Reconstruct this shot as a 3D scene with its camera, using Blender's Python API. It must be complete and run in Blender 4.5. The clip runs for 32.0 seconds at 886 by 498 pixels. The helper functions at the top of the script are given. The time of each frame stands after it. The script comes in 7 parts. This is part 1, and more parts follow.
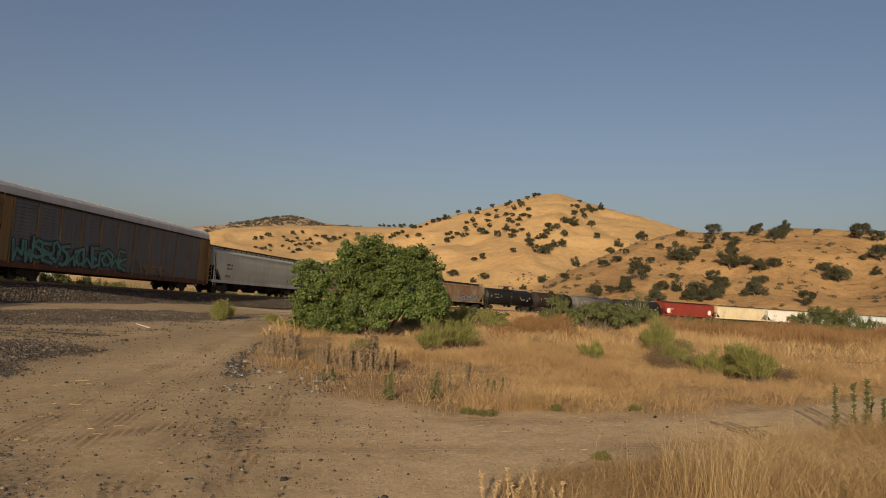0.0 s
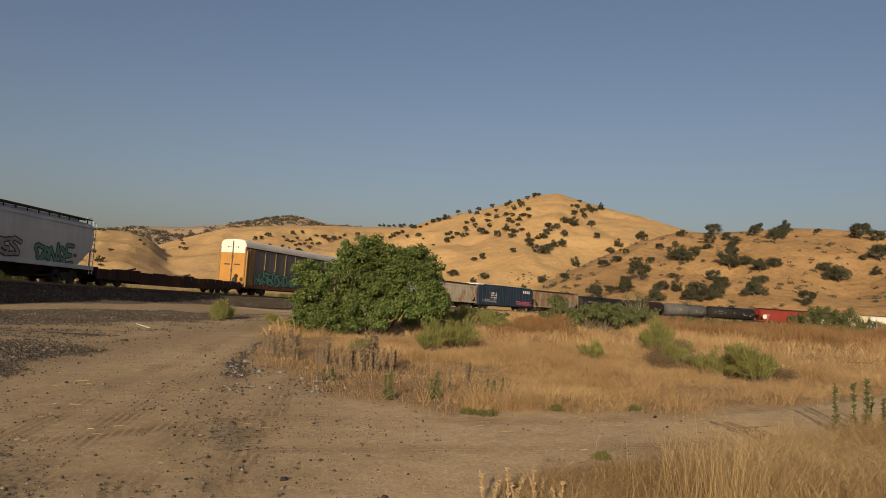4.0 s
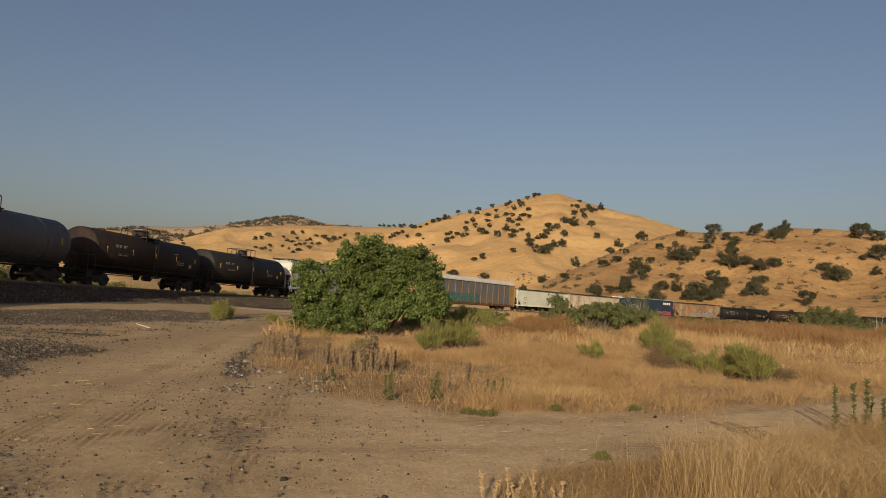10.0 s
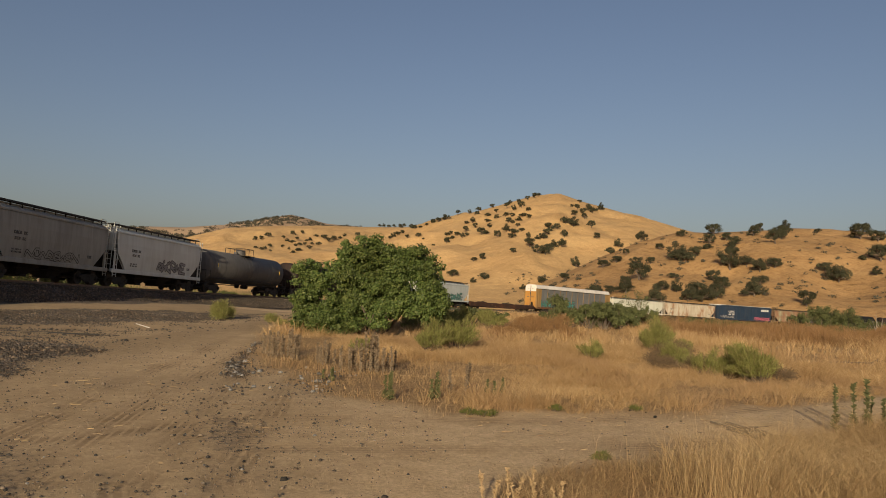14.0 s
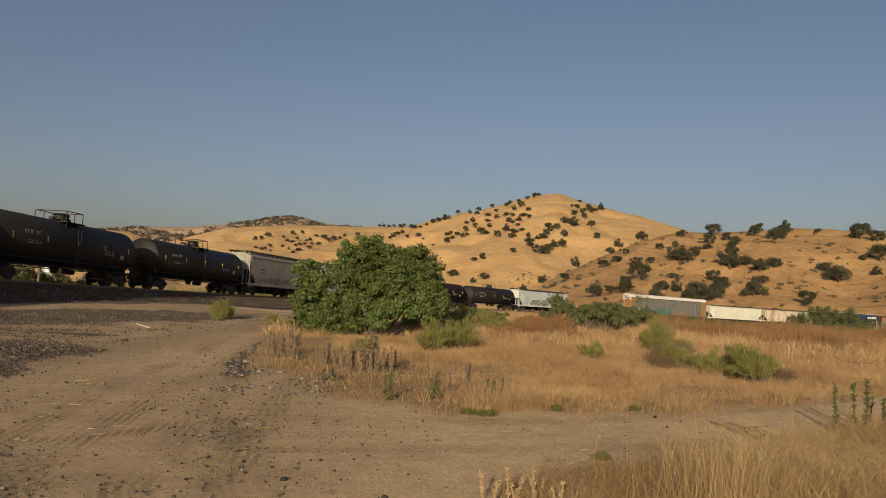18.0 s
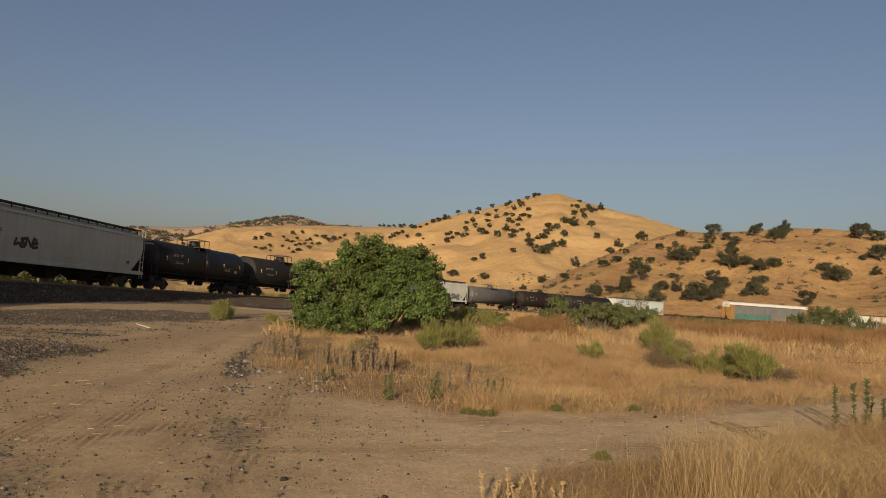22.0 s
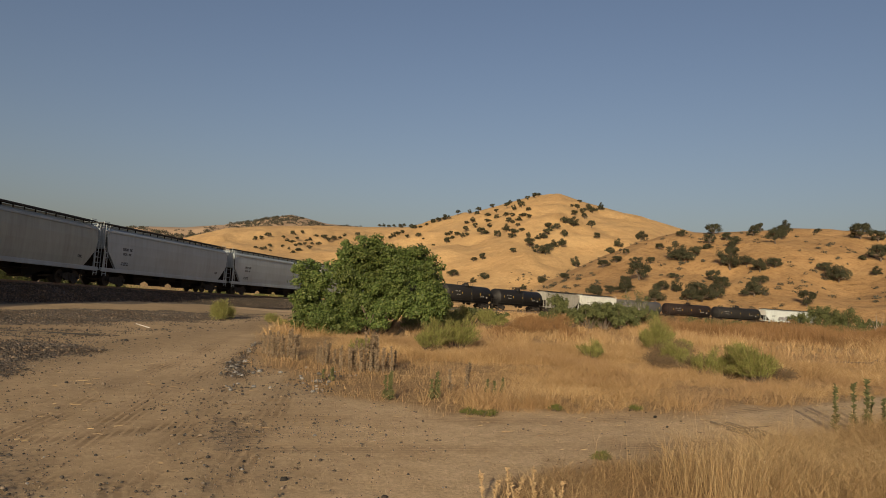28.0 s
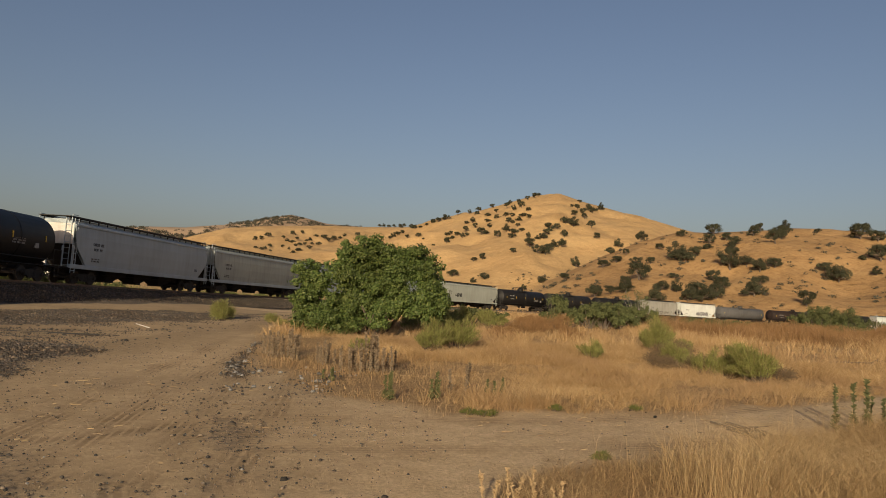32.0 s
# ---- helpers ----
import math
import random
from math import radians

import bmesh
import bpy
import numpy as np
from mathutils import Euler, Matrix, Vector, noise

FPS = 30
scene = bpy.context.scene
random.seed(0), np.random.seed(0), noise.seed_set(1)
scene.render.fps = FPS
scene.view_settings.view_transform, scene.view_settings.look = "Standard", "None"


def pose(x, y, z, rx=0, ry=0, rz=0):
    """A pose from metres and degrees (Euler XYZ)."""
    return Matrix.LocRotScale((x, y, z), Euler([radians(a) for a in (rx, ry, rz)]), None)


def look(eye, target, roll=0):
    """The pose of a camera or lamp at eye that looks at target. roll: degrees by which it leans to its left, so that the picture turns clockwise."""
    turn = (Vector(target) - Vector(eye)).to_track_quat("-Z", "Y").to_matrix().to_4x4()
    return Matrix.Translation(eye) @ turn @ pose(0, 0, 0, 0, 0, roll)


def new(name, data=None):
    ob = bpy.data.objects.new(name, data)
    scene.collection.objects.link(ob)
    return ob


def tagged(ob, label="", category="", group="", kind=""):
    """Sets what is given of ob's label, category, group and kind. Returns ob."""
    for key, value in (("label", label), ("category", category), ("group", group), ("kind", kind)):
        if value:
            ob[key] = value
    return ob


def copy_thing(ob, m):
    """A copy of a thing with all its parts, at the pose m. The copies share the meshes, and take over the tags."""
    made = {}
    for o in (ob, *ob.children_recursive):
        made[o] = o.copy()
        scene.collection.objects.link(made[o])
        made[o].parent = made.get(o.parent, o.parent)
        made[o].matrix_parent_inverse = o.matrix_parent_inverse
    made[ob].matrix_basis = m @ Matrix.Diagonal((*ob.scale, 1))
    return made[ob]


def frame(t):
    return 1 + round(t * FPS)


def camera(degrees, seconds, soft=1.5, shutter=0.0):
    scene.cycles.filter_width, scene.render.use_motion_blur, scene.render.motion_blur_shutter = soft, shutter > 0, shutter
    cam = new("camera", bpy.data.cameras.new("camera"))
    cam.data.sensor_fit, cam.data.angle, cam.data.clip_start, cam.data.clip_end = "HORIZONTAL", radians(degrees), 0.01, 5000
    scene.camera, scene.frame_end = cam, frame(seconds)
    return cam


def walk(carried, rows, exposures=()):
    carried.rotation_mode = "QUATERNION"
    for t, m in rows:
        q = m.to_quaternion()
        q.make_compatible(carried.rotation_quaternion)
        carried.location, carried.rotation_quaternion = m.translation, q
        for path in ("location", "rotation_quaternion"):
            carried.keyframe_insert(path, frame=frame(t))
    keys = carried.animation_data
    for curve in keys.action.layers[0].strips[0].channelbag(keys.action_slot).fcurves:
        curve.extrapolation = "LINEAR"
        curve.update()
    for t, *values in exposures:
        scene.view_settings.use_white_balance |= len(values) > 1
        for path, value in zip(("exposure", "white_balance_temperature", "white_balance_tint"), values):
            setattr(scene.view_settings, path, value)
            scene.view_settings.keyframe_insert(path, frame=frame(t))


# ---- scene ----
cam = camera(62.55, 32.0, soft=0.9)
EYE = Vector((0.0, 0.0, 1.65))
CAM_POSE = Matrix.Translation(EYE) @ pose(0, 0, 0, 90 + 3.641, 0, 0) @ pose(0, 0, 0, 0, 0, 2.441)
walk(cam, [(0.0, CAM_POSE), (32.0, CAM_POSE)])

# ---------------------------------------------------------------- light
SUN_HEADING, SUN_HEIGHT = 12.5, 15.5      # light travels towards this compass heading (from +y to +x), degrees
world = bpy.data.worlds.new("sky")
world.use_nodes = True
scene.world = world
wn, wl = world.node_tree.nodes, world.node_tree.links
sky = wn.new("ShaderNodeTexSky")
sky.sky_type, sky.sun_disc = "NISHITA", False
sky.sun_elevation, sky.sun_rotation = radians(SUN_HEIGHT), radians(180 + SUN_HEADING)
sky.altitude, sky.air_density, sky.dust_density, sky.ozone_density = 300, 1.05, 3.6, 2.2
tint = wn.new("ShaderNodeMixRGB")
tint.blend_type = "MULTIPLY"
tint.inputs[0].default_value, tint.inputs[2].default_value = 1.0, (1.125, 0.955, 0.925, 1)
wl.new(sky.outputs[0], tint.inputs[1])
wl.new(tint.outputs[0], wn["Background"].inputs[0])
wn["Background"].inputs[1].default_value = 0.087
sun = new("sun", bpy.data.lights.new("sun", "SUN"))
sun.data.energy, sun.data.angle, sun.data.color = 4.95, radians(0.6), (1.0, 0.825, 0.56)
sun.matrix_basis = look((0, 0, 50), (math.sin(radians(SUN_HEADING)) * 10, math.cos(radians(SUN_HEADING)) * 10, 50 - 10 * math.tan(radians(SUN_HEIGHT))))
scene.view_settings.exposure = 0.0

# ---------------------------------------------------------------- the line of the track
KNOT_S = [-430, -140, -60, -40, 0, 40, 80, 120, 160, 200, 240, 300, 340, 760]
KNOT_K = [0, 0, 2.9, 3.13, 4.23, 5.37, 5.69, 5.40, 5.86, 5.84, 5.12, 4.6, 0, 0]      # curvature, 1/km
S0, S1 = -430, 760
TS = np.arange(S0, S1 + 1.0)
_k = np.interp(TS, KNOT_S, KNOT_K) / 1000
TH = np.concatenate([[0], np.cumsum((_k[1:] + _k[:-1]) / 2)])
TH = TH - np.interp(0, TS, TH) + 0.0624
TX = np.concatenate([[0], np.cumsum((np.sin(TH)[1:] + np.sin(TH)[:-1]) / 2)])
TY = np.concatenate([[0], np.cumsum((np.cos(TH)[1:] + np.cos(TH)[:-1]) / 2)])
TX, TY = TX - np.interp(0, TS, TX) - 26.606, TY - np.interp(0, TS, TY) + 40.364
TZ = 1.574 - 0.02 * TS                      # top of rail
CANT = 0.02


def on_track(s, lat=0.0, up=0.0):
    th = np.interp(s, TS, TH)
    lat, up = lat * math.cos(CANT) + up * math.sin(CANT), up * math.cos(CANT) - lat * math.sin(CANT)
    return Vector((np.interp(s, TS, TX) + lat * math.cos(th), np.interp(s, TS, TY) - lat * math.sin(th), np.interp(s, TS, TZ) + up))


def track_side(x, y):
    """Signed distance to the track (inside of the curve positive) and rail height, for arrays."""
    x, y = np.asarray(x, float).ravel(), np.asarray(y, float).ravel()
    d, z = np.full(x.shape, 400.0), np.zeros(x.shape)
    near = np.nonzero(np.hypot(x, y) < 700)[0]
    tx, ty, th, tz = TX[::2], TY[::2], TH[::2], TZ[::2]
    for c in range(0, len(near), 4000):
        i = near[c:c + 4000]
        dx, dy = x[i, None] - tx, y[i, None] - ty
        j = np.argmin(dx * dx + dy * dy, axis=1)
        a = np.arange(len(i))
        d[i] = dx[a, j] * np.cos(th[j]) - dy[a, j] * np.sin(th[j])
        far = np.hypot(dx[a, j], dy[a, j])
        d[i] = np.where(d[i] >= 0, far, -far)
        z[i] = tz[j] - 0.02 * (dx[a, j] * np.sin(th[j]) + dy[a, j] * np.cos(th[j]))
    return d, z


# ---------------------------------------------------------------- noise and terrain
def _hash(i, j, seed):
    n = (i.astype(np.int64) * 374761393 + j.astype(np.int64) * 668265263 + seed * 974711) & 0x7fffffff
    n = ((n ^ (n >> 13)) * 1274126177) & 0x7fffffff
    return ((n ^ (n >> 16)) & 0xffff) / 65535.0


def vnoise(x, y, seed=0):
    i, j = np.floor(x), np.floor(y)
    u, v = x - i, y - j
    u, v = u * u * (3 - 2 * u), v * v * (3 - 2 * v)
    a, b = _hash(i, j, seed), _hash(i + 1, j, seed)
    c, d = _hash(i, j + 1, seed), _hash(i + 1, j + 1, seed)
    return (a + (b - a) * u) * (1 - v) + (c + (d - c) * u) * v - 0.5


def fbm(x, y, octaves=4, seed=0):
    r, amp = 0.0, 1.0
    for o in range(octaves):
        r = r + vnoise(x, y, seed + o) * amp
        x, y, amp = x * 2.03 + 7.1, y * 2.03 + 3.7, amp * 0.5
    return r


def sstep(a, b, v):
    t = np.clip((v - a) / (b - a), 0, 1)
    return t * t * (3 - 2 * t)


# hills: azimuth (deg, from +y to +x), height of the crest above the eye (deg); crest and foot distance in metres
HILLS = [
    ([-44.7, -37.3, -31.3, -29.3, -27.6, -25.2, -22.2, -19.5, -16.7, -14.6, -13.4, -12.0, -10.6, -9.1, -6.5, -2.9, 0.7, 5.2],
     [-0.05, 2.16, 2.57, 2.79, 3.32, 3.83, 4.14, 4.25, 4.66, 5.06, 5.44, 5.7, 5.49, 5.18, 5.07, 4.67, 3.72, 1.68], 1500, 1000, 0.25, 11),
    ([-39.9, -31.3, -29.3, -26.9, -25.2, -23.3, -21.7, -20.1, -18.8],
     [0.24, 2.26, 2.6, 3.33, 3.67, 3.6, 3.02, 1.79, 0.18], 820, 420, 0.30, 21),
    ([-27.7, -24.3, -21.7, -19.0, -16.7, -13.8, -9.9, -6.5, -3.8, 0.6, 2.9],
     [-0.23, 2.03, 2.69, 3.65, 4.36, 4.73, 5.0, 5.07, 5.2, 5.49, 4.25], 1080, 480, 0.30, 31),
    ([-9.7, -6.4, -4.2, -1.6, 1.9, 5.0, 7.0, 8.9, 10.7, 12.9, 15.4, 17.9, 21.8, 27.4],
     [0.6, 3.39, 4.74, 5.61, 6.51, 7.46, 8.09, 8.31, 7.69, 7.12, 6.47, 5.78, 4.74, 2.82], 900, 330, 0.50, 41),
    ([5.3, 7.9, 12.1, 15.0, 17.9, 20.3, 22.9, 25.5, 28.0, 31.3, 36.9, 45.6],
     [-0.52, 1.26, 3.42, 4.71, 5.48, 5.51, 5.65, 5.82, 5.77, 5.44, 5.83, 3.08], 440, 262, 0.50, 51),
]


def ground(x, y):
    x, y = np.asarray(x, float), np.asarray(y, float)
    shape = x.shape
    x, y = x.ravel(), y.ravel()
    r, az = np.hypot(x, y), np.degrees(np.arctan2(x, y))
    d, zr = track_side(x, y)
    b = -0.0135 * np.maximum(0, r - 45) * sstep(38, 60, r)
    b = np.maximum(b, -6.0)
    b = b + 0.25 * sstep(-12, -20, x) * (1 - sstep(60, 110, r)) + 0.10 * fbm(x / 6, y / 6, 3, 5) * sstep(3, 12, r)
    b = b + 0.45 * np.exp(-(((x - 8.0) / 5.0) ** 2 + ((y - 44) / 8.0) ** 2))
    b = b + 0.35 * fbm(x / 25, y / 25, 3, 9) * sstep(15, 40, r)
    out = sstep(-3, -8, d) * (r < 700)
    b = b * (1 - out) + (zr - np.interp(np.abs(d), [0, 14, 50, 90], [1.0, 1.1, 1.6, 3.0]) + 0.5 * fbm(x / 40, y / 40, 3, 2)) * out * (r < 700) + (-5.0) * out * (r >= 700)
    bank = np.maximum(0, np.abs(d) - 3.6)
    z = np.clip(b, zr - 0.85 - 0.5 * bank, zr - 0.85 + 0.45 * bank)
    z = np.where(np.abs(d) < 300, z, b)
    for azs, els, crest, foot, rough, seed in HILLS:
        e = np.interp(az, azs, els)
        R = crest + 0.12 * crest * np.interp(az, [azs[0], azs[-1]], [0, 1]) + crest * 0.05 * fbm(az / 6, az * 0 + seed, 2, seed)
        F = foot + foot * 0.06 * fbm(az / 5, az * 0 + 3, 2, seed + 3)
        top = R * np.tan(np.radians(e)) + 1.65
        z0 = -6.0
        t = (r - F) / (R - F)
        tc = np.clip(t, 0, 1)
        p = 0.55 * tc + 0.45 * tc * tc * (3 - 2 * tc)
        h = z0 + (top - z0) * p
        h = h + rough * (fbm(x / (crest * 0.10), y / (crest * 0.10), 4, seed) - 0.15) * (top - z0) * tc * (1 - tc)
        h = h + crest * 0.010 * fbm(x / (crest * 0.028), y / (crest * 0.028), 3, seed + 7) * tc * sstep(1.0, 0.75, tc)
        h = np.where(t > 1, top - (r - R) * 0.25, h)
        h = np.where(t > 0, h, -50.0)
        z = np.maximum(z, h)
    return z.reshape(shape)


def gz(x, y):
    return float(ground(np.array([x]), np.array([y]))[0])


# ---------------------------------------------------------------- materials
def mat(name, color, rough=0.7, metal=0.0, var=0.15, scale=3.0, bump=0.0, bump_scale=30.0, color2=None, obvar=0.0, coord="Object", stretch=(1, 1, 1)):
    m = bpy.data.materials.new(name)
    m.use_nodes = True
    n, l = m.node_tree.nodes, m.node_tree.links
    p = n["Principled BSDF"]
    p.inputs["Roughness"].default_value, p.inputs["Metallic"].default_value = rough, metal
    tc = n.new("ShaderNodeTexCoord")
    mp = n.new("ShaderNodeMapping")
    mp.inputs["Scale"].default_value = stretch
    l.new(tc.outputs[coord], mp.inputs["Vector"])
    a = n.new("ShaderNodeTexNoise")
    a.inputs["Scale"].default_value, a.inputs["Detail"].default_value, a.inputs["Roughness"].default_value = scale, 6, 0.65
    l.new(mp.outputs[0], a.inputs["Vector"])
    ramp = n.new("ShaderNodeValToRGB")
    c2 = color2 or tuple(min(1, c * (1 + 2.2 * var)) for c in color)
    c1 = tuple(c * (1 - 1.6 * var) for c in color) if color2 is None else color
    ramp.color_ramp.elements[0].position, ramp.color_ramp.elements[1].position = 0.3, 0.7
    ramp.color_ramp.elements[0].color, ramp.color_ramp.elements[1].color = (*c1, 1), (*c2, 1)
    l.new(a.outputs[0], ramp.inputs[0])
    last = ramp.outputs[0]
    if obvar:
        oi = n.new("ShaderNodeObjectInfo")
        hsv = n.new("ShaderNodeHueSaturation")
        mr = n.new("ShaderNodeMapRange")
        mr.inputs["To Min"].default_value, mr.inputs["To Max"].default_value = 1 - obvar, 1 + obvar
        l.new(oi.outputs["Random"], mr.inputs[0])
        l.new(mr.outputs[0], hsv.inputs["Value"])
        l.new(last, hsv.inputs["Color"])
        last = hsv.outputs[0]
    l.new(last, p.inputs["Base Color"])
    if bump:
        b = n.new("ShaderNodeTexNoise")
        b.inputs["Scale"].default_value, b.inputs["Detail"].default_value = bump_scale, 4
        l.new(mp.outputs[0], b.inputs["Vector"])
        bp = n.new("ShaderNodeBump")
        bp.inputs["Strength"].default_value = bump
        l.new(b.outputs[0], bp.inputs["Height"])
        l.new(bp.outputs[0], p.inputs["Normal"])
    return m


def mesh_ob(name, verts, faces, material, parent=None, smooth=False):
    me = bpy.data.meshes.new(name)
    me.from_pydata([tuple(v) for v in verts], [], [tuple(f) for f in faces])
    me.materials.append(material)
    if smooth:
        me.polygons.foreach_set("use_smooth", [True] * len(me.polygons))
    me.update()
    ob = new(name, me)
    if parent:
        ob.parent = parent
    return ob


class Geo:
    """Collects verts and faces of one part."""

    def __init__(self):
        self.v, self.f = [], []

    def add(self, v, f):
        k = len(self.v)
        self.v += [tuple(p) for p in v]
        self.f += [tuple(i + k for i in q) for q in f]
        return self

    def box(self, x0, x1, y0, y1, z0, z1, bev=0.0):
        if bev:
            c = bev
            v = []
            for z, k in ((z0, c), (z0 + c, 0), (z1 - c, 0), (z1, c)):
                for x, y in ((x0 + k, y0 + c), (x0 + c, y0 + k), (x1 - c, y0 + k), (x1 - k, y0 + c), (x1 - k, y1 - c), (x1 - c, y1 - k), (x0 + c, y1 - k), (x0 + k, y1 - c)):
                    v.append((x, y, z))
            f = [tuple(range(7, -1, -1)), tuple(range(24, 32))]
            for r in range(3):
                for i in range(8):
                    f.append((r * 8 + i, r * 8 + (i + 1) % 8, r * 8 + 8 + (i + 1) % 8, r * 8 + 8 + i))
            return self.add(v, f)
        v = [(x, y, z) for z in (z0, z1) for x, y in ((x0, y0), (x1, y0), (x1, y1), (x0, y1))]
        return self.add(v, [(3, 2, 1, 0), (4, 5, 6, 7), (0, 1, 5, 4), (1, 2, 6, 5), (2, 3, 7, 6), (3, 0, 4, 7)])

    def tube(self, a, b, r, n=6, r2=None, caps=True):
        a, b = Vector(a), Vector(b)
        r2 = r if r2 is None else r2
        d = (b - a).normalized()
        u = d.orthogonal().normalized()
        w = d.cross(u)
        v = []
        for p, q in ((a, r), (b, r2)):
            v += [p + (u * math.cos(2 * math.pi * i / n) + w * math.sin(2 * math.pi * i / n)) * q for i in range(n)]
        f = [(i, (i + 1) % n, n + (i + 1) % n, n + i) for i in range(n)]
        if caps:
            f += [tuple(range(n - 1, -1, -1)), tuple(range(n, 2 * n))]
        return self.add(v, f)

    def loft(self, rings, caps=True):
        n = len(rings[0])
        v = [p for r in rings for p in r]
        f = []
        for k in range(len(rings) - 1):
            for i in range(n):
                j = (i + 1) % n
                f.append((k * n + i, k * n + j, k * n + n + j, k * n + n + i))
        if caps:
            f += [tuple(range(n - 1, -1, -1)), tuple(range((len(rings) - 1) * n, len(rings) * n))]
        return self.add(v, f)

    def part(self, name, material, parent, label="", smooth=False):
        ob = mesh_ob(name, self.v, self.f, material, parent, smooth)
        if label:
            tagged(ob, label)
        return ob


def paint(name, base, grime=(0.05, 0.04, 0.03), amount=0.5, rough=0.6, streak=0.14, rust=None, rust_at=0.62):
    """Weathered car paint: vertical streaks of grime, broad fading, optional rust patches."""
    m = bpy.data.materials.new(name)
    m.use_nodes = True
    n, l = m.node_tree.nodes, m.node_tree.links
    p = n["Principled BSDF"]
    p.inputs["Roughness"].default_value = min(0.9, rough + 0.12)
    p.inputs["Specular IOR Level"].default_value = 0.28
    tc = n.new("ShaderNodeTexCoord")
    mp = n.new("ShaderNodeMapping")
    mp.inputs["Scale"].default_value = (1.0, 1.0, streak)
    l.new(tc.outputs["Object"], mp.inputs["Vector"])
    a = n.new("ShaderNodeTexNoise")
    a.inputs["Scale"].default_value, a.inputs["Detail"].default_value, a.inputs["Roughness"].default_value = 2.2, 7, 0.7
    l.new(mp.outputs[0], a.inputs["Vector"])
    big = n.new("ShaderNodeTexNoise")
    big.inputs["Scale"].default_value, big.inputs["Detail"].default_value = 0.35, 3
    l.new(tc.outputs["Object"], big.inputs["Vector"])
    ra = n.new("ShaderNodeValToRGB")
    ra.color_ramp.elements[0].position, ra.color_ramp.elements[1].position = 0.42, 0.8
    ra.color_ramp.elements[0].color, ra.color_ramp.elements[1].color = (0, 0, 0, 1), (amount, amount, amount, 1)
    l.new(a.outputs[0], ra.inputs[0])
    m1 = n.new("ShaderNodeMixRGB")
    m1.inputs[1].default_value, m1.inputs[2].default_value = (*base, 1), (*grime, 1)
    l.new(ra.outputs[0], m1.inputs[0])
    last = m1.outputs[0]
    m2 = n.new("ShaderNodeMixRGB")
    m2.blend_type = "MULTIPLY"
    m2.inputs[0].default_value = 0.6
    rb = n.new("ShaderNodeValToRGB")
    rb.color_ramp.elements[0].position, rb.color_ramp.elements[1].position = 0.3, 0.7
    rb.color_ramp.elements[0].color, rb.color_ramp.elements[1].color = (0.7, 0.68, 0.66, 1), (1, 1, 1, 1)
    l.new(big.outputs[0], rb.inputs[0])
    l.new(last, m2.inputs[1])
    l.new(rb.outputs[0], m2.inputs[2])
    last = m2.outputs[0]
    if rust:
        c = n.new("ShaderNodeTexNoise")
        c.inputs["Scale"].default_value, c.inputs["Detail"].default_value, c.inputs["Roughness"].default_value = 0.9, 8, 0.7
        mp2 = n.new("ShaderNodeMapping")
        mp2.inputs["Scale"].default_value = (1, 1, 0.45)
        l.new(tc.outputs["Object"], mp2.inputs["Vector"])
        l.new(mp2.outputs[0], c.inputs["Vector"])
        rc = n.new("ShaderNodeValToRGB")
        rc.color_ramp.elements[0].position, rc.color_ramp.elements[1].position = rust_at - 0.12, rust_at + 0.06
        l.new(c.outputs[0], rc.inputs[0])
        m3 = n.new("ShaderNodeMixRGB")
        m3.inputs[2].default_value = (*rust, 1)
        l.new(rc.outputs[0], m3.inputs[0])
        l.new(last, m3.inputs[1])
        last = m3.outputs[0]
    l.new(last, p.inputs["Base Color"])
    bp = n.new("ShaderNodeBump")
    bp.inputs["Strength"].default_value, bp.inputs["Distance"].default_value = 0.25, 0.02
    l.new(a.outputs[0], bp.inputs["Height"])
    l.new(bp.outputs[0], p.inputs["Normal"])
    return m


M_under = paint("underframe", (0.022, 0.019, 0.017), (0.05, 0.036, 0.026), 0.6, 0.85)
M_steel = mat("wheel_steel", (0.045, 0.038, 0.033), 0.7, 0.3, var=0.2, scale=5)
M_frame = mat("cast_steel", (0.03, 0.026, 0.023), 0.8, 0.2, var=0.25, scale=4)
M_black = paint("tank_black", (0.010, 0.0098, 0.0105), (0.03, 0.025, 0.02), 0.4, 0.45)
M_black2 = paint("tank_black_faded", (0.016, 0.0155, 0.016), (0.034, 0.029, 0.024), 0.5, 0.55)
M_rusttank = paint("tank_black_rust_topped", (0.014, 0.011, 0.010), (0.085, 0.035, 0.022), 0.5, 0.6)
M_greytank = paint("tank_grey", (0.105, 0.104, 0.104), (0.035, 0.03, 0.028), 0.6, 0.5)
M_rail_black = mat("walkway_black", (0.03, 0.028, 0.026), 0.7, 0.3, var=0.2)
M_grey = paint("hopper_grey", (0.48, 0.535, 0.54), (0.19, 0.165, 0.14), 0.32, 0.38)
M_grey2 = paint("hopper_slate", (0.39, 0.455, 0.49), (0.18, 0.165, 0.15), 0.32, 0.36)
M_beige = paint("hopper_beige_grey", (0.42, 0.45, 0.40), (0.18, 0.15, 0.11), 0.35, 0.4)
M_dirty = paint("hopper_sooty_grey", (0.335, 0.33, 0.295), (0.11, 0.095, 0.08), 0.55, 0.45)
M_olive = paint("hopper_olive_grey", (0.37, 0.405, 0.375), (0.14, 0.12, 0.10), 0.4, 0.4)
M_pale = paint("hopper_pale_stone", (0.56, 0.585, 0.51), (0.24, 0.20, 0.15), 0.35, 0.4)
M_white = paint("hopper_white", (0.64, 0.67, 0.635), (0.30, 0.27, 0.23), 0.35, 0.38)
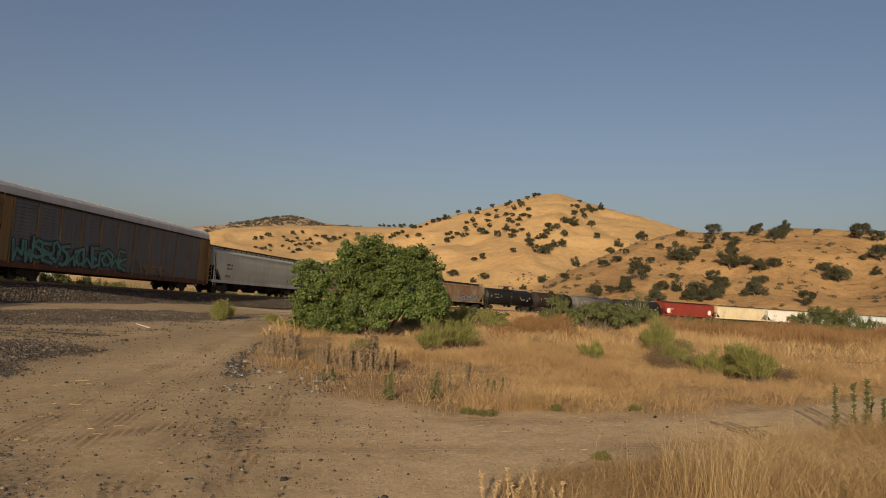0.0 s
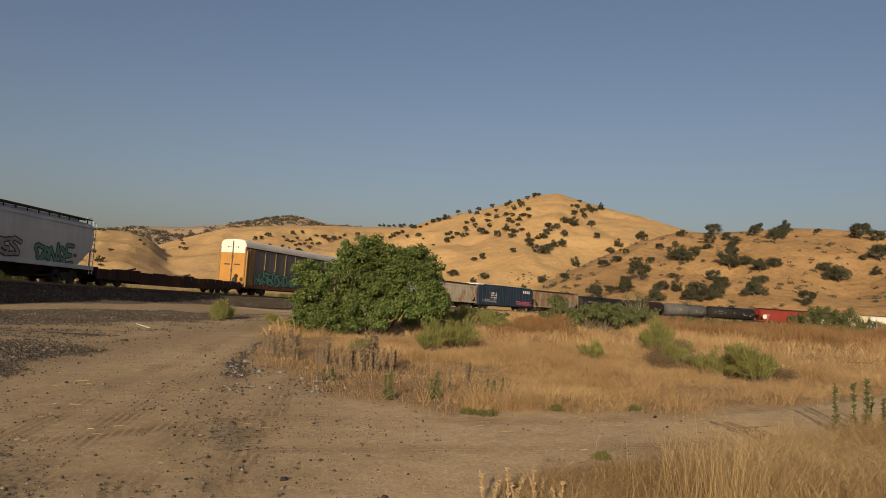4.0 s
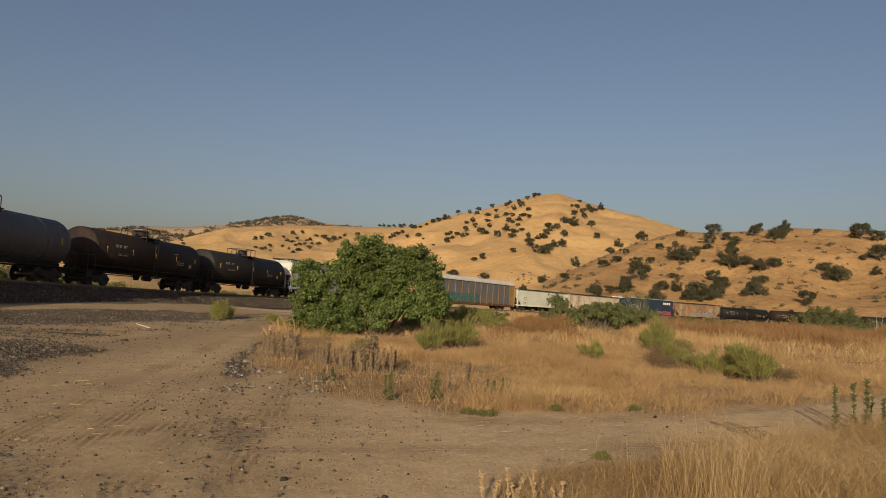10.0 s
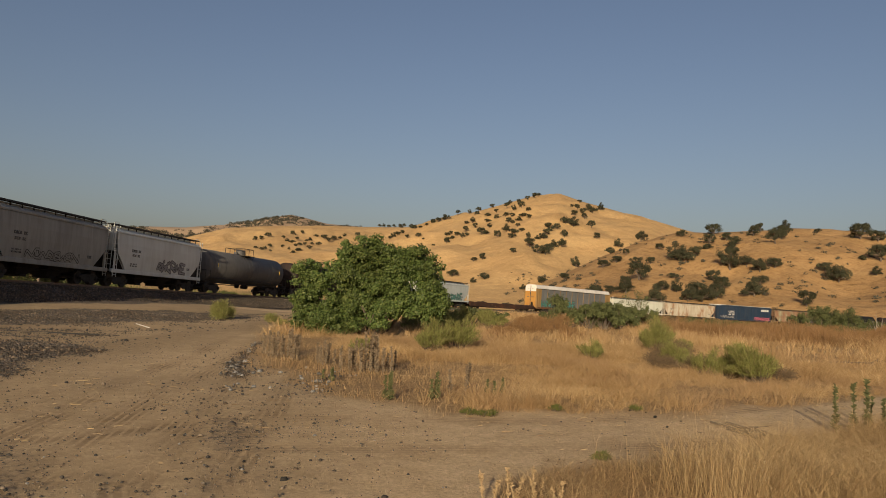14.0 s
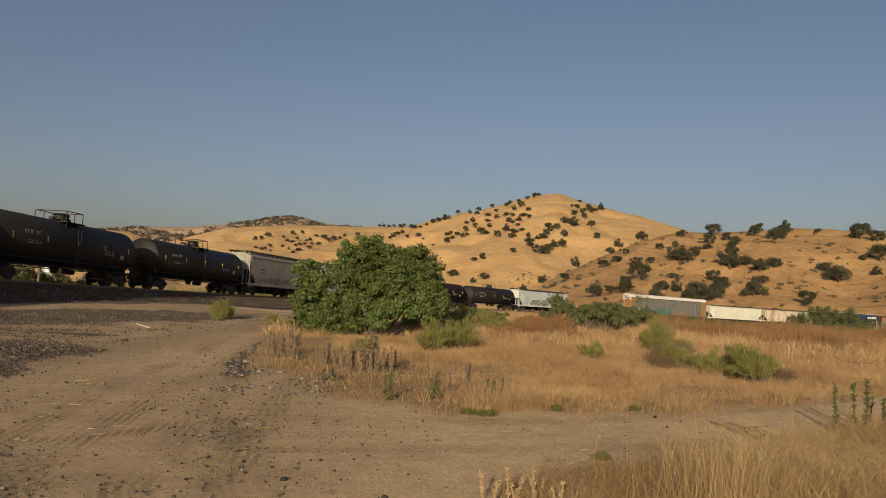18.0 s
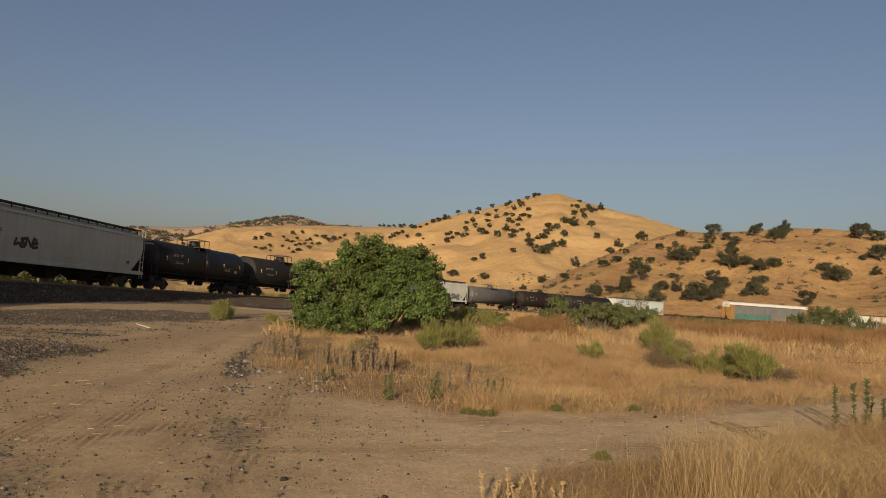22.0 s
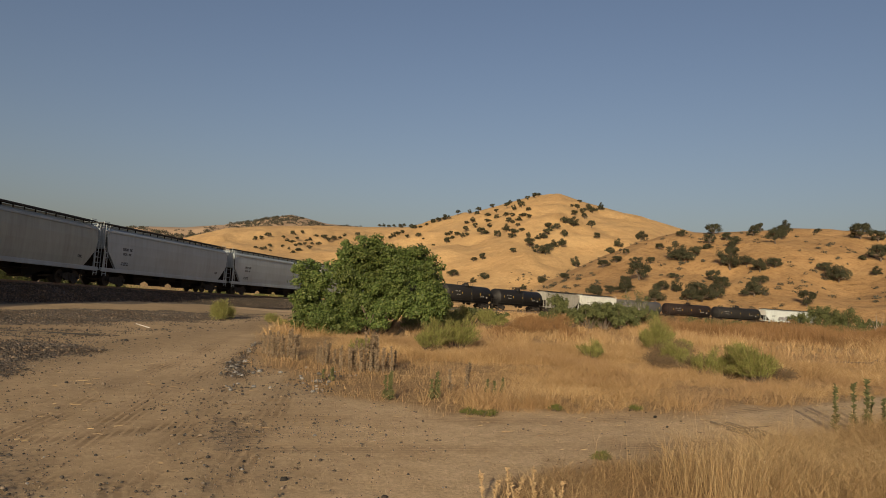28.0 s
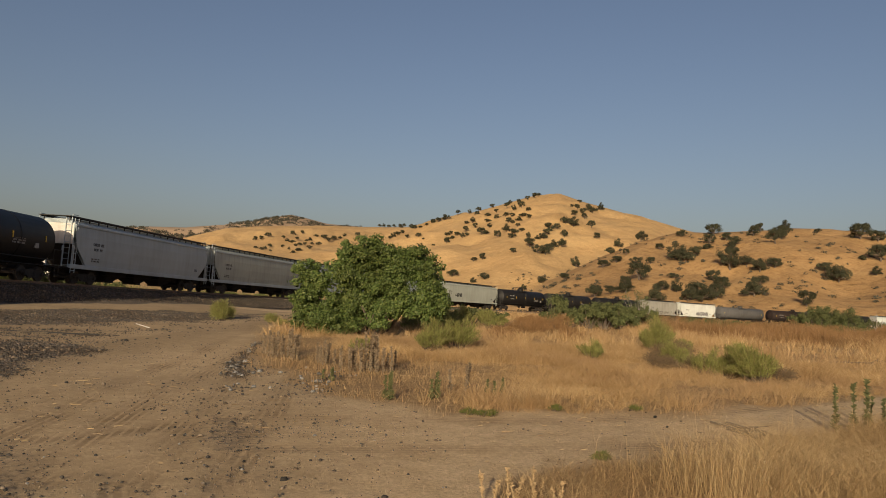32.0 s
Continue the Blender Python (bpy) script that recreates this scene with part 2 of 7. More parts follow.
M_white2 = paint("hopper_bright_white", (0.64, 0.62, 0.57), (0.3, 0.24, 0.17), 0.4)
M_cream = paint("hopper_cream", (0.60, 0.52, 0.36), (0.22, 0.16, 0.09), 0.45)
M_rustwhite = paint("hopper_white_rusted", (0.48, 0.44, 0.355), (0.20, 0.13, 0.07), 0.6, rust=(0.24, 0.11, 0.045), rust_at=0.60)
M_rustgreen = paint("hopper_rust_green", (0.23, 0.125, 0.075), (0.08, 0.05, 0.035), 0.6, rust=(0.24, 0.235, 0.16), rust_at=0.56)
M_red = paint("hopper_red", (0.23, 0.035, 0.025), (0.07, 0.03, 0.02), 0.5)
M_blue = paint("boxcar_blue", (0.012, 0.030, 0.062), (0.06, 0.06, 0.06), 0.5, rust=(0.06, 0.06, 0.065), rust_at=0.74)
M_orange = paint("rack_orange", (0.44, 0.225, 0.055), (0.20, 0.09, 0.03), 0.55, rust=(0.22, 0.09, 0.03), rust_at=0.70)
M_post = paint("rack_post_yellow", (0.29, 0.185, 0.075), (0.08, 0.05, 0.03), 0.6)
M_panel = paint("rack_panel_grey", (0.155, 0.166, 0.174), (0.07, 0.06, 0.055), 0.6, 0.5)
M_roof = paint("rack_roof_white", (0.62, 0.61, 0.59), (0.3, 0.28, 0.25), 0.4, 0.45)
M_cap = paint("end_cap_white", (0.70, 0.685, 0.65), (0.4, 0.3, 0.2), 0.3)
M_brown = paint("flat_brown", (0.050, 0.027, 0.020), (0.025, 0.018, 0.014), 0.7, 0.8, rust=(0.11, 0.045, 0.022), rust_at=0.64)
M_teal = mat("graffiti_teal", (0.055, 0.20, 0.175), 0.55, var=0.2, scale=2)
M_ink = mat("graffiti_ink", (0.02, 0.02, 0.022), 0.6, var=0.2, scale=2)
M_pink = mat("graffiti_pink", (0.42, 0.10, 0.16), 0.6, var=0.2, scale=2)
M_silver = mat("graffiti_silver", (0.22, 0.22, 0.23), 0.5, var=0.2, scale=2)
M_letter_w = mat("letter_white", (0.68, 0.66, 0.62), 0.6, var=0.1)
M_letter_f = mat("letter_faded", (0.30, 0.29, 0.275), 0.7, var=0.2)
M_letter_k = mat("letter_dark", (0.05, 0.05, 0.055), 0.6, var=0.1)
M_yellow = mat("reflector_yellow", (0.62, 0.42, 0.04), 0.5, var=0.1)
M_rust = paint("rust_low", (0.16, 0.075, 0.04), (0.06, 0.03, 0.02), 0.7, 0.85)

WHEELSETS = []


def bogies(car, ys, gauge=0.79):
    for y in ys:
        g = Geo()
        g.box(-0.95, 0.95, y - 0.2, y + 0.2, 0.42, 0.78, 0.04)
        b = g.part("bogie", M_frame, car, "dark cast-steel freight bogie")
        for sx in (-1, 1):
            f = Geo()
            x0, x1 = sorted((sx * 0.93, sx * 1.08))
            prof = [(-1.15, 0.42), (-1.15, 0.60), (-0.55, 0.72), (0.55, 0.72), (1.15, 0.60), (1.15, 0.42), (0.75, 0.42), (0.45, 0.20), (-0.45, 0.20), (-0.75, 0.42)]
            f.loft([[(x0, y + p, q) for p, q in prof], [(x1, y + p, q) for p, q in prof]])
            for ay in (-0.89, 0.89):
                f.tube((sx * 1.02, y + ay, 0.46), (sx * 1.16, y + ay, 0.46), 0.13, 8)
            for k in (-0.16, 0, 0.16):
                f.tube((sx * 1.06, y + k, 0.26), (sx * 1.06, y + k, 0.60), 0.06, 6)
            f.part("side_frame", M_frame, b)
        for ay in (-0.89, 0.89):
            w = Geo()
            for sx in (-1, 1):
                w.tube((sx * 0.70, 0, 0), (sx * 0.745, 0, 0), 0.49, 20)
                w.tube((sx * 0.745, 0, 0), (sx * 0.85, 0, 0), 0.457, 20)
                for q in range(3):
                    a = q * 2.094
                    w.box(sx * 0.85 - 0.012, sx * 0.85 + 0.012, math.cos(a) * 0.22 - 0.05, math.cos(a) * 0.22 + 0.05, math.sin(a) * 0.22 - 0.05, math.sin(a) * 0.22 + 0.05)
            w.tube((-0.9, 0, 0), (0.9, 0, 0), 0.09, 8)
            ws = w.part("wheelset", M_steel, b)
            ws.location = (0, y + ay, 0.457)
            WHEELSETS.append((ws, y + ay))


def couplers(car, L, reach=0.45, z=0.86):
    for sy in (-1, 1):
        g = Geo()
        y = sy * L / 2
        g.box(-0.12, 0.12, min(y - sy * 0.7, y + sy * reach * 0.7), max(y - sy * 0.7, y + sy * reach * 0.7), z - 0.12, z + 0.12, 0.02)
        g.box(-0.2, 0.16, min(y + sy * reach * 0.6, y + sy * reach), max(y + sy * reach * 0.6, y + sy * reach), z - 0.2, z + 0.2, 0.03)
        g.tube((0.3, y - sy * 0.1, z - 0.15), (0.22, y + sy * reach, z - 0.42), 0.035)
        g.part("coupler", M_frame, car)


def ladder(car, x, y, z0, z1, width, axis="y", material=None, step=0.38):
    g = Geo()
    d = width / 2
    P = (lambda k, z: (x, y + k, z)) if axis == "y" else (lambda k, z: (x + k, y, z))
    g.tube(P(-d, z0), P(-d, z1), 0.025)
    g.tube(P(d, z0), P(d, z1), 0.025)
    z = z0 + 0.15
    while z < z1:
        g.tube(P(-d, z), P(d, z), 0.018, 5)
        z += step
    return g.part("ladder", material or M_rail_black, car)


def bars(car, x, y, z, w, h, rows, material, name="lettering"):
    """Unreadable lettering: rows of short upright bars, standing just proud of the side at x."""
    for r in range(rows):
        g = Geo()
        k = max(2, int(w / (h * 0.9)))
        for i in range(k):
            if (i * 7 + r * 3) % 5 == 4 and k > 4:
                continue
            y0 = y + w / 2 - (i + 0.85) * w / k
            y1 = y + w / 2 - (i + 0.12) * w / k
            zz = z - r * h * 1.7
            g.box(x, x + 0.012, y0, y0 + (y1 - y0) * 0.3, zz, zz + h)
            g.box(x, x + 0.012, y0 + (y1 - y0) * 0.3, y1, zz + h * 0.78, zz + h)
            if (i + r) % 2:
                g.box(x, x + 0.012, y1 - (y1 - y0) * 0.3, y1, zz, zz + h * 0.78)
            else:
                g.box(x, x + 0.012, y0 + (y1 - y0) * 0.3, y1, zz, zz + h * 0.22)
        tagged(g.part(name, material, car), kind="stuff")


def graffiti(car, x, y0, y1, z0, z1, letters, fill, edge, seed=1, label="", at=None):
    """Bubble-letter graffiti: bent strokes in fill colour on a darker, wider edge. at(z) bends it to a curved side."""
    rnd = random.Random(seed)
    a, b = Geo(), Geo()
    w = (y1 - y0) / letters
    h = z1 - z0
    for i in range(letters):
        cy = y0 + (i + 0.5) * w
        ph = rnd.choice([0, 1, 2, 3, 4, 5])
        if ph == 0:
            path = [(math.cos(t * 0.7) * 0.33, 0.5 + math.sin(t * 0.7) * 0.4) for t in range(10)]
        elif ph == 1:
            path = [(-0.35, 0.9), (-0.3, 0.1), (0, 0.55), (0.3, 0.1), (0.36, 0.95)]
        elif ph == 2:
            path = [(0.34, 0.85), (-0.1, 0.95), (-0.33, 0.7), (0.1, 0.5), (0.34, 0.3), (0.05, 0.05), (-0.35, 0.15)]
        elif ph == 3:
            path = [(-0.3, 0.05), (-0.3, 0.95), (0.2, 0.85), (0.3, 0.6), (-0.2, 0.5), (0.36, 0.02)]
        elif ph == 4:
            path = [(0.34, 0.92), (-0.3, 0.9), (-0.34, 0.5), (0.25, 0.5), (-0.34, 0.45), (-0.3, 0.06), (0.36, 0.1)]
        else:
            path = [(-0.36, 0.04), (-0.3, 0.92), (0.28, 0.1), (0.34, 0.98)]
        path = [(p * 1.25 + rnd.uniform(-0.2, 0.2), q + rnd.uniform(-0.16, 0.16)) for p, q in path]
        hh = h * rnd.uniform(0.85, 1.1)
        for g, r, lift in ((b, 0.15, 0.006), (a, 0.078, 0.012)):
            for k in range(len(path) - 1):
                (p0, q0), (p1, q1) = path[k], path[k + 1]
                A = Vector((p0 * w * 1.25, q0 * hh, 0))
                B = Vector((p1 * w * 1.25, q1 * hh, 0))
                d = (B - A)
                if d.length < 0.02:
                    continue
                d.normalize()
                nrm = Vector((-d.y, d.x, 0)) * r * h
                e = d * r * h * 0.7
                q = []
                for c in (A - e * 0.4 + nrm * 0.7, A - e * 1.0, A - e * 0.4 - nrm * 0.7, A - nrm, B - nrm, B + e * 0.4 - nrm * 0.7, B + e * 1.0, B + e * 0.4 + nrm * 0.7, B + nrm, A + nrm):
                    zz = z0 + c.y
                    xx = (at(zz) if at else x) + lift + 0.0007 * (k + i * 0.3)
                    q.append((xx, cy + c.x, zz))
                cen = (sum(p[0] for p in q) / len(q), sum(p[1] for p in q) / len(q), sum(p[2] for p in q) / len(q))
                n = len(q)
                g.add(q + [cen], [(i2, (i2 + 1) % n, n) for i2 in range(n)])
    tagged(b.part("graffiti", edge, car, label), kind="stuff")
    tagged(a.part("graffiti", fill, car, label), kind="stuff")


def car_base(name, label, category="freight car"):
    e = new(name)
    return tagged(e, label, category, "freight train")


def hopper(L, label, body_m, sill_m=None, H=4.45, smooth=True, marks=M_letter_k, roof_m=None, end_m=None, bays=3, cut=1.45):
    car = car_base("covered_hopper_car", label)
    sill_m, end_m = sill_m or body_m, end_m or body_m
    e = L / 2 - 0.35
    prof = [(1.43, 1.22), (1.50, 1.75), (1.54, 2.5), (1.53, 3.2), (1.47, H - 0.62), (1.36, H - 0.40), (1.18, H - 0.28), (0.62, H - 0.14)] if smooth else \
        [(1.46, 1.22), (1.48, 2.0), (1.48, 3.0), (1.48, H - 0.55), (1.46, H - 0.45), (1.40, H - 0.36), (1.2, H - 0.28), (0.62, H - 0.16)]
    full = prof + [(-x, z) for x, z in reversed(prof)]

    def ring(sy, k):
        return [(x, sy * (e - max(0.0, 2.65 - z) / 1.43 * cut * k), z) for x, z in full]
    g = Geo()
    g.loft([ring(-1, 1), [(x, -e + cut + 0.3, z) for x, z in full], [(x, e - cut - 0.3, z) for x, z in full], ring(1, 1)])
    g.part("body", body_m, car, smooth=False)
    # roof trough with hatches and running boards
    g = Geo()
    g.box(-0.62, 0.62, -e + 0.5, e - 0.5, H - 0.15, H - 0.02, 0.02)
    g.part("hatch_trough", roof_m or body_m, car)
    n = max(6, int(L / 2.2))
    for sx in (-1, 1):
        g = Geo()
        x0, x1 = sorted((sx * 0.72, sx * 1.22))
        g.box(x0, x1, -e - 0.1, e + 0.1, H + 0.03, H + 0.07)
        g.box(x0, x0 + 0.04, -e - 0.1, e + 0.1, H - 0.03, H + 0.03)
        g.box(x1 - 0.04, x1, -e - 0.1, e + 0.1, H - 0.03, H + 0.03)
        k = int(L / 1.1)
        for i in range(k + 1):
            y = -e + 2 * e * i / k
            g.box(sx * 0.95 - 0.03, sx * 0.95 + 0.03, y - 0.03, y + 0.03, H - 0.32, H + 0.04)
        g.part("running_board", M_rail_black, car, "dark steel grating walkway along the roof")
    for sy in (-1, 1):
        g = Geo()
        g.box(-1.2, 1.2, sy * e - 0.28, sy * e + 0.28, H + 0.03, H + 0.07)
        g.part("end_walkway", M_rail_black, car)
    # top chord and side sill
    for sx in (-1, 1):
        g = Geo()
        x0, x1 = sorted((sx * 1.38, sx * 1.52))
        g.box(x0, x1, -e - 0.02, e + 0.02, H - 0.60, H - 0.46, 0.02)
        g.part("top_chord", sill_m, car)
        g = Geo()
        x0, x1 = sorted((sx * 1.30, sx * 1.52))
        g.box(x0, x1, -L / 2, L / 2, 1.02, 1.30, 0.02)
        g.part("side_sill", sill_m, car)
    if not smooth:
        for sx in (-1, 1):
            for i in range(int(L / 1.15) + 1):
                y = -e + cut + (2 * e - 2 * cut) * i / int(L / 1.15)
                g = Geo()
                x0, x1 = sorted((sx * 1.47, sx * 1.56))
                g.box(x0, x1, y - 0.05, y + 0.05, 1.3, H - 0.55, 0.01)
                g.part("side_post", body_m, car)
    # ends: slope struts, ladder, platform
    for sy in (-1, 1):
        g = Geo()
        g.box(-1.45, 1.45, min(sy * (L / 2), sy * (L / 2 - 0.9)), max(sy * (L / 2), sy * (L / 2 - 0.9)), 1.0, 1.1)
        g.box(-0.3, 0.3, min(sy * (L / 2 - 0.2), sy * (L / 2 - 3.2)), max(sy * (L / 2 - 0.2), sy * (L / 2 - 3.2)), 0.72, 1.05)
        g.part("end_platform", M_under, car)
        for sx in (-1, 1):
            g = Geo()
            g.tube((sx * 1.40, sy * (e - 0.05), 1.1), (sx * 1.40, sy * (e - 0.05), 2.7), 0.06)
            g.tube((sx * 0.55, sy * (e - 0.1), 1.1), (sx * 0.55, sy * (e - 0.1), 2.7), 0.05)
            g.tube((sx * 1.40, sy * (e - 0.05), 2.6), (sx * 1.35, sy * (e - cut), 1.2), 0.04)
            g.part("end_strut", sill_m, car)
        # upper end; a whiter end_m puts the sun on it into the colour
        g = Geo()
        y0, y1 = sorted((sy * (e - 0.02), sy * (e + 0.015)))
        g.box(-1.36, 1.36, y0, y1, 2.66, H - 0.42, 0.006)
        g.part("end_sheet", end_m, car)
        # dark sheet laid over the end slope; its colour stands for shade
        g = Geo()
        o = 0.03
        yb, yt = sy * (e - cut + o), sy * (e - 0.02 + o)
        g.loft([[(-1.40, yb, 1.24), (1.40, yb, 1.24), (1.40, yb + sy * 0.012, 1.24), (-1.40, yb + sy * 0.012, 1.24)], [(-1.47, yt, 2.62), (1.47, yt, 2.62), (1.47, yt + sy * 0.012, 2.62), (-1.47, yt + sy * 0.012, 2.62)]])
        g.part("slope_shade_sheet", M_under, car, "sloping end sheet, coloured dark for the shade on it")
        ladder(car, 1.50, sy * (e + 0.02), 0.72, H - 0.1, 0.42, "y", sill_m)
        ladder(car, -1.50, sy * (e + 0.02), 0.72, H - 0.1, 0.42, "y", sill_m)
        ladder(car, sy * -0.95, sy * (e + 0.07), 1.1, H + 0.02, 0.42, "x", sill_m)
        for sx in (-1, 1):
            g = Geo()
            g.tube((sx * 1.2, sy * (e + 0.1), H - 0.4), (sx * 1.2, sy * (e + 0.1), H + 0.15), 0.022)
            g.tube((sx * 1.2, sy * (e + 0.1), H + 0.15), (sx * 1.2, sy * (e - 0.5), H + 0.15), 0.022)
            g.tube((sx * 1.2, sy * (e - 0.5), H + 0.15), (sx * 1.2, sy * (e - 0.5), H + 0.05), 0.022)
            g.part("grab_rail", sill_m, car)
    # bays, in the dark underframe colour for dirt and the shade beneath the car
    t = L * 0.36
    for i in range(bays):
        span = 2 * (t - 1.6)
        y = -span / 2 + span * (i + 0.5) / bays
        wv = span / bays * 0.48
        g = Geo()
        g.loft([[(-1.25, y - wv, 1.25), (1.25, y - wv, 1.25), (1.25, y + wv, 1.25), (-1.25, y + wv, 1.25)],
                [(-0.45, y - 0.45, 0.36), (0.45, y - 0.45, 0.36), (0.45, y + 0.45, 0.36), (-0.45, y + 0.45, 0.36)]])
        g.box(-0.6, 0.6, y - 0.32, y + 0.32, 0.24, 0.38, 0.02)
        g.part("hopper_bay", M_under, car)
    g = Geo()
    g.box(-0.28, 0.28, -L / 2 + 0.4, L / 2 - 0.4, 0.70, 1.05)
    g.tube((0.9, -t + 1.7, 0.75), (0.9, t - 1.7, 0.78), 0.035)
    g.part("centre_sill", M_under, car)
    bogies(car, (-t - 0.25, t + 0.25))
    couplers(car, L)
    if marks:
        bars(car, 1.545, -L / 2 + 2.9, 2.7, 1.25, 0.19, 1, marks)
        bars(car, 1.545, -L / 2 + 2.9, 2.36, 1.05, 0.17, 1, marks)
        bars(car, 1.50, -L / 2 + 2.7, 1.75, 0.9, 0.09, 2, marks)
        bars(car, 1.52, L / 2 - 2.4, 1.8, 0.5, 0.18, 1, marks)
    return car


def tank(L, label, body_m, R=1.56, zc=2.56, marks=M_letter_f, band=False, ladder_on=True, yellow=5, rail_m=None):
    car = car_base("tank_car", label)
    b = L / 2 - 0.45
    N = 28
    rings = []
    for sy in (-1, 1):
        hs = [(0.0, 0.62), (0.22, 0.52), (0.5, 0.36), (0.74, 0.22), (0.9, 0.10), (0.98, 0.03), (1.0, 0.0)]
        hs = hs if sy < 0 else hs[::-1]
        for q, d in hs:
            y = sy * (b - (0.62 - d))
            rings.append([(math.cos(2 * math.pi * i / N) * R * max(q, 0.02), y, zc + math.sin(2 * math.pi * i / N) * R * max(q, 0.02)) for i in range(N)])
    g = Geo()
    g.loft(rings)
    g.part("tank_barrel", body_m, car, smooth=True)
    for y in (-b * 0.5, 0.0, b * 0.5) if not band else (-b * 0.62, -0.35, 0.35, b * 0.62):
        g = Geo()
        rr = [[(math.cos(2 * math.pi * i / N) * (R + r), y + dy, zc + math.sin(2 * math.pi * i / N) * (R + r)) for i in range(N)] for dy, r in ((-0.05, 0), (-0.05, 0.012), (0.05, 0.012), (0.05, 0))]
        g.loft(rr, caps=False)
        g.part("weld_band", body_m, car)
    # stub sills, saddles
    for sy in (-1, 1):
        g = Geo()
        y0, y1 = sorted((sy * L / 2, sy * (L / 2 - 3.6)))
        g.box(-0.30, 0.30, y0, y1, 0.72, 1.28, 0.03)
        ya, yb = sorted((sy * (L / 2 - 0.05), sy * (L / 2 - 0.85)))
        g.box(-1.45, 1.45, ya, yb, 0.98, 1.08)
        g.part("stub_sill", M_under, car)
        g = Geo()
        ys = sy * (b - 1.7)
        g.loft([[(-1.1, ys - 0.25, 1.75), (1.1, ys - 0.25, 1.75), (1.1, ys + 0.25, 1.75), (-1.1, ys + 0.25, 1.75)], [(-0.35, ys - 0.35, 1.0), (0.35, ys - 0.35, 1.0), (0.35, ys + 0.35, 1.0), (-0.35, ys + 0.35, 1.0)]])
        g.part("saddle", M_under, car)
        g = Geo()
        for sx in (-1, 1):
            g.tube((sx * 1.45, sy * (L / 2 - 0.1), 1.0), (sx * 1.45, sy * (L / 2 - 0.1), 2.1), 0.022)
            g.tube((sx * 1.45, sy * (L / 2 - 0.1), 2.1), (sx * 1.45, sy * (L / 2 - 0.9), 2.1), 0.022)
            g.tube((sx * 1.45, sy * (L / 2 - 0.9), 2.1), (sx * 1.45, sy * (L / 2 - 0.9), 1.0), 0.022)
        g.tube((-1.45, sy * (L / 2 - 0.1), 2.1), (1.45, sy * (L / 2 - 0.1), 2.1), 0.022)
        g.part("end_handrail", rail_m or M_rail_black, car)
        ladder(car, 1.45, sy * (L / 2 - 0.45), 0.4, 1.05, 0.4, "y")
        ladder(car, -1.45, sy * (L / 2 - 0.45), 0.4, 1.05, 0.4, "y")
    g = Geo()
    for sx in (-1, 1):
        g.tube((sx * 1.36, -b + 0.4, 1.42), (sx * 1.36, b - 0.4, 1.42), 0.03)
        g.tube((sx * 1.42, -L / 2 + 0.8, 1.02), (sx * 1.42, L / 2 - 0.8, 1.02), 0.025)
    g.part("side_handrail", M_rail_black, car)
    g = Geo()
    g.tube((0, 0, 1.1), (0, 0, 0.62), 0.32, 12, 0.2)
    g.box(-0.5, 0.5, -0.5, 0.5, 0.96, 1.06)
    g.tube((0.6, -b + 3, 0.86), (0.6, b - 3, 0.9), 0.035)
    g.tube((-0.2, 1.4, 0.8), (-0.2, 2.4, 0.8), 0.2, 10)
    g.part("bottom_outlet", M_under, car)
    # dome, platform and railing
    top = zc + R
    g = Geo()
    g.tube((0, 0.25, top - 0.1), (0, 0.25, top + 0.42), 0.48, 16)
    g.tube((0, 0.25, top + 0.42), (0, 0.25, top + 0.50), 0.54, 16, 0.42)
    g.tube((0, -0.75, top - 0.1), (0, -0.75, top + 0.2), 0.2, 10)
    g.tube((0, 1.0, top - 0.1), (0, 1.0, top + 0.22), 0.17, 10)
    g.part("dome", body_m, car)
    for sx in (-1, 1):
        g = Geo()
        x0, x1 = sorted((sx * 0.62, sx * 1.25))
        g.box(x0, x1, -1.05, 1.05, top - 0.14, top - 0.09)
        for y in (-0.9, 0.9):
            g.tube((sx * 1.2, y, top - 0.12), (sx * 1.0, y, top - 0.65), 0.03)
        g.part("dome_platform", M_rail_black, car)
        g = Geo()
        zt = top + 0.60
        for y in (-0.92, 0.0, 0.92):
            g.tube((sx * 1.1, y, top - 0.12), (sx * 1.1, y, zt - 0.08), 0.03)
        g.tube((sx * 1.1, -0.84, zt), (sx * 1.1, 0.84, zt), 0.032)
        for y in (-0.92, 0.92):
            g.tube((sx * 1.1, y, zt - 0.08), (sx * 1.1, y * 0.91, zt), 0.03)
            g.tube((sx * 1.1, y * 0.91, zt), (sx * 0.95, y, zt), 0.03)
            g.tube((sx * 0.95, y, zt), (0, y, zt), 0.03)
        g.part("dome_railing", rail_m or M_rail_black, car)
        if ladder_on:
            ladder(car, sx * (R + 0.05), 0.0, 0.9, top - 0.55, 0.4, "y")
    # reflectors and lettering on both sides
    for sx in (-1, 1):
        for i in range(yellow):
            y = -b + 1.6 + (2 * b - 3.2) * i / (yellow - 1)
            g = Geo()
            x0, x1 = sorted((sx * (R - 0.03), sx * (R + 0.012)))
            g.box(x0, x1, y - 0.035, y + 0.035, zc - 0.1, zc + 0.28)
            g.part("reflector", M_yellow, car)
    if marks:
        bars(car, R - 0.045, -b + 3.4, zc + 0.25, 1.6, 0.26, 1, marks)
        bars(car, R - 0.02, -b + 3.6, zc - 0.12, 1.3, 0.09, 2, marks)
        g = Geo()
        g.box(R - 0.10, R - 0.0, b - 2.6, b - 2.25, zc - 0.55, zc - 0.25)
        g.part("placard", marks, car)
        bars(car, R - 0.02, b - 4.2, zc - 0.1, 1.2, 0.09, 3, marks)
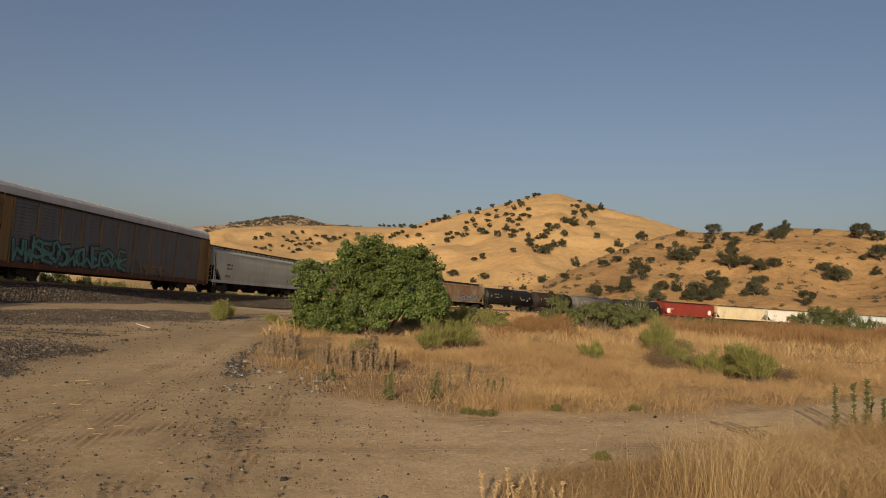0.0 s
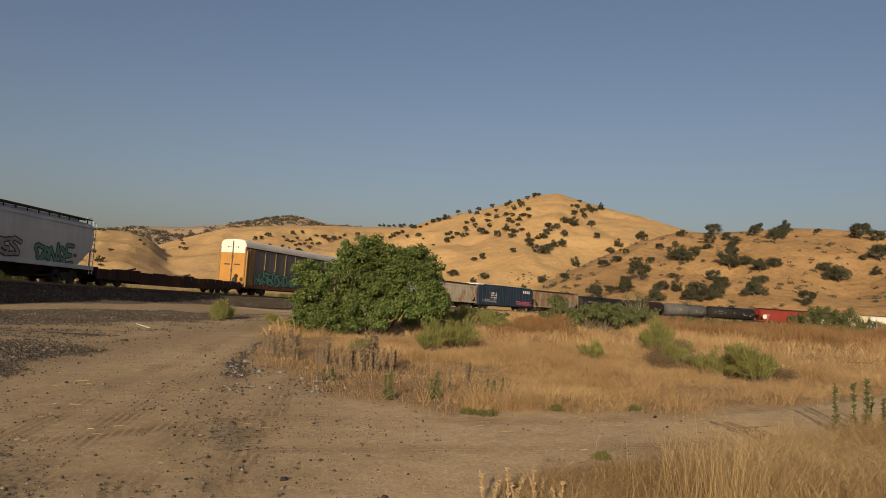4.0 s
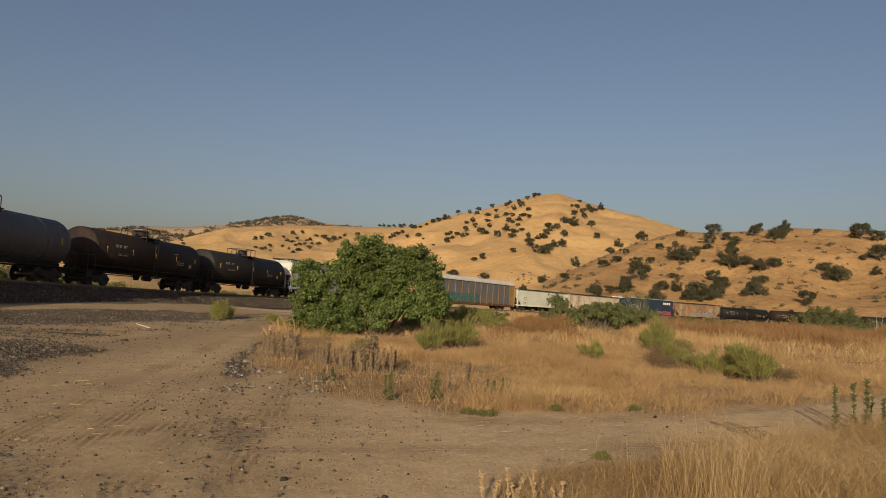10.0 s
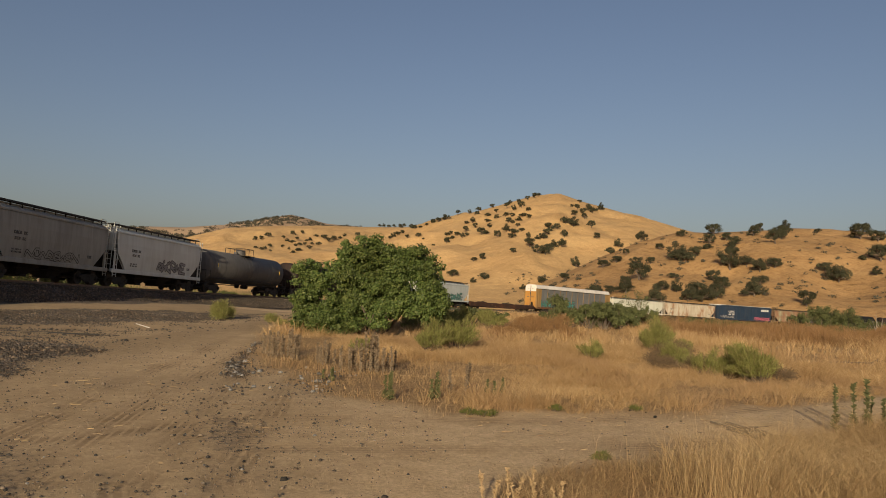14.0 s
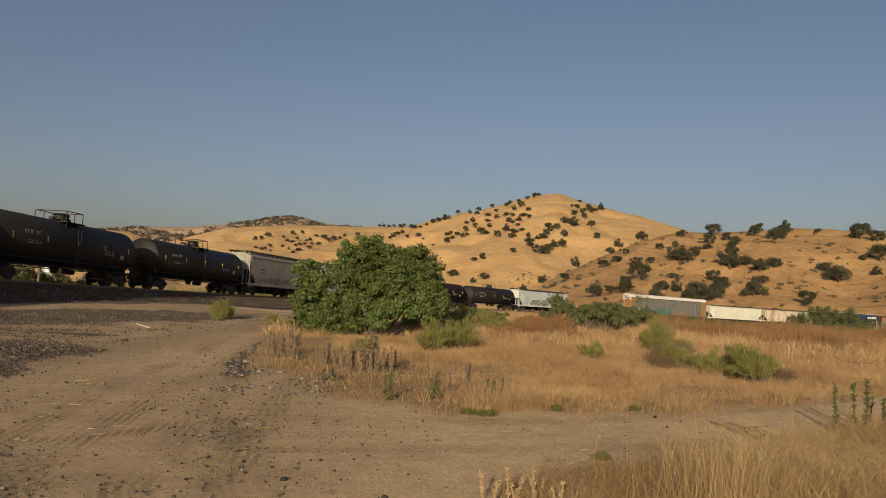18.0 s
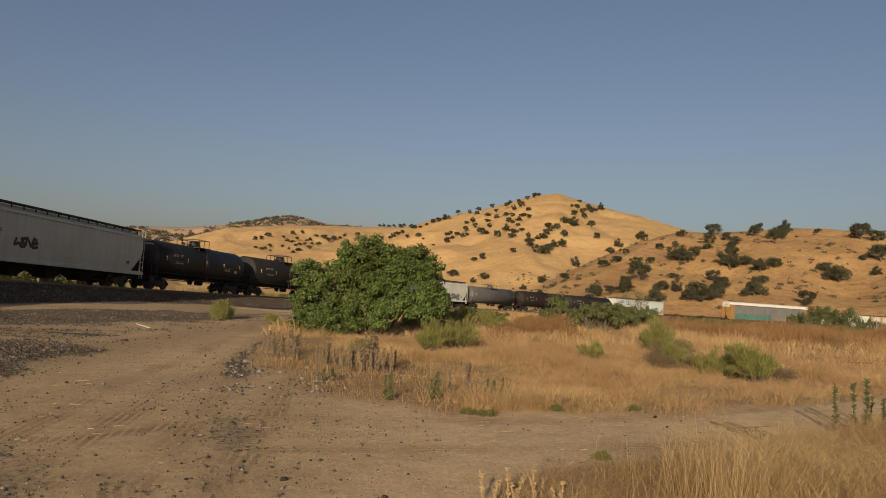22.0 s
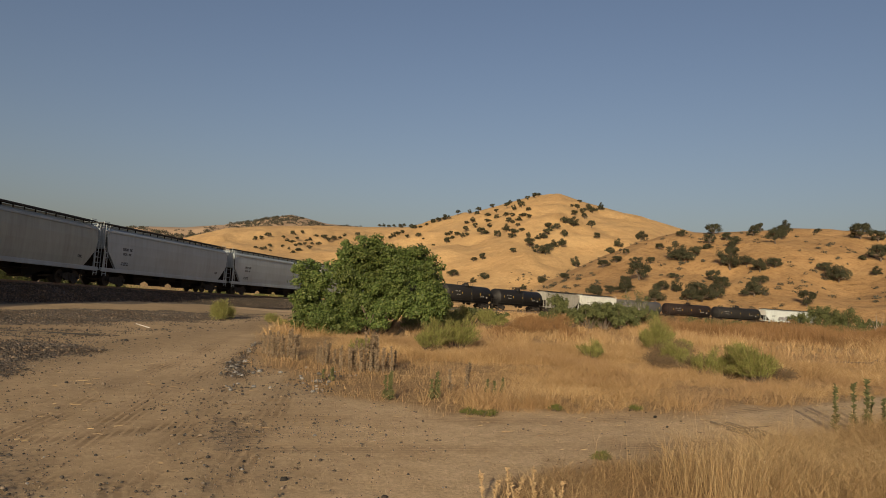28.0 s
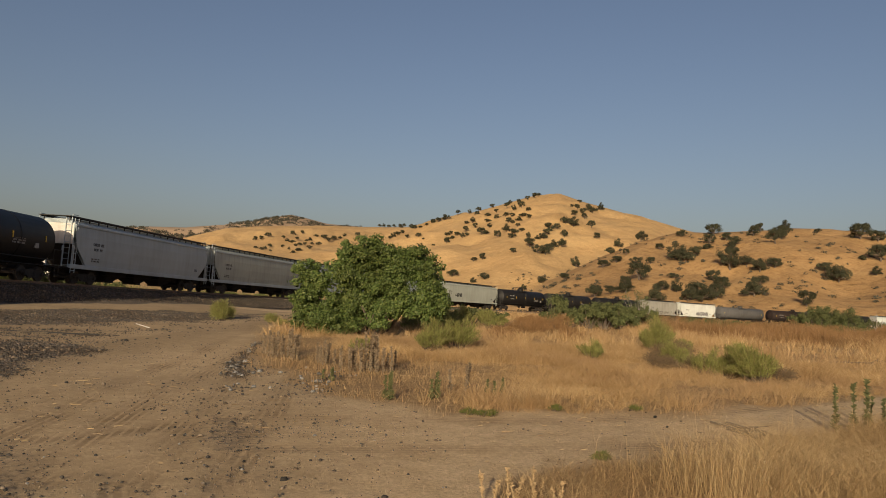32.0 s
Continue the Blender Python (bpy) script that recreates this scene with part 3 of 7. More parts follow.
    t = L / 2 - 2.2
    bogies(car, (-t, t))
    couplers(car, L)
    return car


def auto_rack(L, label):
    car = car_base("auto_rack_car", label)
    e, H0, H1 = L / 2 - 0.25, 1.05, 4.92
    # inner box closes the view through
    g = Geo()
    g.box(-1.40, 1.40, -e + 0.25, e - 0.25, H0, H1)
    g.part("inner_shell", M_panel, car)
    # roof
    prof = [(1.50, 4.88), (1.50, 5.12), (1.44, 5.36), (1.28, 5.56), (1.0, 5.67), (0.4, 5.72)]
    full = prof + [(-x, z) for x, z in reversed(prof)]
    g = Geo()
    g.loft([[(x, -e, z) for x, z in full], [(x, e, z) for x, z in full]])
    g.part("roof", M_roof, car, "white curved roof, greyed by dust")
    k = 26
    for i in range(k):
        y = -e + 0.5 + (2 * e - 1.0) * i / (k - 1)
        g = Geo()
        g.loft([[(x * 1.004, y - 0.03, z + 0.007) for x, z in full], [(x * 1.004, y + 0.03, z + 0.007) for x, z in full]])
        g.part("roof_rib", M_roof, car)
    # sides: panels between posts
    n = 11
    ys = [-e + 1.7 + (2 * e - 3.4) * i / n for i in range(n + 1)]
    for sx in (-1, 1):
        for i in range(n):
            g = Geo()
            a, b = ys[i] + 0.07, ys[i + 1] - 0.07
            z = H0 + 0.12
            ring = [(1.405, H1 - 0.02), (1.405, z)]
            while z < H1 - 0.06:
                out = 1.475 if int(round((z - H0) / 0.21)) % 5 else 1.46
                ring += [(out, z), (out, min(z + 0.185, H1 - 0.03)), (1.425, min(z + 0.186, H1 - 0.03)), (1.425, min(z + 0.209, H1 - 0.02))]
                z += 0.21
            ring = ring if sx > 0 else ring[::-1]
            g.loft([[(sx * x, a, z) for x, z in ring], [(sx * x, b, z) for x, z in ring]])
            g.part("side_panel", M_panel, car)
        for i, y in enumerate(ys):
            g = Geo()
            x0, x1 = sorted((sx * 1.42, sx * 1.53))
            g.box(x0, x1, y - 0.055, y + 0.055, H0 - 0.1, H1, 0.01)
            g.part("side_post", M_post, car)
        for sy in (-1, 1):
            g = Geo()
            x0, x1 = sorted((sx * 1.40, sx * 1.50))
            y0, y1 = sorted((sy * e, sy * (e - 1.62)))
            g.box(x0, x1, y0, y1, H0 - 0.05, H1 - 0.02, 0.015)
            x0, x1 = sorted((sx * 1.44, sx * 1.56))
            g.box(x0, x1, sy * e - 0.09, sy * e + 0.09, H0 - 0.1, H1, 0.01)
            g.box(x0, x1, sy * (e - 0.8) - 0.05, sy * (e - 0.8) + 0.05, H0 - 0.1, H1, 0.01)
            g.part("end_panel", M_post, car, "dull yellow end panel")
            ladder(car, sx * 1.58, sy * (e - 0.42), 0.6, H1 - 0.2, 0.4, "y", M_post)
        g = Geo()
        x0, x1 = sorted((sx * 1.25, sx * 1.50))
        g.box(x0, x1, -e, e, 0.72, 1.10, 0.02)
        g.part("side_sill", M_rust, car, "rust-brown side sill")
    # ends: two door leaves with white heads
    for sy in (-1, 1):
        y0, y1 = sorted((sy * (e - 0.1), sy * (e + 0.06)))
        for sx in (-1, 1):
            x0, x1 = sorted((sx * 0.02, sx * 1.42))
            g = Geo()
            g.box(x0, x1, y0, y1, 1.05, 4.30, 0.02)
            d = g.part("end_door", M_orange, car, "orange folding end door")
            g = Geo()
            pr = [(0.02, 4.30), (1.42, 4.30), (1.42, 5.10), (1.37, 5.32), (1.22, 5.51), (0.95, 5.61), (0.02, 5.66)]
            ring = [(sx * x, z) for x, z in pr]
            ring = ring if sx > 0 else ring[::-1]
            a = [[(x, y0, z) for x, z in ring], [(x, y1, z) for x, z in ring]]
            g.loft(a)
            g.part("door_head", M_cap, car, "white painted door head")
            g = Geo()
            ya, yb = sorted((sy * (e + 0.05), sy * (e + 0.09)))
            xa, xb = sorted((sx * 0.28, sx * 0.95))
            g.box(xa, xb, ya, yb, 3.02, 3.16, 0.01)
            g.part("handle_slot", M_letter_k, d)
            g = Geo()
            g.box(*sorted((sx * 0.12, sx * 0.62)), ya, yb, 4.86, 4.90)
            g.box(*sorted((sx * 0.56, sx * 0.66)), ya, yb, 4.80, 4.96)
            g.part("latch_bar", M_letter_k, d)
            g = Geo()
            xa, xb = sorted((sx * 1.42, sx * 1.55))
            g.box(xa, xb, min(y0, y1 - 0.02), max(y1, y0 + 0.02), 0.95, 4.95, 0.02)
            g.part("corner_post", M_post, car)
        g = Geo()
        ya, yb = sorted((sy * (e + 0.05), sy * (e + 0.12)))
        g.box(-0.05, 0.05, ya, yb, 1.05, 5.5)
        for z in (2.3, 3.7):
            g.box(-0.1, 0.1, ya, yb, z, z + 0.35)
        g.part("door_seam", M_letter_k, car)
        g = Geo()
        g.box(0.25, 0.75, ya, yb, 1.15, 1.75, 0.03)
        g.tube((0.5, sy * (e + 0.12), 1.5), (0.5, sy * (e + 0.2), 1.5), 0.28, 14)
        g.part("hand_brake", M_frame, car)
    for sx in (-1, 1):
        g = Geo()
        x0, x1 = sorted((sx * 1.50, sx * 1.55))
        g.box(x0, x1, -e, e, 4.80, 4.92, 0.01)
        g.part("roof_eave", M_under, car, "dark eave under the roof's edge")
        x0, x1 = sorted((sx * 1.56, sx * 1.74))
        for sy in (-1, 1):
            g = Geo()
            y0, y1 = sorted((sy * (e + 0.02), sy * (e - 0.10)))
            g.box(x0, x1, y0, y1, 0.8, 4.55, 0.02)
            g.part("ladder_guard", M_post, car)
    g = Geo()
    g.box(-0.4, 0.4, -e, e, 0.62, 1.05)
    g.box(-1.3, 1.3, -e, e, 0.98, 1.06)
    g.part("underframe", M_under, car)
    graffiti(car, 1.535, -e + 2.0, -e + 13.8, 1.2, 2.5, 14, M_teal, M_ink, 4, "teal bubble-letter graffiti with black outline")
    graffiti(car, 1.535, -e + 15.5, -e + 20.5, 1.35, 2.0, 9, M_post, M_panel, 9, "faded brown graffiti tag")
    t = L / 2 - 4.2
    bogies(car, (-t, t))
    couplers(car, L)
    return car


def flat(L, label):
    car = car_base("flat_car", label)
    e = L / 2
    g = Geo()
    g.box(-1.4, 1.4, -e, e, 1.02, 1.12, 0.01)
    g.part("deck", M_brown, car)
    for sx in (-1, 1):
        g = Geo()
        x0, x1 = sorted((sx * 1.32, sx * 1.48))
        prof = [(-e, 1.20), (-e, 0.50), (-e + 4.6, 0.46), (-e + 5.6, 0.30), (e - 5.6, 0.30), (e - 4.6, 0.46), (e, 0.50), (e, 1.20)]
        g.loft([[(x0, y, z) for y, z in prof], [(x1, y, z) for y, z in prof]])
        g.part("side_sill", M_brown, car, "rust-brown riveted side sill")
        for i in range(15):
            y = -e + 0.9 + (L - 1.8) * i / 14
            g = Geo()
            x0, x1 = sorted((sx * 1.48, sx * 1.56))
            g.box(x0, x1, y - 0.1, y + 0.1, 0.85, 1.2, 0.01)
            g.part("stake_pocket", M_brown, car)
        for y, w in ((-e + 3.5, 2.6), (-e + 8.5, 1.6), (e - 5.5, 3.0), (e - 1.9, 1.2)):
            g = Geo()
            x0, x1 = sorted((sx * 1.05, sx * 1.42))
            g.box(x0, x1, y - w / 2, y + w / 2, 1.12, 1.27, 0.02)
            g.part("chain_box", M_brown, car)
    for y in (-e + 6.0, e - 8.6):
        g = Geo()
        g.box(-0.5, 0.5, y - 0.9, y + 0.9, 1.12, 1.36, 0.04)
        g.tube((-0.3, y, 1.3), (0.3, y + 0.5, 1.52), 0.06)
        g.part("folded_hitch", M_under, car)
    for sy in (-1, 1):
        g = Geo()
        g.box(-1.4, 1.4, sy * (e - 0.08) - 0.08, sy * (e - 0.08) + 0.08, 0.7, 1.3, 0.02)
        g.part("end_sill", M_brown, car)
    g = Geo()
    g.tube((1.1, e - 0.5, 1.1), (1.1, e - 0.5, 1.95), 0.03)
    g.tube((1.1, e - 0.56, 1.85), (1.1, e - 0.44, 1.85), 0.2, 12)
    g.part("hand_brake", M_under, car)
    g = Geo()
    g.box(-0.3, 0.3, -e, e, 0.5, 1.02)
    g.part("centre_sill", M_under, car)
    t = L / 2 - 2.6
    bogies(car, (-t, t))
    couplers(car, L)
    return car


def boxcar(L, label):
    car = car_base("box_car", label)
    e, H = L / 2 - 0.3, 4.75
    g = Geo()
    prof = [(1.46, 1.05), (1.46, H - 0.3), (1.40, H - 0.2), (0.7, H - 0.05)]
    full = prof + [(-x, z) for x, z in reversed(prof)]
    g.loft([[(x, -e, z) for x, z in full], [(x, e, z) for x, z in full]])
    g.part("body", M_blue, car)
    for sx in (-1, 1):
        for i in range(17):
            y = -e + 0.1 + (2 * e - 0.2) * i / 16
            if abs(y) < 1.7:
                continue
            g = Geo()
            x0, x1 = sorted((sx * 1.45, sx * 1.54))
            g.box(x0, x1, y - 0.06, y + 0.06, 1.05, H - 0.3, 0.01)
            g.part("side_post", M_blue, car)
        g = Geo()
        x0, x1 = sorted((sx * 1.45, sx * 1.53))
        g.box(x0, x1, -1.6, 1.6, 1.1, H - 0.35, 0.02)
        d = g.part("sliding_door", M_blue, car)
        g = Geo()
        x0, x1 = sorted((sx * 1.53, sx * 1.58))
        for y in (-1.2, -0.4, 0.4, 1.2):
            g.box(x0, x1, y - 0.03, y + 0.03, 1.2, H - 0.45)
        g.part("door_rib", M_blue, d)
        g = Geo()
        x0, x1 = sorted((sx * 1.36, sx * 1.52))
        g.box(x0, x1, -e, e, 0.82, 1.12, 0.02)
        g.part("side_sill", M_blue, car)
    for sy in (-1, 1):
        g = Geo()
        for i in range(9):
            z = 1.3 + i * 0.37
            y0, y1 = sorted((sy * e, sy * (e + 0.06)))
            g.box(-1.36, 1.36, y0, y1, z, z + 0.2, 0.02)
        g.part("corrugated_end", M_blue, car)
        ladder(car, 1.55, sy * (e - 0.3), 0.6, 3.4, 0.4, "y")
    g = Geo()
    g.box(-1.44, 1.44, -e - 0.07, -e + 1.5, H - 0.22, H + 0.02, 0.03)
    g.part("roof_end", M_cap, car, "white block across the rear end of the roof")
    g = Geo()
    g.box(-1.3, 1.3, -e + 1.5, e, H - 0.04, H + 0.03)
    g.part("roof_sheet", M_roof, car)
    for i in range(4):
        g = Geo()
        y = e - 1.2 - i * 0.72
        g.box(1.55, 1.566, y - 0.44, y - 0.02, 3.55, 4.1)
        g.box(1.566, 1.57, y - 0.3, y - 0.16, 3.65, 3.85)
        g.part("lettering", M_letter_w, car)
    bars(car, 1.56, -e + 5.0, 3.0, 2.2, 0.25, 3, M_letter_w)
    graffiti(car, 1.56, e - 6.2, e - 0.6, 1.15, 1.95, 7, M_pink, M_ink, 14, "pink graffiti tag")
    graffiti(car, 1.56, -e + 1.5, -e + 6.0, 1.3, 2.0, 7, M_silver, M_ink, 15, "silver graffiti tag")
    g = Geo()
    g.box(-0.4, 0.4, -e, e, 0.6, 1.0)
    g.part("underframe", M_under, car)
    t = L / 2 - 3.0
    bogies(car, (-t, t))
    couplers(car, L)
    return car


# ---------------------------------------------------------------- the train, head to tail; s of rear and front end at the start
def shift(t):
    return 8.7515 * t + 0.010173 * t * t


CARS = []


def couple(car, s0, s1, k=0.36):
    CARS.append((car, (s0 + s1) / 2, (s1 - s0) * k))
    return car


def build_train():
    def hop(s0, s1, *a, **k):
        return couple(hopper(s1 - s0, *a, **k), s0, s1)

    def tnk(s0, s1, *a, **k):
        return couple(tank(s1 - s0, *a, **k), s0, s1)
    hop(246.0, 264.0, "pale grey covered hopper car at the head of the train", M_grey)
    hop(227.6, 245.2, "pale grey covered hopper car with dusty sides", M_grey)
    hop(210.6, 227.2, "white covered hopper car with dark running boards", M_white2)
    hop(192.4, 210.1, "cream covered hopper car coupled behind a white one", M_cream)
    c = hop(172.9, 191.9, "dark red covered hopper car with white round marks", M_red, marks=M_letter_w)
    for y in (-7.6, 7.4):
        g = Geo()
        g.tube((1.52, y, 2.25), (1.56, y, 2.25), 0.62, 20)
        g.part("round_mark", M_letter_w, c)
    tnk(155.0, 172.4, "black tank car with dusty barrel", M_black2)
    tnk(139.4, 154.6, "dark grey tank car with short barrel", M_greytank)
    tnk(124.3, 138.9, "black tank car with rusty streaks", M_rusttank)
    tnk(105.9, 123.8, "black tank car with white lettering", M_black)
    c = hop(88.7, 105.4, "rusty brown and green covered hopper car with patchy paint", M_rustgreen)
    graffiti(c, 1.55, -1.0, 6.0, 1.35, 2.5, 7, M_silver, M_ink, 21, "faded pale graffiti", lambda z: 1.46 + 0.09 * min(1, max(0, (z - 1.25) / 1.2)))
    couple(boxcar(20.0, "dark blue box car with white lettering and pink graffiti"), 68.0, 88.0)
    hop(48.6, 67.6, "dirty white covered hopper car streaked with rust", M_rustwhite)
    hop(28.9, 48.2, "pale stone-grey covered hopper car with a white end frame", M_pale, sill_m=M_white2)
    couple(auto_rack(28.0, "grey panelled auto rack car with orange end doors and graffiti"), 0.0, 28.0, 0.35)
    couple(flat(23.2, "empty rust-brown flat car with low side sills"), -23.8, -0.6, 0.39)
    # grey all over; the white end colour stands for sunlight
    c = hop(-42.9, -24.6, "grey covered hopper car with black and teal graffiti", M_grey, end_m=M_white2, cut=1.6)
    side = lambda z: 1.46 + 0.09 * min(1, max(0, (z - 1.25) / 1.2))
    graffiti(c, 1.55, -4.6, 0.9, 1.4, 2.5, 7, M_silver, M_ink, 31, "black and silver graffiti", side)
    graffiti(c, 1.55, 2.6, 6.4, 1.25, 2.4, 5, M_teal, M_ink, 32, "pale teal graffiti", side)
    tnk(-60.6, -43.6, "black tank car with yellow reflector marks", M_black2)
    c = tnk(-78.6, -61.4, "black tank car with a rust-red top and white lettering", M_rusttank)
    g = Geo()
    g.box(1.42, 1.478, 2.9, 3.7, 2.45, 3.05)
    g.part("white_panel", M_letter_w, c)
    tnk(-97.0, -79.9, "dark grey tank car with weathered barrel", M_greytank, band=True, marks=None, ladder_on=False, yellow=2)
    c = hop(-111.6, -98.1, "light grey short covered hopper car with outlined graffiti", M_white, bays=2, H=4.55)
    graffiti(c, 1.55, -0.6, 3.7, 1.45, 2.3, 6, M_silver, M_ink, 41, "grey outlined graffiti", side)
    c = hop(-124.9, -112.3, "dirty grey short covered hopper car", M_dirty, bays=2, H=4.55)
    graffiti(c, 1.55, -2.6, 2.6, 1.4, 2.0, 8, M_dirty, M_under, 42, "faint dark graffiti", side)
    tnk(-142.6, -125.4, "black tank car with white lettering and yellow marks", M_black)
    tnk(-161.0, -144.1, "black tank car with yellow marks, dusty top", M_black2)
    tnk(-179.0, -161.7, "glossy black tank car with pale reflector marks", M_black)
    c = hop(-200.1, -180.3, "beige-grey covered hopper car with a small dark tag", M_beige)
    graffiti(c, 1.55, -5.2, -3.2, 1.9, 2.5, 4, M_ink, M_ink, 51, "small black tag", side)
    hop(-220.4, -200.9, "slate grey covered hopper car with dark slots near the ends", M_grey2)
    hop(-241.3, -221.5, "slate grey covered hopper car with a lighter end panel", M_grey2)
    hop(-261.8, -241.9, "sooty grey covered hopper car with dark lettering", M_olive, sill_m=M_grey2)
    # again sunlight on the end, painted as white
    hop(-282.5, -262.7, "blue-grey covered hopper car with end whitened for sunlight and dark running boards", M_grey2, end_m=M_white2)
    tnk(-300.4, -283.5, "black tank car at the tail, pale reflector marks", M_black)
    tnk(-318.2, -301.3, "black tank car following the tail hoppers", M_black2)


def motions():
    for ob, mid, half in CARS:
        rows = []
        for i in range(33):
            s = mid + shift(i)
            a, b = on_track(s - half), on_track(s + half)
            y = (b - a).normalized()
            x = (y.cross(Vector((0, 0, 1)))).normalized()
            x = (x - Vector((0, 0, CANT))).normalized()
            z = x.cross(y)
            m = Matrix.Translation((a + b) / 2) @ Matrix((x, y, z)).transposed().to_4x4()
            rows.append((float(i), m))
        walk(ob, rows)
    turns = []
    for i in range(481):
        t = i / 15.0
        turns.append((t, Matrix.Rotation(-shift(t) / 0.457, 4, "X")))
    for ws, y in WHEELSETS:
        at = Matrix.Translation((0, y, 0.457))
        walk(ws, [(t, at @ m) for t, m in turns])


build_train()


# ---------------------------------------------------------------- ground zones
def zones(x, y):
    """Masks of gravel, meadow grass, straw verge and hill soil."""
    x, y = np.asarray(x, float), np.asarray(y, float)
    r = np.hypot(x, y)
    d, _ = track_side(x, y)
    d = d.reshape(x.shape)
    w = fbm(x / 1.3, y / 1.3, 4, 61)
    wide = fbm(x / 5, y / 5, 3, 67)
    xb = np.interp(y, [0, 9.9, 12.2, 14.5, 17, 26.5, 32, 60, 100, 140], [60, 0.2, -2.1, -3.0, -4.3, -6.1, -6.3, -8.5, -6, -2])
    yb = np.interp(x, [-20, 0.2, 1.9, 3.7, 6, 9.3, 14, 40], [10, 10.0, 10.6, 11.4, 12.6, 15.3, 19, 40])
    meadow = sstep(-0.5, 0.6, x - xb + 0.9 * w) * sstep(-0.5, 0.5, y - yb + 0.9 * w) * sstep(4.6, 7.5, d + wide)
    yf = np.interp(x, [0.0, 0.3, 0.6, 1.2, 2.0, 2.9, 4.5, 7.3, 10, 30], [0, 4.6, 6.1, 6.7, 7.3, 7.9, 9.0, 11.2, 13.2, 28])
    verge = sstep(-0.4, 0.4, yf - y + 0.9 * w) * sstep(-0.2, 0.5, x + w + 0.3 * np.minimum(y, 0)) * sstep(-14, -8, y + 4 * wide)
    ballast = 1 - sstep(4.2, 5.0, np.abs(d) + 0.5 * w)
    skirt = (0.22 + 0.5 * w) * (1 - sstep(15, 20, d)) * sstep(12, 13, d) * sstep(-4.5, -8.0, x)
    inner = np.interp(y, [33, 35.4, 38.6, 41.4, 43], [7.3, 8.3, 9.5, 11.2, 14.5])
    outer = np.interp(y, [24, 27, 29.4, 33, 37.2], [12.0, 12.7, 13.5, 14.4, 15.6])
    pile = sstep(-0.4, 0.4, d - inner + 0.7 * w) * (1 - sstep(-0.6, 0.5, d - outer + 1.1 * wide + 0.6 * w)) * (1 - sstep(41.5, 43.5, y + wide)) * 1.0
    patch = sstep(0.7, -0.8, x - np.interp(y, [12, 14, 16.5, 18.5], [-7.2, -7.35, -8.0, -8.8]) + 1.4 * w) * sstep(11, 12, y) * (1 - sstep(17.6, 19.8, y + 1.6 * w)) * sstep(14.6, 15.6, d) * 0.85
    apron = (1 - sstep(-0.5, 0.5, d - np.interp(y, [36, 40, 45, 53, 62], [4.8, 5.8, 6.8, 6.8, 5.2]) + 0.8 * w)) * sstep(4, 5, d) * 0.8
    row = np.interp(y, [13.4, 16, 18, 20.5, 22.6], [-3.65, -4.3, -4.72, -5.14, -5.34])
    edge = np.exp(-((x - row + 0.25 * w) / np.interp(y, [13.5, 16, 22], [0.30, 0.22, 0.12])) ** 2) * sstep(12.8, 13.8, y) * (1 - sstep(22, 23.5, y)) * np.clip(0.5 + 0.9 * w, 0, 0.75)
    litter = (0.16 + 0.5 * w) * sstep(-4.0, -3.4, x) * (1 - sstep(-2.0, -1.4, x)) * sstep(10.6, 11.4, y) * (1 - sstep(14.5, 16, y))
    mid = np.interp(y, [4, 6.2, 7.0, 8.0, 9.2, 10.2], [-0.9, -1.25, -1.6, -2.1, -2.7, -3.1])
    loose = np.exp(-((x - mid + 0.3 * w) / np.interp(y, [5, 7, 10], [0.95, 0.6, 0.32])) ** 2) * (1 - sstep(9.0, 10.6, y)) * np.clip(0.36 + 0.7 * w, 0.08, 0.5)
    left = np.interp(y, [4, 5.7, 6.5, 7.4, 8.1, 9.2], [-2.2, -2.65, -3.3, -3.95, -4.7, -6.0])
    loose = np.maximum(loose, sstep(0.9, -1.3, x - left + 0.7 * w) * (1 - sstep(8.0, 10.5, y)) * np.clip(0.46 + 1.2 * w, 0, 0.66))
    loose = np.maximum(loose, litter)
    gravel = np.clip(np.maximum.reduce([ballast, apron, pile, patch, loose, edge, skirt]), 0, 1) * (r < 300)
    return gravel, np.clip(meadow, 0, 1) * (d > 0), verge, d


ROADS = [[(-3.1, 3.5), (-3.36, 6.41), (-3.64, 7.97), (-3.93, 9.85), (-4.47, 13.14), (-5.19, 18.7), (-6.1, 26.6), (-7.4, 33.1), (-10.4, 41.5), (-14.0, 46.0)],
         [(-1.9, 4.5), (-2.59, 6.04), (-2.85, 7.86), (-3.2, 11.16), (-3.95, 16.87), (-4.9, 23.9), (-6.6, 31.0)],
         [(-4.4, 6.0), (-2.2, 8.3), (1.0, 8.9), (4.0, 10.0), (8.0, 13.2), (14.0, 18.0), (24.0, 26.0)]]


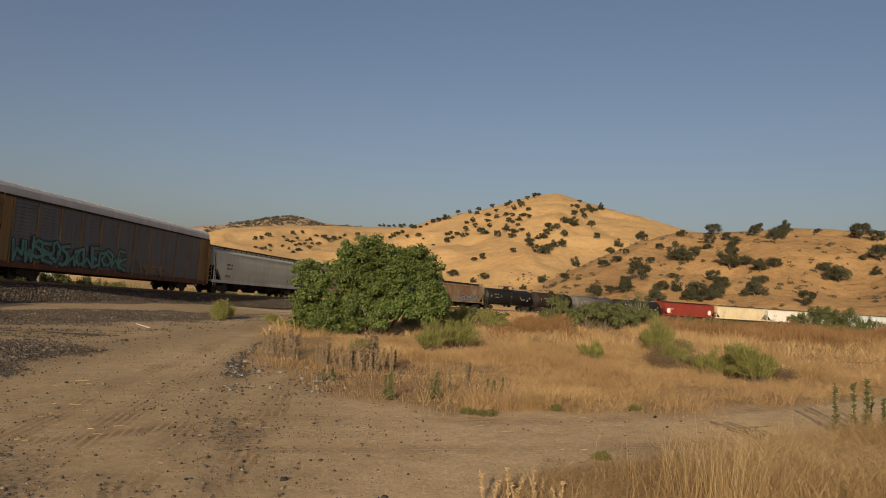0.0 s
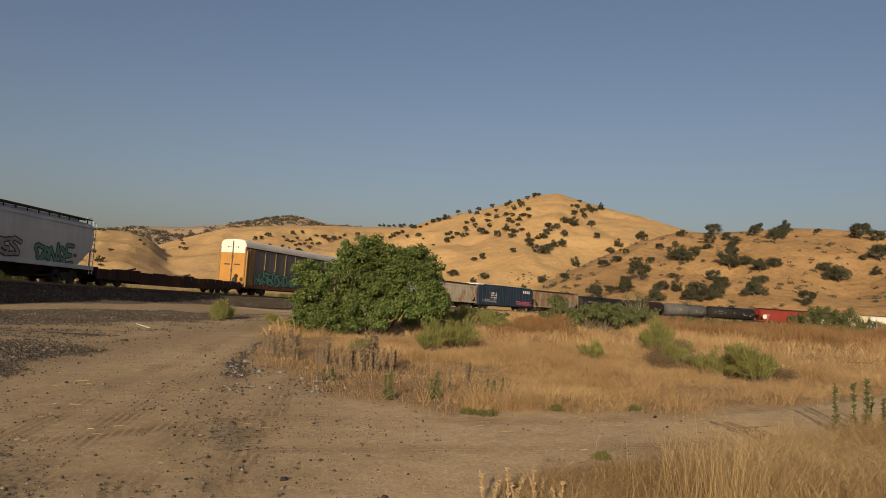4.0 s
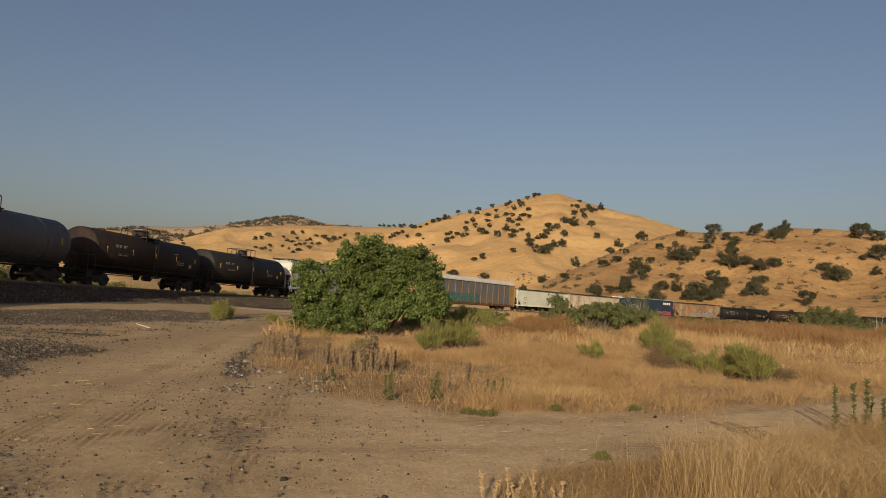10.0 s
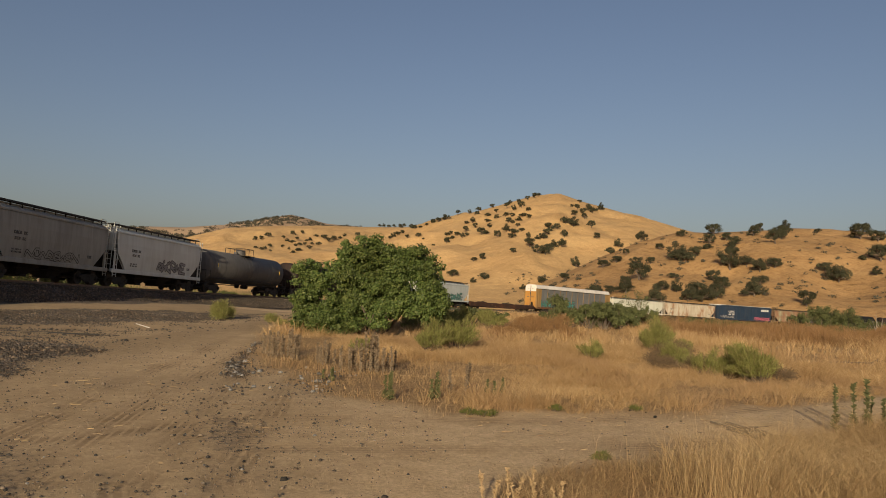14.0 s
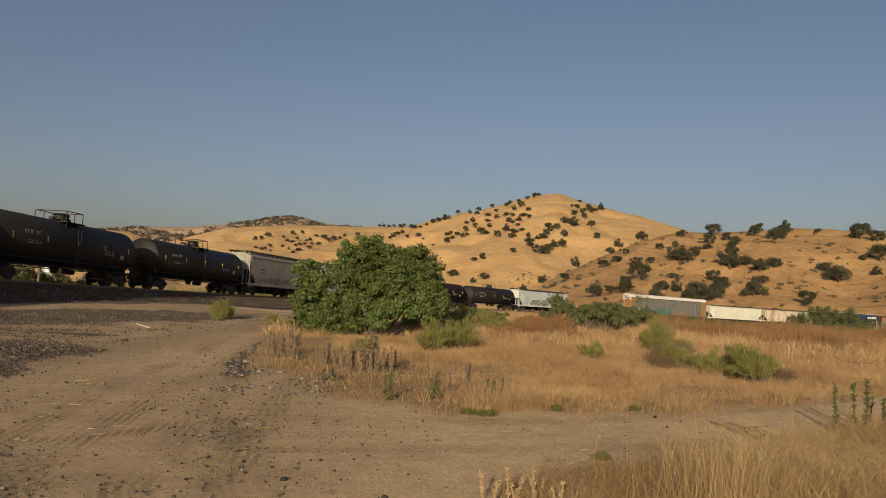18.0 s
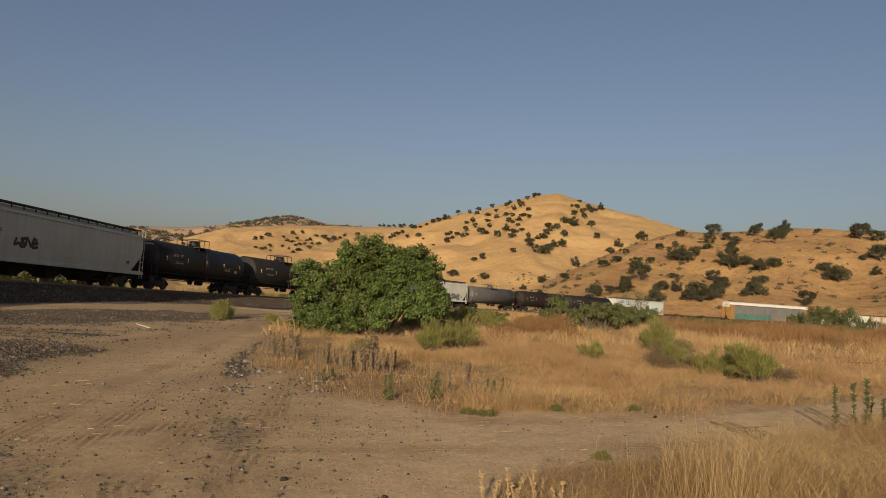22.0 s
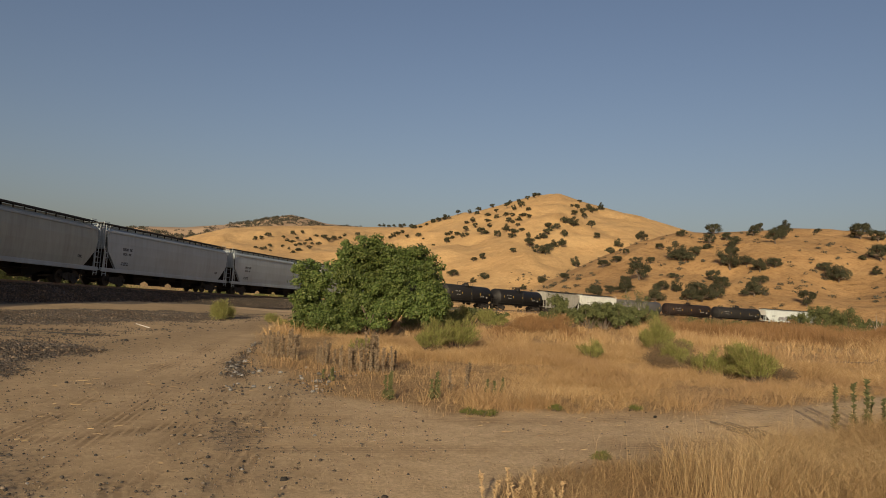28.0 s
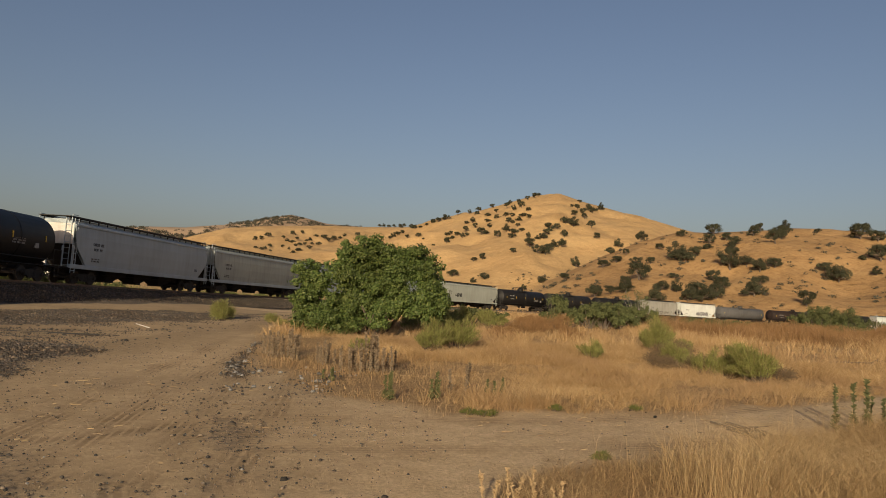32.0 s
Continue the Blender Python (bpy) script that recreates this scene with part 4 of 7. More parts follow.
def tyre_marks(x, y):
    """Depth of wheel tracks along the dirt roads, 0 to 1."""
    shape = x.shape
    x, y = np.asarray(x, float).ravel(), np.asarray(y, float).ravel()
    out = np.zeros(x.shape)
    lane = np.full(x.shape, 9.0)
    near = np.nonzero((np.hypot(x, y) < 45) & (y > 1))[0]
    for k, road in enumerate(ROADS):
        p = np.array(road)
        u = np.linspace(0, len(p) - 1, 240)
        px, py = np.interp(u, np.arange(len(p)), p[:, 0]), np.interp(u, np.arange(len(p)), p[:, 1])
        for c in range(0, len(near), 6000):
            i = near[c:c + 6000]
            dx, dy = x[i, None] - px, y[i, None] - py
            j = np.argmin(dx * dx + dy * dy, 1)
            a = np.arange(len(i))
            tx, ty = np.gradient(px)[j], np.gradient(py)[j]
            n = np.hypot(tx, ty)
            lat = (dx[a, j] * ty - dy[a, j] * tx) / n + 0.12 * fbm(x[i] / 3, y[i] / 3, 2, 121 + k)
            lane[i] = np.where(np.abs(lat) < np.abs(lane[i]), lat, lane[i])
            for off in (-0.86, 0.86):
                m = np.exp(-((lat - off) / 0.22) ** 4) * np.clip(0.75 + 1.2 * fbm(x[i] / 1.8 + off, y[i] / 1.8, 2, 131), 0, 1)
                out[i] = np.maximum(out[i], m)
    return out.reshape(shape), lane.reshape(shape)


def soil_material():
    m = bpy.data.materials.new("soil")
    m.use_nodes = True
    n, l = m.node_tree.nodes, m.node_tree.links
    p = n["Principled BSDF"]
    p.inputs["Roughness"].default_value = 0.95
    p.inputs["Specular IOR Level"].default_value = 0.15
    tc = n.new("ShaderNodeTexCoord")
    at = n.new("ShaderNodeAttribute")
    at.attribute_name = "zone"
    sep = n.new("ShaderNodeSeparateColor")
    l.new(at.outputs["Color"], sep.inputs[0])

    def nz(scale, detail=6, rough=0.6, sc=(1, 1, 1)):
        t = n.new("ShaderNodeTexNoise")
        t.inputs["Scale"].default_value, t.inputs["Detail"].default_value, t.inputs["Roughness"].default_value = scale, detail, rough
        mp = n.new("ShaderNodeMapping")
        mp.inputs["Scale"].default_value = sc
        l.new(tc.outputs["Object"], mp.inputs["Vector"])
        l.new(mp.outputs[0], t.inputs["Vector"])
        return t.outputs[0]

    def ramp(v, a, b, pa=0.3, pb=0.7):
        q = n.new("ShaderNodeValToRGB")
        q.color_ramp.elements[0].position, q.color_ramp.elements[1].position = pa, pb
        q.color_ramp.elements[0].color, q.color_ramp.elements[1].color = (*a, 1), (*b, 1)
        l.new(v, q.inputs[0])
        return q.outputs[0]

    def mix(f, a, b, kind="MIX"):
        q = n.new("ShaderNodeMixRGB")
        q.blend_type = kind
        if isinstance(f, float):
            q.inputs[0].default_value = f
        else:
            l.new(f, q.inputs[0])
        l.new(a, q.inputs[1])
        l.new(b, q.inputs[2])
        return q.outputs[0]
    fine, mid, big = nz(22, 8, 0.75), nz(2.6, 7, 0.65), nz(0.35, 4)
    dirt = ramp(mid, (0.58, 0.43, 0.255), (0.73, 0.555, 0.345))
    dirt = mix(0.45, dirt, ramp(big, (0.75, 0.70, 0.62), (1.0, 1.0, 1.0)), "MULTIPLY")
    dirt = mix(0.42, dirt, ramp(fine, (0.45, 0.42, 0.40), (1.2, 1.18, 1.15), 0.38, 0.60), "MULTIPLY")
    dirt = mix(0.38, dirt, ramp(nz(60, 3, 0.6), (0.28, 0.25, 0.23), (1, 1, 1), 0.33, 0.43), "MULTIPLY")
    dirt = mix(0.35, dirt, ramp(nz(1.1, 7, 0.72), (0.62, 0.58, 0.53), (1.05, 1.05, 1.05), 0.34, 0.58), "MULTIPLY")
    wa = n.new("ShaderNodeAttribute")
    wa.attribute_name = "worn"
    packed = ramp(fine, (0.36, 0.245, 0.135), (0.48, 0.345, 0.20))
    half = n.new("ShaderNodeMath")
    half.operation = "MULTIPLY"
    half.inputs[1].default_value = 0.55
    l.new(wa.outputs["Fac"], half.inputs[0])
    dirt = mix(half.outputs[0], dirt, packed)
    ba = n.new("ShaderNodeAttribute")
    ba.attribute_name = "brown"
    earth = ramp(nz(5, 8, 0.78), (0.255, 0.178, 0.096), (0.46, 0.338, 0.20), 0.32, 0.68)
    dirt = mix(ba.outputs["Fac"], dirt, earth)
    la = n.new("ShaderNodeAttribute")
    la.attribute_name = "lane"
    wob = n.new("ShaderNodeMath")
    wob.operation = "MULTIPLY_ADD"
    wob.inputs[1].default_value = 0.05
    l.new(nz(1.7, 4), wob.inputs[0])
    l.new(la.outputs["Fac"], wob.inputs[2])
    frq = n.new("ShaderNodeMath")
    frq.operation = "MULTIPLY"
    frq.inputs[1].default_value = 58
    l.new(wob.outputs[0], frq.inputs[0])
    sn = n.new("ShaderNodeMath")
    sn.operation = "SINE"
    l.new(frq.outputs[0], sn.inputs[0])
    tread = ramp(sn.outputs[0], (0.42, 0.38, 0.34), (1.08, 1.08, 1.08), 0.0, 0.8)
    gap = n.new("ShaderNodeMath")
    gap.operation = "MULTIPLY"
    l.new(wa.outputs["Fac"], gap.inputs[0])
    l.new(ramp(nz(0.8, 5), (0, 0, 0), (0.72, 0.72, 0.72), 0.42, 0.60), gap.inputs[1])
    dirt = mix(gap.outputs[0], dirt, tread, "MULTIPLY")
    vor = n.new("ShaderNodeTexVoronoi")
    vor.inputs["Scale"].default_value = 26
    l.new(tc.outputs["Object"], vor.inputs["Vector"])
    stone = ramp(vor.outputs["Color"], (0.05, 0.044, 0.04), (0.24, 0.185, 0.13), 0.1, 0.9)
    sharp = n.new("ShaderNodeMath")
    sharp.operation = "ADD"
    l.new(sep.outputs[0], sharp.inputs[0])
    l.new(ramp(nz(7, 7, 0.8), (-0.42,) * 3, (0.42,) * 3, 0.36, 0.64), sharp.inputs[1])
    cut = ramp(sharp.outputs[0], (0, 0, 0), (1, 1, 1), 0.46, 0.80)
    col = mix(cut, dirt, stone)
    straw = ramp(nz(7, 7, 0.75), (0.20, 0.125, 0.06), (0.42, 0.285, 0.145))
    col = mix(sep.outputs[1], col, straw)
    hill_noise = nz(0.018, 8, 0.62)
    hill = ramp(hill_noise, (0.46, 0.30, 0.14), (0.60, 0.41, 0.20))
    hill = mix(0.5, hill, ramp(nz(0.12, 6, 0.75), (0.72, 0.68, 0.62), (1.08, 1.06, 1.02), 0.35, 0.6), "MULTIPLY")
    near = ramp(nz(0.05, 8, 0.7), (0.31, 0.19, 0.086), (0.455, 0.295, 0.14))
    near = mix(0.6, near, ramp(nz(0.28, 5, 0.8), (0.55, 0.5, 0.45), (1.05, 1.03, 1.0), 0.36, 0.52), "MULTIPLY")
    grain = ramp(nz(0.7, 6, 0.8), (0.70, 0.66, 0.60), (1.08, 1.07, 1.05), 0.38, 0.58)
    hill = mix(0.55, hill, grain, "MULTIPLY")
    near = mix(0.55, near, grain, "MULTIPLY")
    col = mix(sep.outputs[2], col, hill)
    # distance haze, mixed into the far ridge's soil as a duller colour
    fa = n.new("ShaderNodeAttribute")
    fa.attribute_name = "far"
    dull = ramp(nz(0.012, 7, 0.65), (0.30, 0.215, 0.15), (0.43, 0.31, 0.20), 0.35, 0.65)
    col = mix(fa.outputs["Fac"], col, dull)
    col = mix(at.outputs["Alpha"], col, near)
    l.new(col, p.inputs["Base Color"])
    b = n.new("ShaderNodeBump")
    b.inputs["Strength"].default_value, b.inputs["Distance"].default_value = 0.8, 0.03
    add = n.new("ShaderNodeMath")
    add.operation = "ADD"
    l.new(fine, add.inputs[0])
    l.new(mid, add.inputs[1])
    l.new(add.outputs[0], b.inputs["Height"])
    gully = n.new("ShaderNodeBump")
    gully.inputs["Distance"].default_value = 1.6
    l.new(sep.outputs[2], gully.inputs["Strength"])
    l.new(nz(0.09, 7, 0.66), gully.inputs["Height"])
    l.new(b.outputs[0], gully.inputs["Normal"])
    l.new(gully.outputs[0], p.inputs["Normal"])
    return m


M_soil = soil_material()


def ground_sheet():
    az = np.concatenate([np.arange(-180, -42, 4.0), np.arange(-42, 42, 0.25), np.arange(42, 180, 4.0)])
    rr = np.concatenate([[0.0], 0.8 * 1.0195 ** np.arange(0, 446)])
    A, R = np.meshgrid(np.radians(az), rr)
    X, Y = R * np.sin(A), R * np.cos(A)
    Z = ground(X, Y)
    gravel, meadow, verge, d = zones(X, Y)
    marks, lane = tyre_marks(X, Y)
    rut = fbm(lane / 0.22, Y / 3.0, 3, 71) * (1 - np.maximum(meadow, verge)) * (R < 45)
    marks = marks * (1 - np.maximum(meadow, verge))
    Z = Z - 0.011 * marks + 0.010 * rut * sstep(2, 6, R) + 0.05 * fbm(X / 0.5, Y / 0.5, 3, 73) * gravel * (R < 60)
    n, m = len(rr), len(az)
    v = np.stack([X.ravel(), Y.ravel(), Z.ravel()], 1)
    i, j = np.meshgrid(np.arange(n - 1), np.arange(m), indexing="ij")
    a, b = i * m + j, i * m + (j + 1) % m
    f = np.stack([a, b, b + m, a + m], -1).reshape(-1, 4)[:, ::-1]
    ob = mesh_ob("ground", v, f, M_soil, smooth=True)
    beyond = np.clip(sstep(-6, -25, d), 0, 1)
    azd = np.degrees(A)
    right = sstep(3.0, 8.0, azd - np.interp(R, [200, 450, 520, 900], [2, 3, 40, 60])) * beyond * (R < 560)
    col = np.stack([gravel, np.maximum(meadow, verge), np.maximum(beyond, (R > 400)), right], -1).reshape(-1, 4)
    layer = ob.data.color_attributes.new("zone", "FLOAT_COLOR", "POINT")
    layer.data.foreach_set("color", col.astype(np.float32).ravel())
    # where the ridge's soil colour takes on the painted haze
    far = ob.data.attributes.new("far", "FLOAT", "POINT")
    far.data.foreach_set("value", (sstep(1120, 1240, R) * (azd < 3)).astype(np.float32).ravel())
    brown = np.maximum(sstep(4.3, 5.2, d) * (1 - sstep(13, 15, d)) * 0.9, sstep(13, 14, d) * (1 - sstep(18, 21, d)) * 0.78)
    brown = np.clip(brown + 0.5 * fbm(X / 2.5, Y / 2.5, 4, 141) * (d > 4) + 0.42 * sstep(0.5, -3.0, X) * (d > 18), 0, 1) * (R < 60)
    tan = ob.data.attributes.new("brown", "FLOAT", "POINT")
    tan.data.foreach_set("value", brown.astype(np.float32).ravel())
    worn = ob.data.attributes.new("worn", "FLOAT", "POINT")
    worn.data.foreach_set("value", marks.astype(np.float32).ravel())
    lat = ob.data.attributes.new("lane", "FLOAT", "POINT")
    lat.data.foreach_set("value", lane.astype(np.float32).ravel())
    return tagged(ob, "dry dirt and gravel ground rising to golden grass hills", "ground", kind="structure")


GROUND = ground_sheet()

# ---------------------------------------------------------------- track
M_ballast = mat("ballast", (0.13, 0.115, 0.10), 0.95, var=0.3, scale=11, bump=0.9, bump_scale=16)
M_tie = mat("tie_wood", (0.085, 0.066, 0.05), 0.9, var=0.3, scale=5, obvar=0.3)
M_rail = mat("rail_steel", (0.16, 0.12, 0.10), 0.45, 0.7, var=0.2, scale=6)


def sweep(name, prof, s0, s1, step, material):
    rings = []
    for s in np.arange(s0, s1 + step / 2, step):
        rings.append([on_track(float(s), a, b) for a, b in prof])
    g = Geo()
    g.loft(rings)
    return g.part(name, material, None)


def build_track():
    bed = sweep("ballast_bed", [(-5.0, -1.6), (-4.6, -1.25), (-2.1, -0.30), (-1.4, -0.22), (1.4, -0.22), (2.1, -0.30), (3.2, -0.72), (4.7, -1.28), (5.0, -1.6)], -420, 740, 3.0, M_ballast)
    tagged(bed, "dark crushed-stone ballast bed under the track", "ballast", kind="structure")
    for sx in (-1, 1):
        c = sx * 0.755
        r = sweep("rail", [(c - 0.07, -0.17), (c + 0.07, -0.17), (c + 0.02, -0.13), (c + 0.02, -0.05), (c + 0.037, -0.04), (c + 0.037, 0.0), (c - 0.037, 0.0), (c - 0.037, -0.04), (c - 0.02, -0.05), (c - 0.02, -0.13)], -420, 740, 2.0, M_rail)
        tagged(r, "worn steel running rail on wooden ties", "rail", "running rails")
    tv = Geo()
    tv.box(-1.3, 1.3, -0.115, 0.115, -0.18, 0.0, 0.012)
    me = bpy.data.meshes.new("tie")
    me.from_pydata(tv.v, [], tv.f)
    me.materials.append(M_tie)
    rest = Geo()
    for i in range(-30, 640):
        s = i * 0.56
        c = on_track(s, 0.0, -0.155)
        th = float(np.interp(s, TS, TH))
        m = Matrix.Translation(c) @ Matrix.Rotation(-th, 4, "Z") @ Matrix.Rotation(CANT, 4, "Y")
        if 0 <= i < 290:
            t = new("tie", me)
            t.parent = bed
            t.matrix_basis = m
        else:
            rest.add([m @ Vector(p) for p in tv.v], tv.f)
    tagged(rest.part("ties", M_tie, bed), kind="stuff")


build_track()


# ---------------------------------------------------------------- stones
def ico():
    t = (1 + 5 ** 0.5) / 2
    v = np.array([(-1, t, 0), (1, t, 0), (-1, -t, 0), (1, -t, 0), (0, -1, t), (0, 1, t), (0, -1, -t), (0, 1, -t), (t, 0, -1), (t, 0, 1), (-t, 0, -1), (-t, 0, 1)], float)
    f = np.array([(0, 11, 5), (0, 5, 1), (0, 1, 7), (0, 7, 10), (0, 10, 11), (1, 5, 9), (5, 11, 4), (11, 10, 2), (10, 7, 6), (7, 1, 8), (3, 9, 4), (3, 4, 2), (3, 2, 6), (3, 6, 8), (3, 8, 9), (4, 9, 5), (2, 4, 11), (6, 2, 10), (8, 6, 7), (9, 8, 1)])
    return v / np.linalg.norm(v[0]), f


ICO_V, ICO_F = ico()


def island_mat(name, colors, rough=0.9, trans=0.0, patch=None):
    """Each loose piece takes one of the colours at random."""
    m = bpy.data.materials.new(name)
    m.use_nodes = True
    n, l = m.node_tree.nodes, m.node_tree.links
    p = n["Principled BSDF"]
    p.inputs["Roughness"].default_value = rough
    p.inputs["Specular IOR Level"].default_value = 0.25
    g = n.new("ShaderNodeNewGeometry")
    r = n.new("ShaderNodeValToRGB")
    els = r.color_ramp.elements
    while len(els) < len(colors):
        els.new(0.5)
    for i, c in enumerate(colors):
        els[i].position, els[i].color = i / (len(colors) - 1), (*c, 1)
    l.new(g.outputs["Random Per Island"], r.inputs[0])
    last = r.outputs[0]
    tc = n.new("ShaderNodeTexCoord")
    t = n.new("ShaderNodeTexNoise")
    t.inputs["Scale"].default_value, t.inputs["Detail"].default_value = 0.45, 5
    l.new(tc.outputs["Object"], t.inputs["Vector"])
    q = n.new("ShaderNodeValToRGB")
    q.color_ramp.elements[0].position, q.color_ramp.elements[1].position = 0.35, 0.65
    q.color_ramp.elements[0].color, q.color_ramp.elements[1].color = (0.70, 0.63, 0.56, 1), (1.14, 1.14, 1.14, 1)
    l.new(t.outputs[0], q.inputs[0])
    mx = n.new("ShaderNodeMixRGB")
    mx.blend_type = "MULTIPLY"
    mx.inputs[0].default_value = 0.8
    l.new(last, mx.inputs[1])
    l.new(q.outputs[0], mx.inputs[2])
    if patch:
        t2 = n.new("ShaderNodeTexNoise")
        t2.inputs["Scale"].default_value, t2.inputs["Detail"].default_value = 0.28, 6
        l.new(tc.outputs["Object"], t2.inputs["Vector"])
        q2 = n.new("ShaderNodeValToRGB")
        q2.color_ramp.elements[0].position, q2.color_ramp.elements[1].position = 0.48, 0.66
        l.new(t2.outputs[0], q2.inputs[0])
        pm = n.new("ShaderNodeMixRGB")
        pm.inputs[2].default_value = (*patch, 1)
        l.new(q2.outputs[0], pm.inputs[0])
        l.new(mx.outputs[0], pm.inputs[1])
        mx = pm
    l.new(mx.outputs[0], p.inputs["Base Color"])
    if trans:
        tr = n.new("ShaderNodeBsdfTranslucent")
        l.new(mx.outputs[0], tr.inputs[0])
        ms = n.new("ShaderNodeMixShader")
        ms.inputs[0].default_value = trans
        l.new(p.outputs[0], ms.inputs[1])
        l.new(tr.outputs[0], ms.inputs[2])
        l.new(ms.outputs[0], n["Material Output"].inputs[0])
    return m


M_stone = island_mat("gravel_stone", [(0.026, 0.025, 0.024), (0.062, 0.056, 0.052), (0.036, 0.034, 0.032), (0.15, 0.112, 0.076), (0.052, 0.046, 0.041), (0.09, 0.08, 0.07), (0.25, 0.20, 0.145)], 0.9)
rng = np.random.default_rng(5)


def mesh_np(name, v, f, material, parent=None, smooth=False):
    me = bpy.data.meshes.new(name)
    k = f.shape[1]
    me.vertices.add(len(v))
    me.vertices.foreach_set("co", v.astype(np.float32).ravel())
    me.loops.add(f.size)
    me.loops.foreach_set("vertex_index", f.astype(np.int32).ravel())
    me.polygons.add(len(f))
    me.polygons.foreach_set("loop_start", np.arange(0, f.size, k, dtype=np.int32))
    me.materials.append(material)
    me.update(calc_edges=True)
    ob = new(name, me)
    if parent:
        ob.parent = parent
    return ob


def stones(name, x, y, size, label, sink=0.25):
    n = len(x)
    z = ground(x, y)
    sc = size[:, None, None] * rng.uniform(0.6, 1.3, (n, 1, 3)) * np.array([1, 1, 0.7])
    v = ICO_V[None] * sc * rng.uniform(0.78, 1.15, (n, 12, 1))
    a = rng.uniform(0, 6.28, n)
    c, s = np.cos(a)[:, None], np.sin(a)[:, None]
    v = np.stack([v[..., 0] * c - v[..., 1] * s, v[..., 0] * s + v[..., 1] * c, v[..., 2]], -1)
    v += np.stack([x, y, z + size * sink], -1)[:, None]
    f = ICO_F[None] + (np.arange(n) * 12)[:, None, None]
    return tagged(mesh_np(name, v.reshape(-1, 3), f.reshape(-1, 3), M_stone), label, "gravel", kind="stuff")


def scatter(n, az0, az1, r0, r1, mask, power=0.5):
    az = np.radians(rng.uniform(az0, az1, n))
    r = r0 + (r1 - r0) * rng.uniform(0, 1, n) ** power
    x, y = r * np.sin(az), r * np.cos(az)
    keep = rng.uniform(0, 1, n) < mask(x, y)
    return x[keep], y[keep]


def build_stones():
    def heap(x, y):
        g, _, _, d = zones(x, y)
        return np.clip(g, 0, 1) ** 1.6 * (d > 6.5)

    def road(x, y):
        g, a, b, _ = zones(x, y)
        return (g * 0.85 + 0.07 + 0.30 * np.clip(3 * fbm(x / 1.7, y / 1.7, 3, 103) - 0.35, 0, 1) * sstep(14, 9, np.hypot(x, y))) * (1 - a) * (1 - b) * (1 - 0.85 * sstep(-0.6, 0.6, x))
    x, y = scatter(210000, -36, 30, 4.6, 22, road, 0.6)
    stones("gravel", x, y, rng.gamma(1.15, 0.0042, len(x)) + 0.0028, "loose grey and tan gravel on the dirt road")
    x, y = scatter(230000, -36, -4, 11, 46, heap, 0.72)
    stones("ballast_heap", x, y, rng.gamma(1.6, 0.0075, len(x)) + 0.009, "dark crushed-rock windrow beside the access road")
    s = rng.uniform(-14, 60, 40000)
    lat = rng.uniform(1.35, 4.6, len(s))
    up = np.interp(lat, [1.35, 2.1, 3.2, 4.7], [-0.2, -0.28, -0.70, -1.24])
    th = np.interp(s, TS, TH)
    x, y, z = np.interp(s, TS, TX) + lat * np.cos(th), np.interp(s, TS, TY) - lat * np.sin(th), np.interp(s, TS, TZ) + up
    n = len(s)
    size = rng.gamma(2.5, 0.008, n) + 0.014
    v = ICO_V[None] * size[:, None, None] * rng.uniform(0.6, 1.3, (n, 12, 1)) + np.stack([x, y, z], -1)[:, None]
    f = ICO_F[None] + (np.arange(n) * 12)[:, None, None]
    tagged(mesh_np("ballast_stones", v.reshape(-1, 3), f.reshape(-1, 3), M_stone), "dark crushed-stone ballast on the track shoulder", "ballast", kind="stuff")
    # larger stones in the road, each on its own
    meshes = []
    for k in range(5):
        me = bpy.data.meshes.new("stone")
        v = ICO_V * rng.uniform(0.72, 1.15, (12, 1)) * np.array([1, 0.8, 0.6])
        me.from_pydata([tuple(p) for p in v], [], [tuple(int(i) for i in q) for q in ICO_F])
        me.materials.append(M_stone_big)
        meshes.append(me)
    x, y = scatter(3600, -34, 6, 5.2, 23, lambda x, y: np.where(y < 11, zones(x, y)[0] * 0.4 + 0.01, zones(x, y)[0] * (x > -6)) * (1 - zones(x, y)[2]), 0.75)
    z = ground(x, y)
    for i in range(min(290, len(x))):
        ob = new("stone", meshes[i % 5])
        ob.parent = GROUND
        k = float(0.007 + rng.gamma(1.2, 0.0055) if y[i] < 11 else 0.022 + rng.gamma(1.6, 0.013))
        ob.matrix_basis = Matrix.LocRotScale((x[i], y[i], z[i] + k * 0.3), Euler((0, 0, float(rng.uniform(0, 6)))), (k, k, k))


M_stone_big = mat("field_stone", (0.17, 0.165, 0.155), 0.9, var=0.3, scale=3, obvar=0.5)
build_stones()


# ---------------------------------------------------------------- grass
M_straw = island_mat("dry_grass", [(0.30, 0.19, 0.085), (0.57, 0.395, 0.20), (0.43, 0.285, 0.13), (0.70, 0.53, 0.30), (0.35, 0.22, 0.10)], 0.85, 0.25, (0.38, 0.245, 0.13))
M_russet = island_mat("russet_weed", [(0.26, 0.15, 0.07), (0.36, 0.22, 0.10), (0.20, 0.115, 0.055), (0.44, 0.29, 0.15)], 0.9, 0.25)
M_gold = island_mat("golden_grass", [(0.27, 0.18, 0.085), (0.66, 0.50, 0.28), (0.46, 0.32, 0.155), (0.17, 0.11, 0.055), (0.58, 0.42, 0.22)], 0.8, 0.2)
M_spikelet = island_mat("oat_spikelet", [(0.46, 0.35, 0.21), (0.62, 0.50, 0.33), (0.54, 0.42, 0.27)], 0.8, 0.3)
